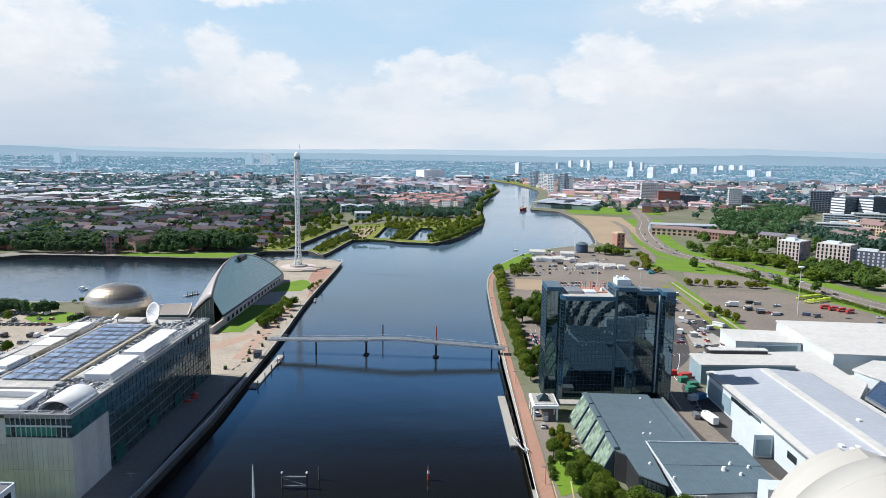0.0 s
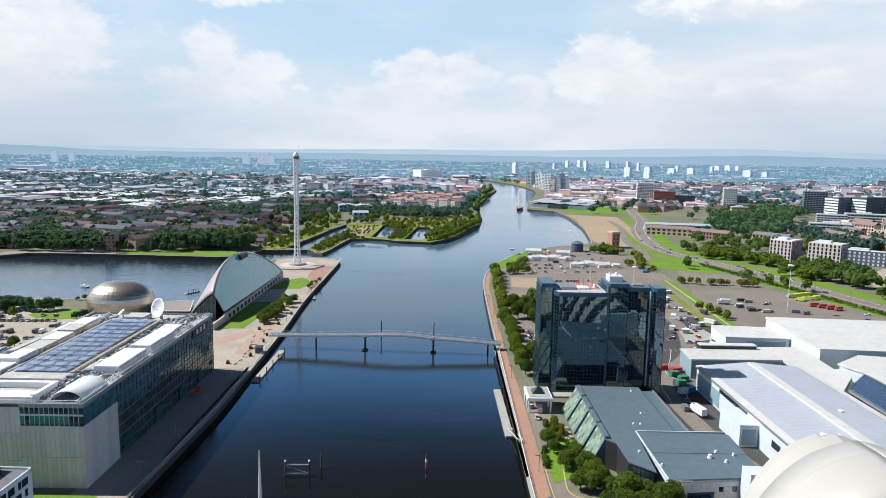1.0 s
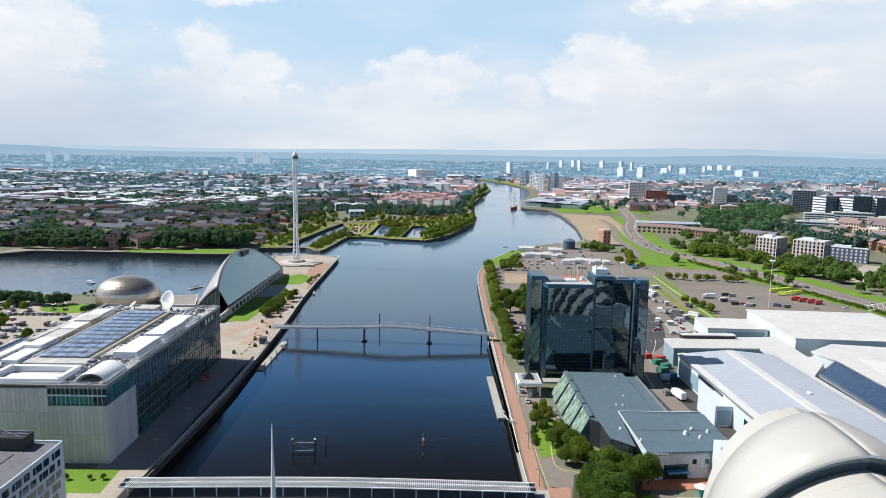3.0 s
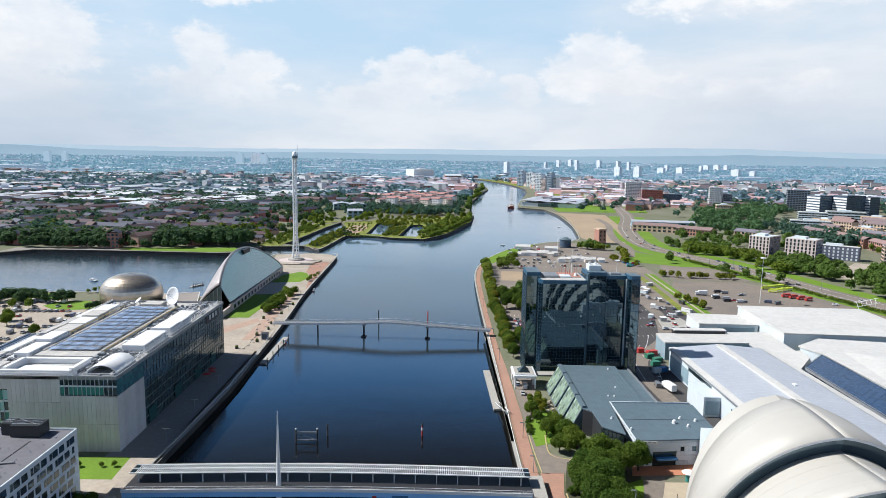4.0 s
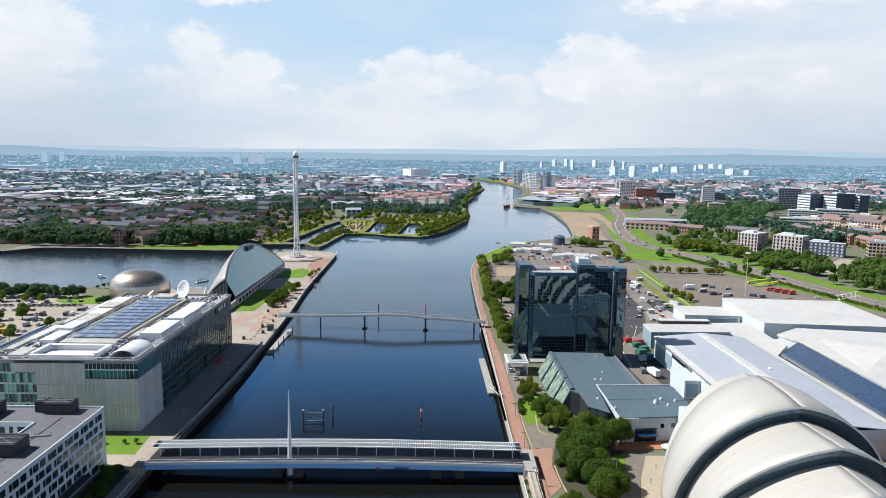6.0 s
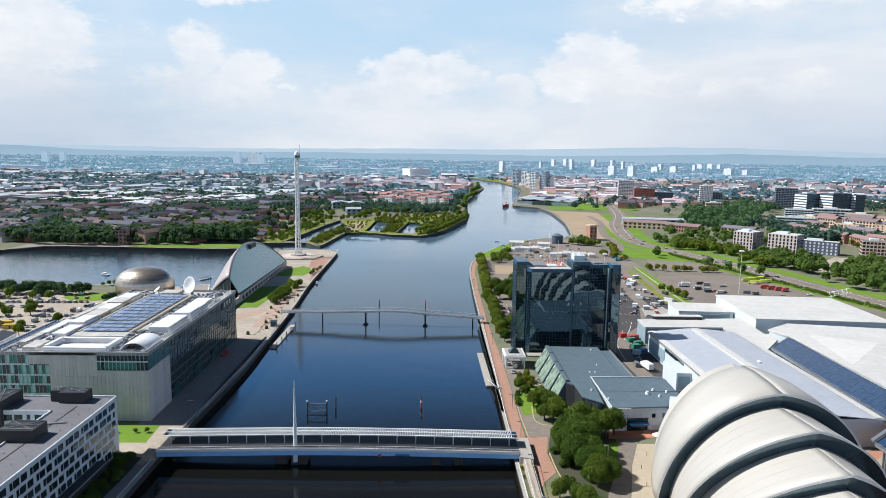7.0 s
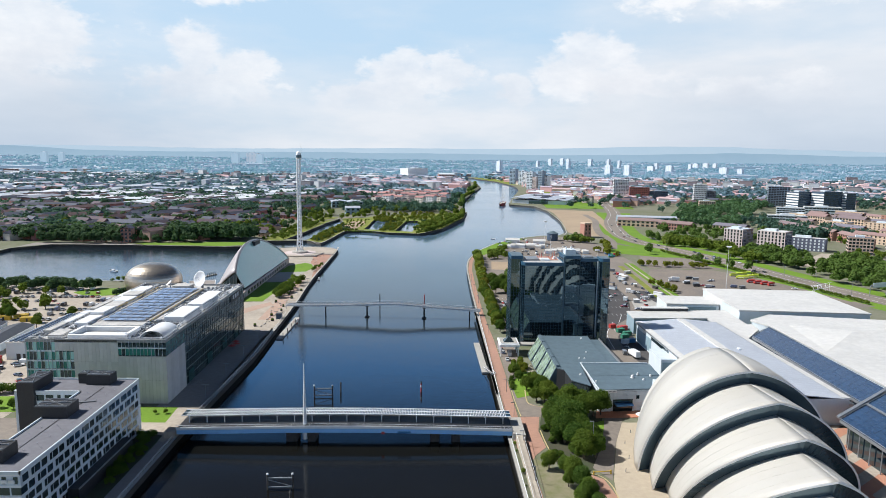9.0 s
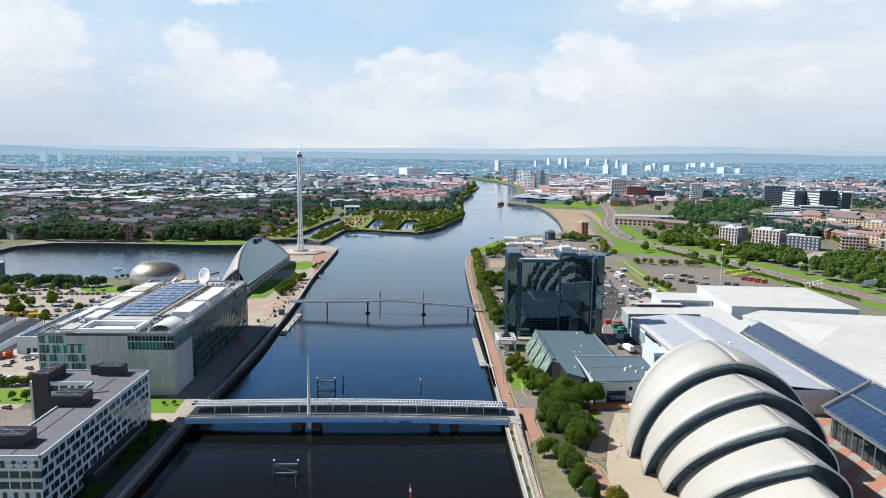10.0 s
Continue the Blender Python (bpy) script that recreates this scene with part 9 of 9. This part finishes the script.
for x, y in ((-196, 262), (-188, 240), (-200, 236), (-206, 232), (-192, 222), (-186, 214), (-198, 210)):
    car(x, y, vrng.uniform(0, 360))
# hotel car parks
bays((58, 312), (58, 350), 14, 90, 0.8)
bays((53, 340), (53, 385), 16, 90, 0.85)
bays((66, 350), (68, 390), 14, 90, 0.5)
for y in (480, 500, 530, 545, 590, 610, 628):
    bays((80, y), (140, y + 6), 20, 2, 0.5)
for _ in range(70):
    car(vrng.uniform(104, 160) + 10, vrng.uniform(335, 520), vrng.choice((0, 90, 20, -15)))
for _ in range(40):
    car(vrng.uniform(75, 165), vrng.uniform(640, 735), vrng.choice((0, 90, 80)))
for x, y, k in ((39, 262, 0), (42, 258, 3), (40, 250, 0), (38.5, 268, 2), (104, 262, 3), (110, 266, 1), (108, 272, 0), (93, 226, 0), (95, 232, 1), (92, 240, 0), (97, 222, 3)):
    car(x, y, vrng.uniform(-10, 10), k)
# event car park
for x, y in ((205, 470), (222, 480), (226, 476), (213, 462), (218, 455), (222, 450), (216, 448), (224, 444), (228, 446), (212, 458), (236, 470), (239, 472), (245, 445), (250, 441), (282, 425), (292, 440)):
    car(x, y, vrng.choice((70, 90, 110)), vrng.choice((0, 3, 3)))


def ambulance(x, y, turn, mat, name, label):
    o = thing(name, label, "vehicle", "emergency vehicles", at=(x, y, 0.1), turn=turn)
    part("body", rounded(boxes((-1.1, 1.1, -3.2, 1.9, 0.4, 2.9)), 0.12, 2), mat, o)
    part("cab", rounded(boxes((-1.05, 1.05, 1.9, 3.2, 0.4, 2.0)), 0.15, 2), mat, o)
    part("windscreen", boxes((-0.95, 0.95, 1.85, 2.3, 1.5, 2.5)), GLASS_DARK, o)
    part("stripe", boxes((-1.13, 1.13, -3.1, 1.8, 1.1, 1.5)), WHITE, o)
    for sx in (-1, 1):
        for sy in (-2, 2):
            part("wheel", tube(bmesh.new(), (sx * 1.0 - 0.12, sy, 0.4), (sx * 1.0 + 0.12, sy, 0.4), 0.4, n=10), TYRE, o)


LIME = surface("lime_paint", (0.62, 0.72, 0.06), None, 0.5)
for k in range(8):
    ambulance(268 + (k % 4) * 5.4, 484 + (k // 4) * 12 + (k % 4) * 2.5, 60 + k * 7, LIME, "ambulance", "lime yellow ambulance parked in a row")
for k in range(4):
    ambulance(269 + k * 3.6, 466 - k * 4.0, 95 + k * 6, RED, "fire_engine", "red service lorry parked in a row")


def lorry(x, y, turn):
    o = thing("box_lorry", "white box lorry in the service yard", "lorry", at=(x, y, 0.1), turn=turn)
    part("box", rounded(boxes((-1.3, 1.3, -4.5, 2.2, 1.0, 3.9)), 0.08, 1), WHITE, o)
    part("cab", rounded(boxes((-1.2, 1.2, 2.4, 4.4, 0.5, 3.0)), 0.2, 2), WHITE, o)
    part("windscreen", boxes((-1.05, 1.05, 4.2, 4.45, 1.7, 2.7)), GLASS_DARK, o)
    part("chassis", boxes((-0.9, 0.9, -4.3, 4.0, 0.55, 1.0)), DARK, o)
    for sx in (-1, 1):
        for sy in (-3, -1.8, 3.2):
            part("wheel", tube(bmesh.new(), (sx * 1.05 - 0.15, sy, 0.5), (sx * 1.05 + 0.15, sy, 0.5), 0.5, n=12), TYRE, o)


lorry(107.5, 257, 12)
lorry(205, 469, 80)
GREEN = surface("green_paint", (0.04, 0.22, 0.14), None, 0.5)
for x, y, m, s in ((114, 306, GREEN, 4.6), (112, 316, RED, 4), (116, 299, GREEN, 5), (113, 293, GREEN, 4.4), (117, 312, RED, 6), (114, 284, BLUE, 4.6), (110, 282, LIGHT_WALL, 4)):
    o = thing("skip_container", "painted steel waste container in the service yard", "container", at=(x, y, 0.1), turn=20)
    part("bin", rounded(boxes((-s / 2, s / 2, -1.3, 1.3, 0.1, 2.3)), 0.1, 1), m, o)
    part("lid", boxes((-s / 2 - 0.05, s / 2 + 0.05, -1.35, 1.35, 2.3, 2.42)), m, o)
for k in range(13):
    x, y = 44 + (k % 4) * 2.0, 230 + (k // 4) * 4.2 + (k % 2) * 1.5
    o = thing("picnic_table", "wooden picnic table on the hotel lawn", "table", "picnic tables", at=(x, y, 0.12), turn=k * 37)
    part("tabletop", boxes((-0.9, 0.9, -0.4, 0.4, 0.7, 0.76)), PALE_PAVE, o)
    for s in (-0.75, 0.75):
        part("bench", boxes((-0.9, 0.9, s - 0.14, s + 0.14, 0.42, 0.47)), PALE_PAVE, o)
    for s in (-0.7, 0.7):
        part("leg", boxes((s - 0.05, s + 0.05, -0.7, 0.7, 0, 0.7)), PALE_PAVE, o)
# traffic on the expressway
for t in range(26):
    k = vrng.randint(3, 10)
    a, b = EXPRESSWAY[k], EXPRESSWAY[k + 1]
    u = vrng.random()
    car(a[0] + (b[0] - a[0]) * u + vrng.choice((-8, -3, 3, 8)), a[1] + (b[1] - a[1]) * u, math.degrees(math.atan2(b[1] - a[1], b[0] - a[0])) - 90)


# ---- small things on the quays ----
def bench(x, y, turn):
    o = thing("stone_bench", "pale stone bench on the paved plaza", "bench", "plaza benches", at=(x, y, 0.1), turn=turn)
    part("seat", rounded(boxes((-1.3, 1.3, -0.3, 0.3, 0.35, 0.5)), 0.03, 1), CONC, o)
    for s in (-0.9, 0.9):
        part("support", boxes((s - 0.15, s + 0.15, -0.25, 0.25, 0, 0.35)), CONC, o)


def planter(x, y, s):
    o = thing("planter", "low dark planter with small green shrub", "planter", "plaza planters", at=(x, y, 0.1))
    part("tub", tube(bmesh.new(), (0, 0, 0), (0, 0, 0.7), s, s * 1.15, 10), DARK, o)
    tv, tf = leaf_cloud(random.Random(int(x * 7 + y)), [(0, 0, 1.2, s, 0.9)], 90, 0.22)
    me = bpy.data.meshes.new("shrub")
    me.from_pydata(tv, [], tf)
    me.materials.append(LEAF_DARK)
    part("shrub", me, None, o)


brng = random.Random(8)
for k in range(12):
    bench(-100 - brng.uniform(0, 9), 314 + k * 5.6, brng.choice((0, 90, 80)))
for k in range(9):
    planter(-97 - brng.uniform(0, 12), 314 + k * 13, brng.uniform(0.6, 1.0))
for k in range(8):
    bench(-104 - brng.uniform(0, 12), 540 + k * 9, brng.uniform(0, 180))
o = thing("quay_kiosk", "small dark timber kiosk at the quay edge", "kiosk", at=(-95.5, 334, 0.1), turn=4)
part("body", rounded(boxes((-1.6, 1.6, -2.2, 2.2, 0, 2.9)), 0.06, 1), BLACK_BRICK, o)
part("roof", boxes((-1.9, 1.9, -2.5, 2.5, 2.9, 3.1)), DARK, o)
part("hatch", boxes((1.58, 1.66, -1.2, 1.2, 1.0, 2.2)), STEEL, o)
o = thing("pay_kiosk", "teal ticket kiosk with a round white top", "kiosk", at=(84.5, 171, 0.1))
part("body", tube(bmesh.new(), (0, 0, 0), (0, 0, 3.0), 0.9, 0.9, 14), surface("teal_paint", (0.05, 0.30, 0.28), None, 0.5), o)
part("top", tube(bmesh.new(), (0, 0, 3.0), (0, 0, 3.6), 2.2, 1.2, 20), WHITE, o)
o = thing("height_barrier", "yellow steel barrier across the service path", "barrier", at=(57.6, 126.4, 0.1), turn=8)
part("bar", tube(bmesh.new(), (-3, 0, 1.0), (3, 0, 1.0), 0.16, n=8), YELLOW, o)
for s in (-3, 3):
    part("post", boxes((s - 0.2, s + 0.2, -0.2, 0.2, 0, 1.3)), YELLOW, o)
for x, y in ((72, 150), (70, 138), (77, 160), (66, 128), (74, 125)):
    o = thing("bollard_light", "short steel bollard light on the concourse", "bollard", "concourse bollards", at=(x, y, 0.1))
    part("post", tube(bmesh.new(), (0, 0, 0), (0, 0, 1.1), 0.14, 0.14, 8), STEEL, o)
    part("cap", tube(bmesh.new(), (0, 0, 1.1), (0, 0, 1.25), 0.2, 0.1, 8), DARK, o)
# trailers, stalls and vans on the overspill yard
for k in range(26):
    x, y = 150 + brng.uniform(-8, 30), 360 + k * 6.5 + brng.uniform(-3, 3)
    if k % 3 == 0:
        car(x, y, brng.uniform(0, 180), 3)
    else:
        o = thing("market_stall", "small pale stall cabin on the asphalt yard", "stall", "yard stalls", at=(x, y, 0.1), turn=brng.uniform(0, 180))
        w, d = brng.uniform(1.5, 3.6), brng.uniform(1.1, 1.8)
        part("cabin", rounded(boxes((-w, w, -d, d, 0.2, 2.4)), 0.06, 1), brng.choice((WHITE, LIGHT_WALL, STEEL, PALE_PAVE)), o)
        part("roof", boxes((-w - 0.2, w + 0.2, -d - 0.2, d + 0.2, 2.4, 2.55)), brng.choice((WHITE, DARK_ROOF, WHITE)), o)
for a, b, w in (((104, 262), (112, 262.5), 3.2),):
    for k in range(8):
        ob = sheet("crossing_stripe", [(a[0] + k * 1.0, a[1] - w / 2), (a[0] + k * 1.0 + 0.5, a[1] - w / 2), (a[0] + k * 1.0 + 0.5, a[1] + w / 2), (a[0] + k * 1.0, a[1] + w / 2)], 0.13, WHITE, "white crossing stripe on the service yard", "road marking")
ribbon("yard_line", [(108, 255), (110, 275), (114, 296), (112, 312), (120, 330), (128, 352)], 0.25, 0.14, WHITE, "white edge line on the service road", "road marking")
ribbon("yard_line", [(101, 270), (103, 290), (106, 305), (116, 330)], 0.25, 0.14, WHITE, "white edge line on the service road", "road marking")


# red parasols, cycle racks and refuse on the office quay
for x, y in ((-105.6, 266), (-104.4, 270), (-105.8, 274)):
    o = thing("parasol", "closed-side red parasol on the shaded quay", "parasol", "red parasols", at=(x, y, 0.05))
    part("pole", tube(bmesh.new(), (0, 0, 0), (0, 0, 2.5), 0.05, n=6), STEEL, o)
    part("canopy", tube(bmesh.new(), (0, 0, 2.1), (0, 0, 2.8), 2.0, 0.08, 8), RED, o, "red cloth canopy")
for k in range(6):
    o = thing("cycle_rack", "steel cycle hoop on the shaded quay", "cycle rack", "cycle racks", at=(-106.6 + k * 0.3, 209 + k * 1.3, 0.05), turn=12)
    part("hoop", boxes((-0.9, -0.82, -0.04, 0.04, 0, 0.8), (0.82, 0.9, -0.04, 0.04, 0, 0.8), (-0.9, 0.9, -0.04, 0.04, 0.8, 0.88)), STEEL, o)
# show marquees, trailers and vans on the riverside lot
mrng = random.Random(63)
for k in range(34):
    x, y = 88 + k * 2.4 + mrng.uniform(-2, 2), (664 if k < 16 else 628) + mrng.uniform(-9, 9)
    w, d, h = mrng.uniform(2, 4.5), mrng.uniform(1.5, 3), mrng.uniform(2.4, 3.6)
    o = thing("marquee", "small white marquee on the riverside lot", "marquee", "white marquees", at=(x, y, 0.1), turn=mrng.uniform(-20, 20))
    part("wall", boxes((-w, w, -d, d, 0, h)), mrng.choice((WHITE, WHITE, LIGHT_WALL, CREAM)), o)
    part("roof", gable_roof(bmesh.new(), -w, w, -d, d, h, 1.2, "x", 0.2, 0.15), WHITE_ROOF, o)
for k in range(7):
    o = thing("inflatable_slide", "bright green and blue inflatable on the riverside lot", "inflatable", "inflatables", at=(186 + k * 3.2 % 14, 598 + k * 4.5, 0.1), turn=k * 40)
    part("cushion", rounded(boxes((-2.4, 2.4, -1.6, 1.6, 0, 1.4)), 0.5, 2), (GREEN, BLUE, GREEN, YELLOW)[k % 4], o)
    part("tower", rounded(boxes((-2.2, -1.2, -1.5, 1.5, 1.3, 3.4)), 0.3, 2), (BLUE, GREEN, RED, GREEN)[k % 4], o)
for x, y, mt in ((-213.5, 240, RED), (-217, 238, BLUE), (-215, 243, YELLOW)):
    o = thing("inflatable_slide", "bright red and blue inflatable beside the low wing", "inflatable", "inflatables", at=(x, y, 0.1), turn=x)
    part("cushion", rounded(boxes((-2.6, 2.6, -1.8, 1.8, 0, 1.6)), 0.5, 2), mt, o)
    part("tower", rounded(boxes((-2.4, -1.4, -1.6, 1.6, 1.5, 3.2)), 0.3, 2), RED, o)
for x, y, t, k in ((-203, 238, 80, 0), (-200, 240, 95, 3), (-205, 226, 85, 1), (-190, 205, 88, 3), (-196, 207, 90, 0), (-178, 168, 70, 0), (-172, 172, 80, 2)):
    car(x, y, t, k)
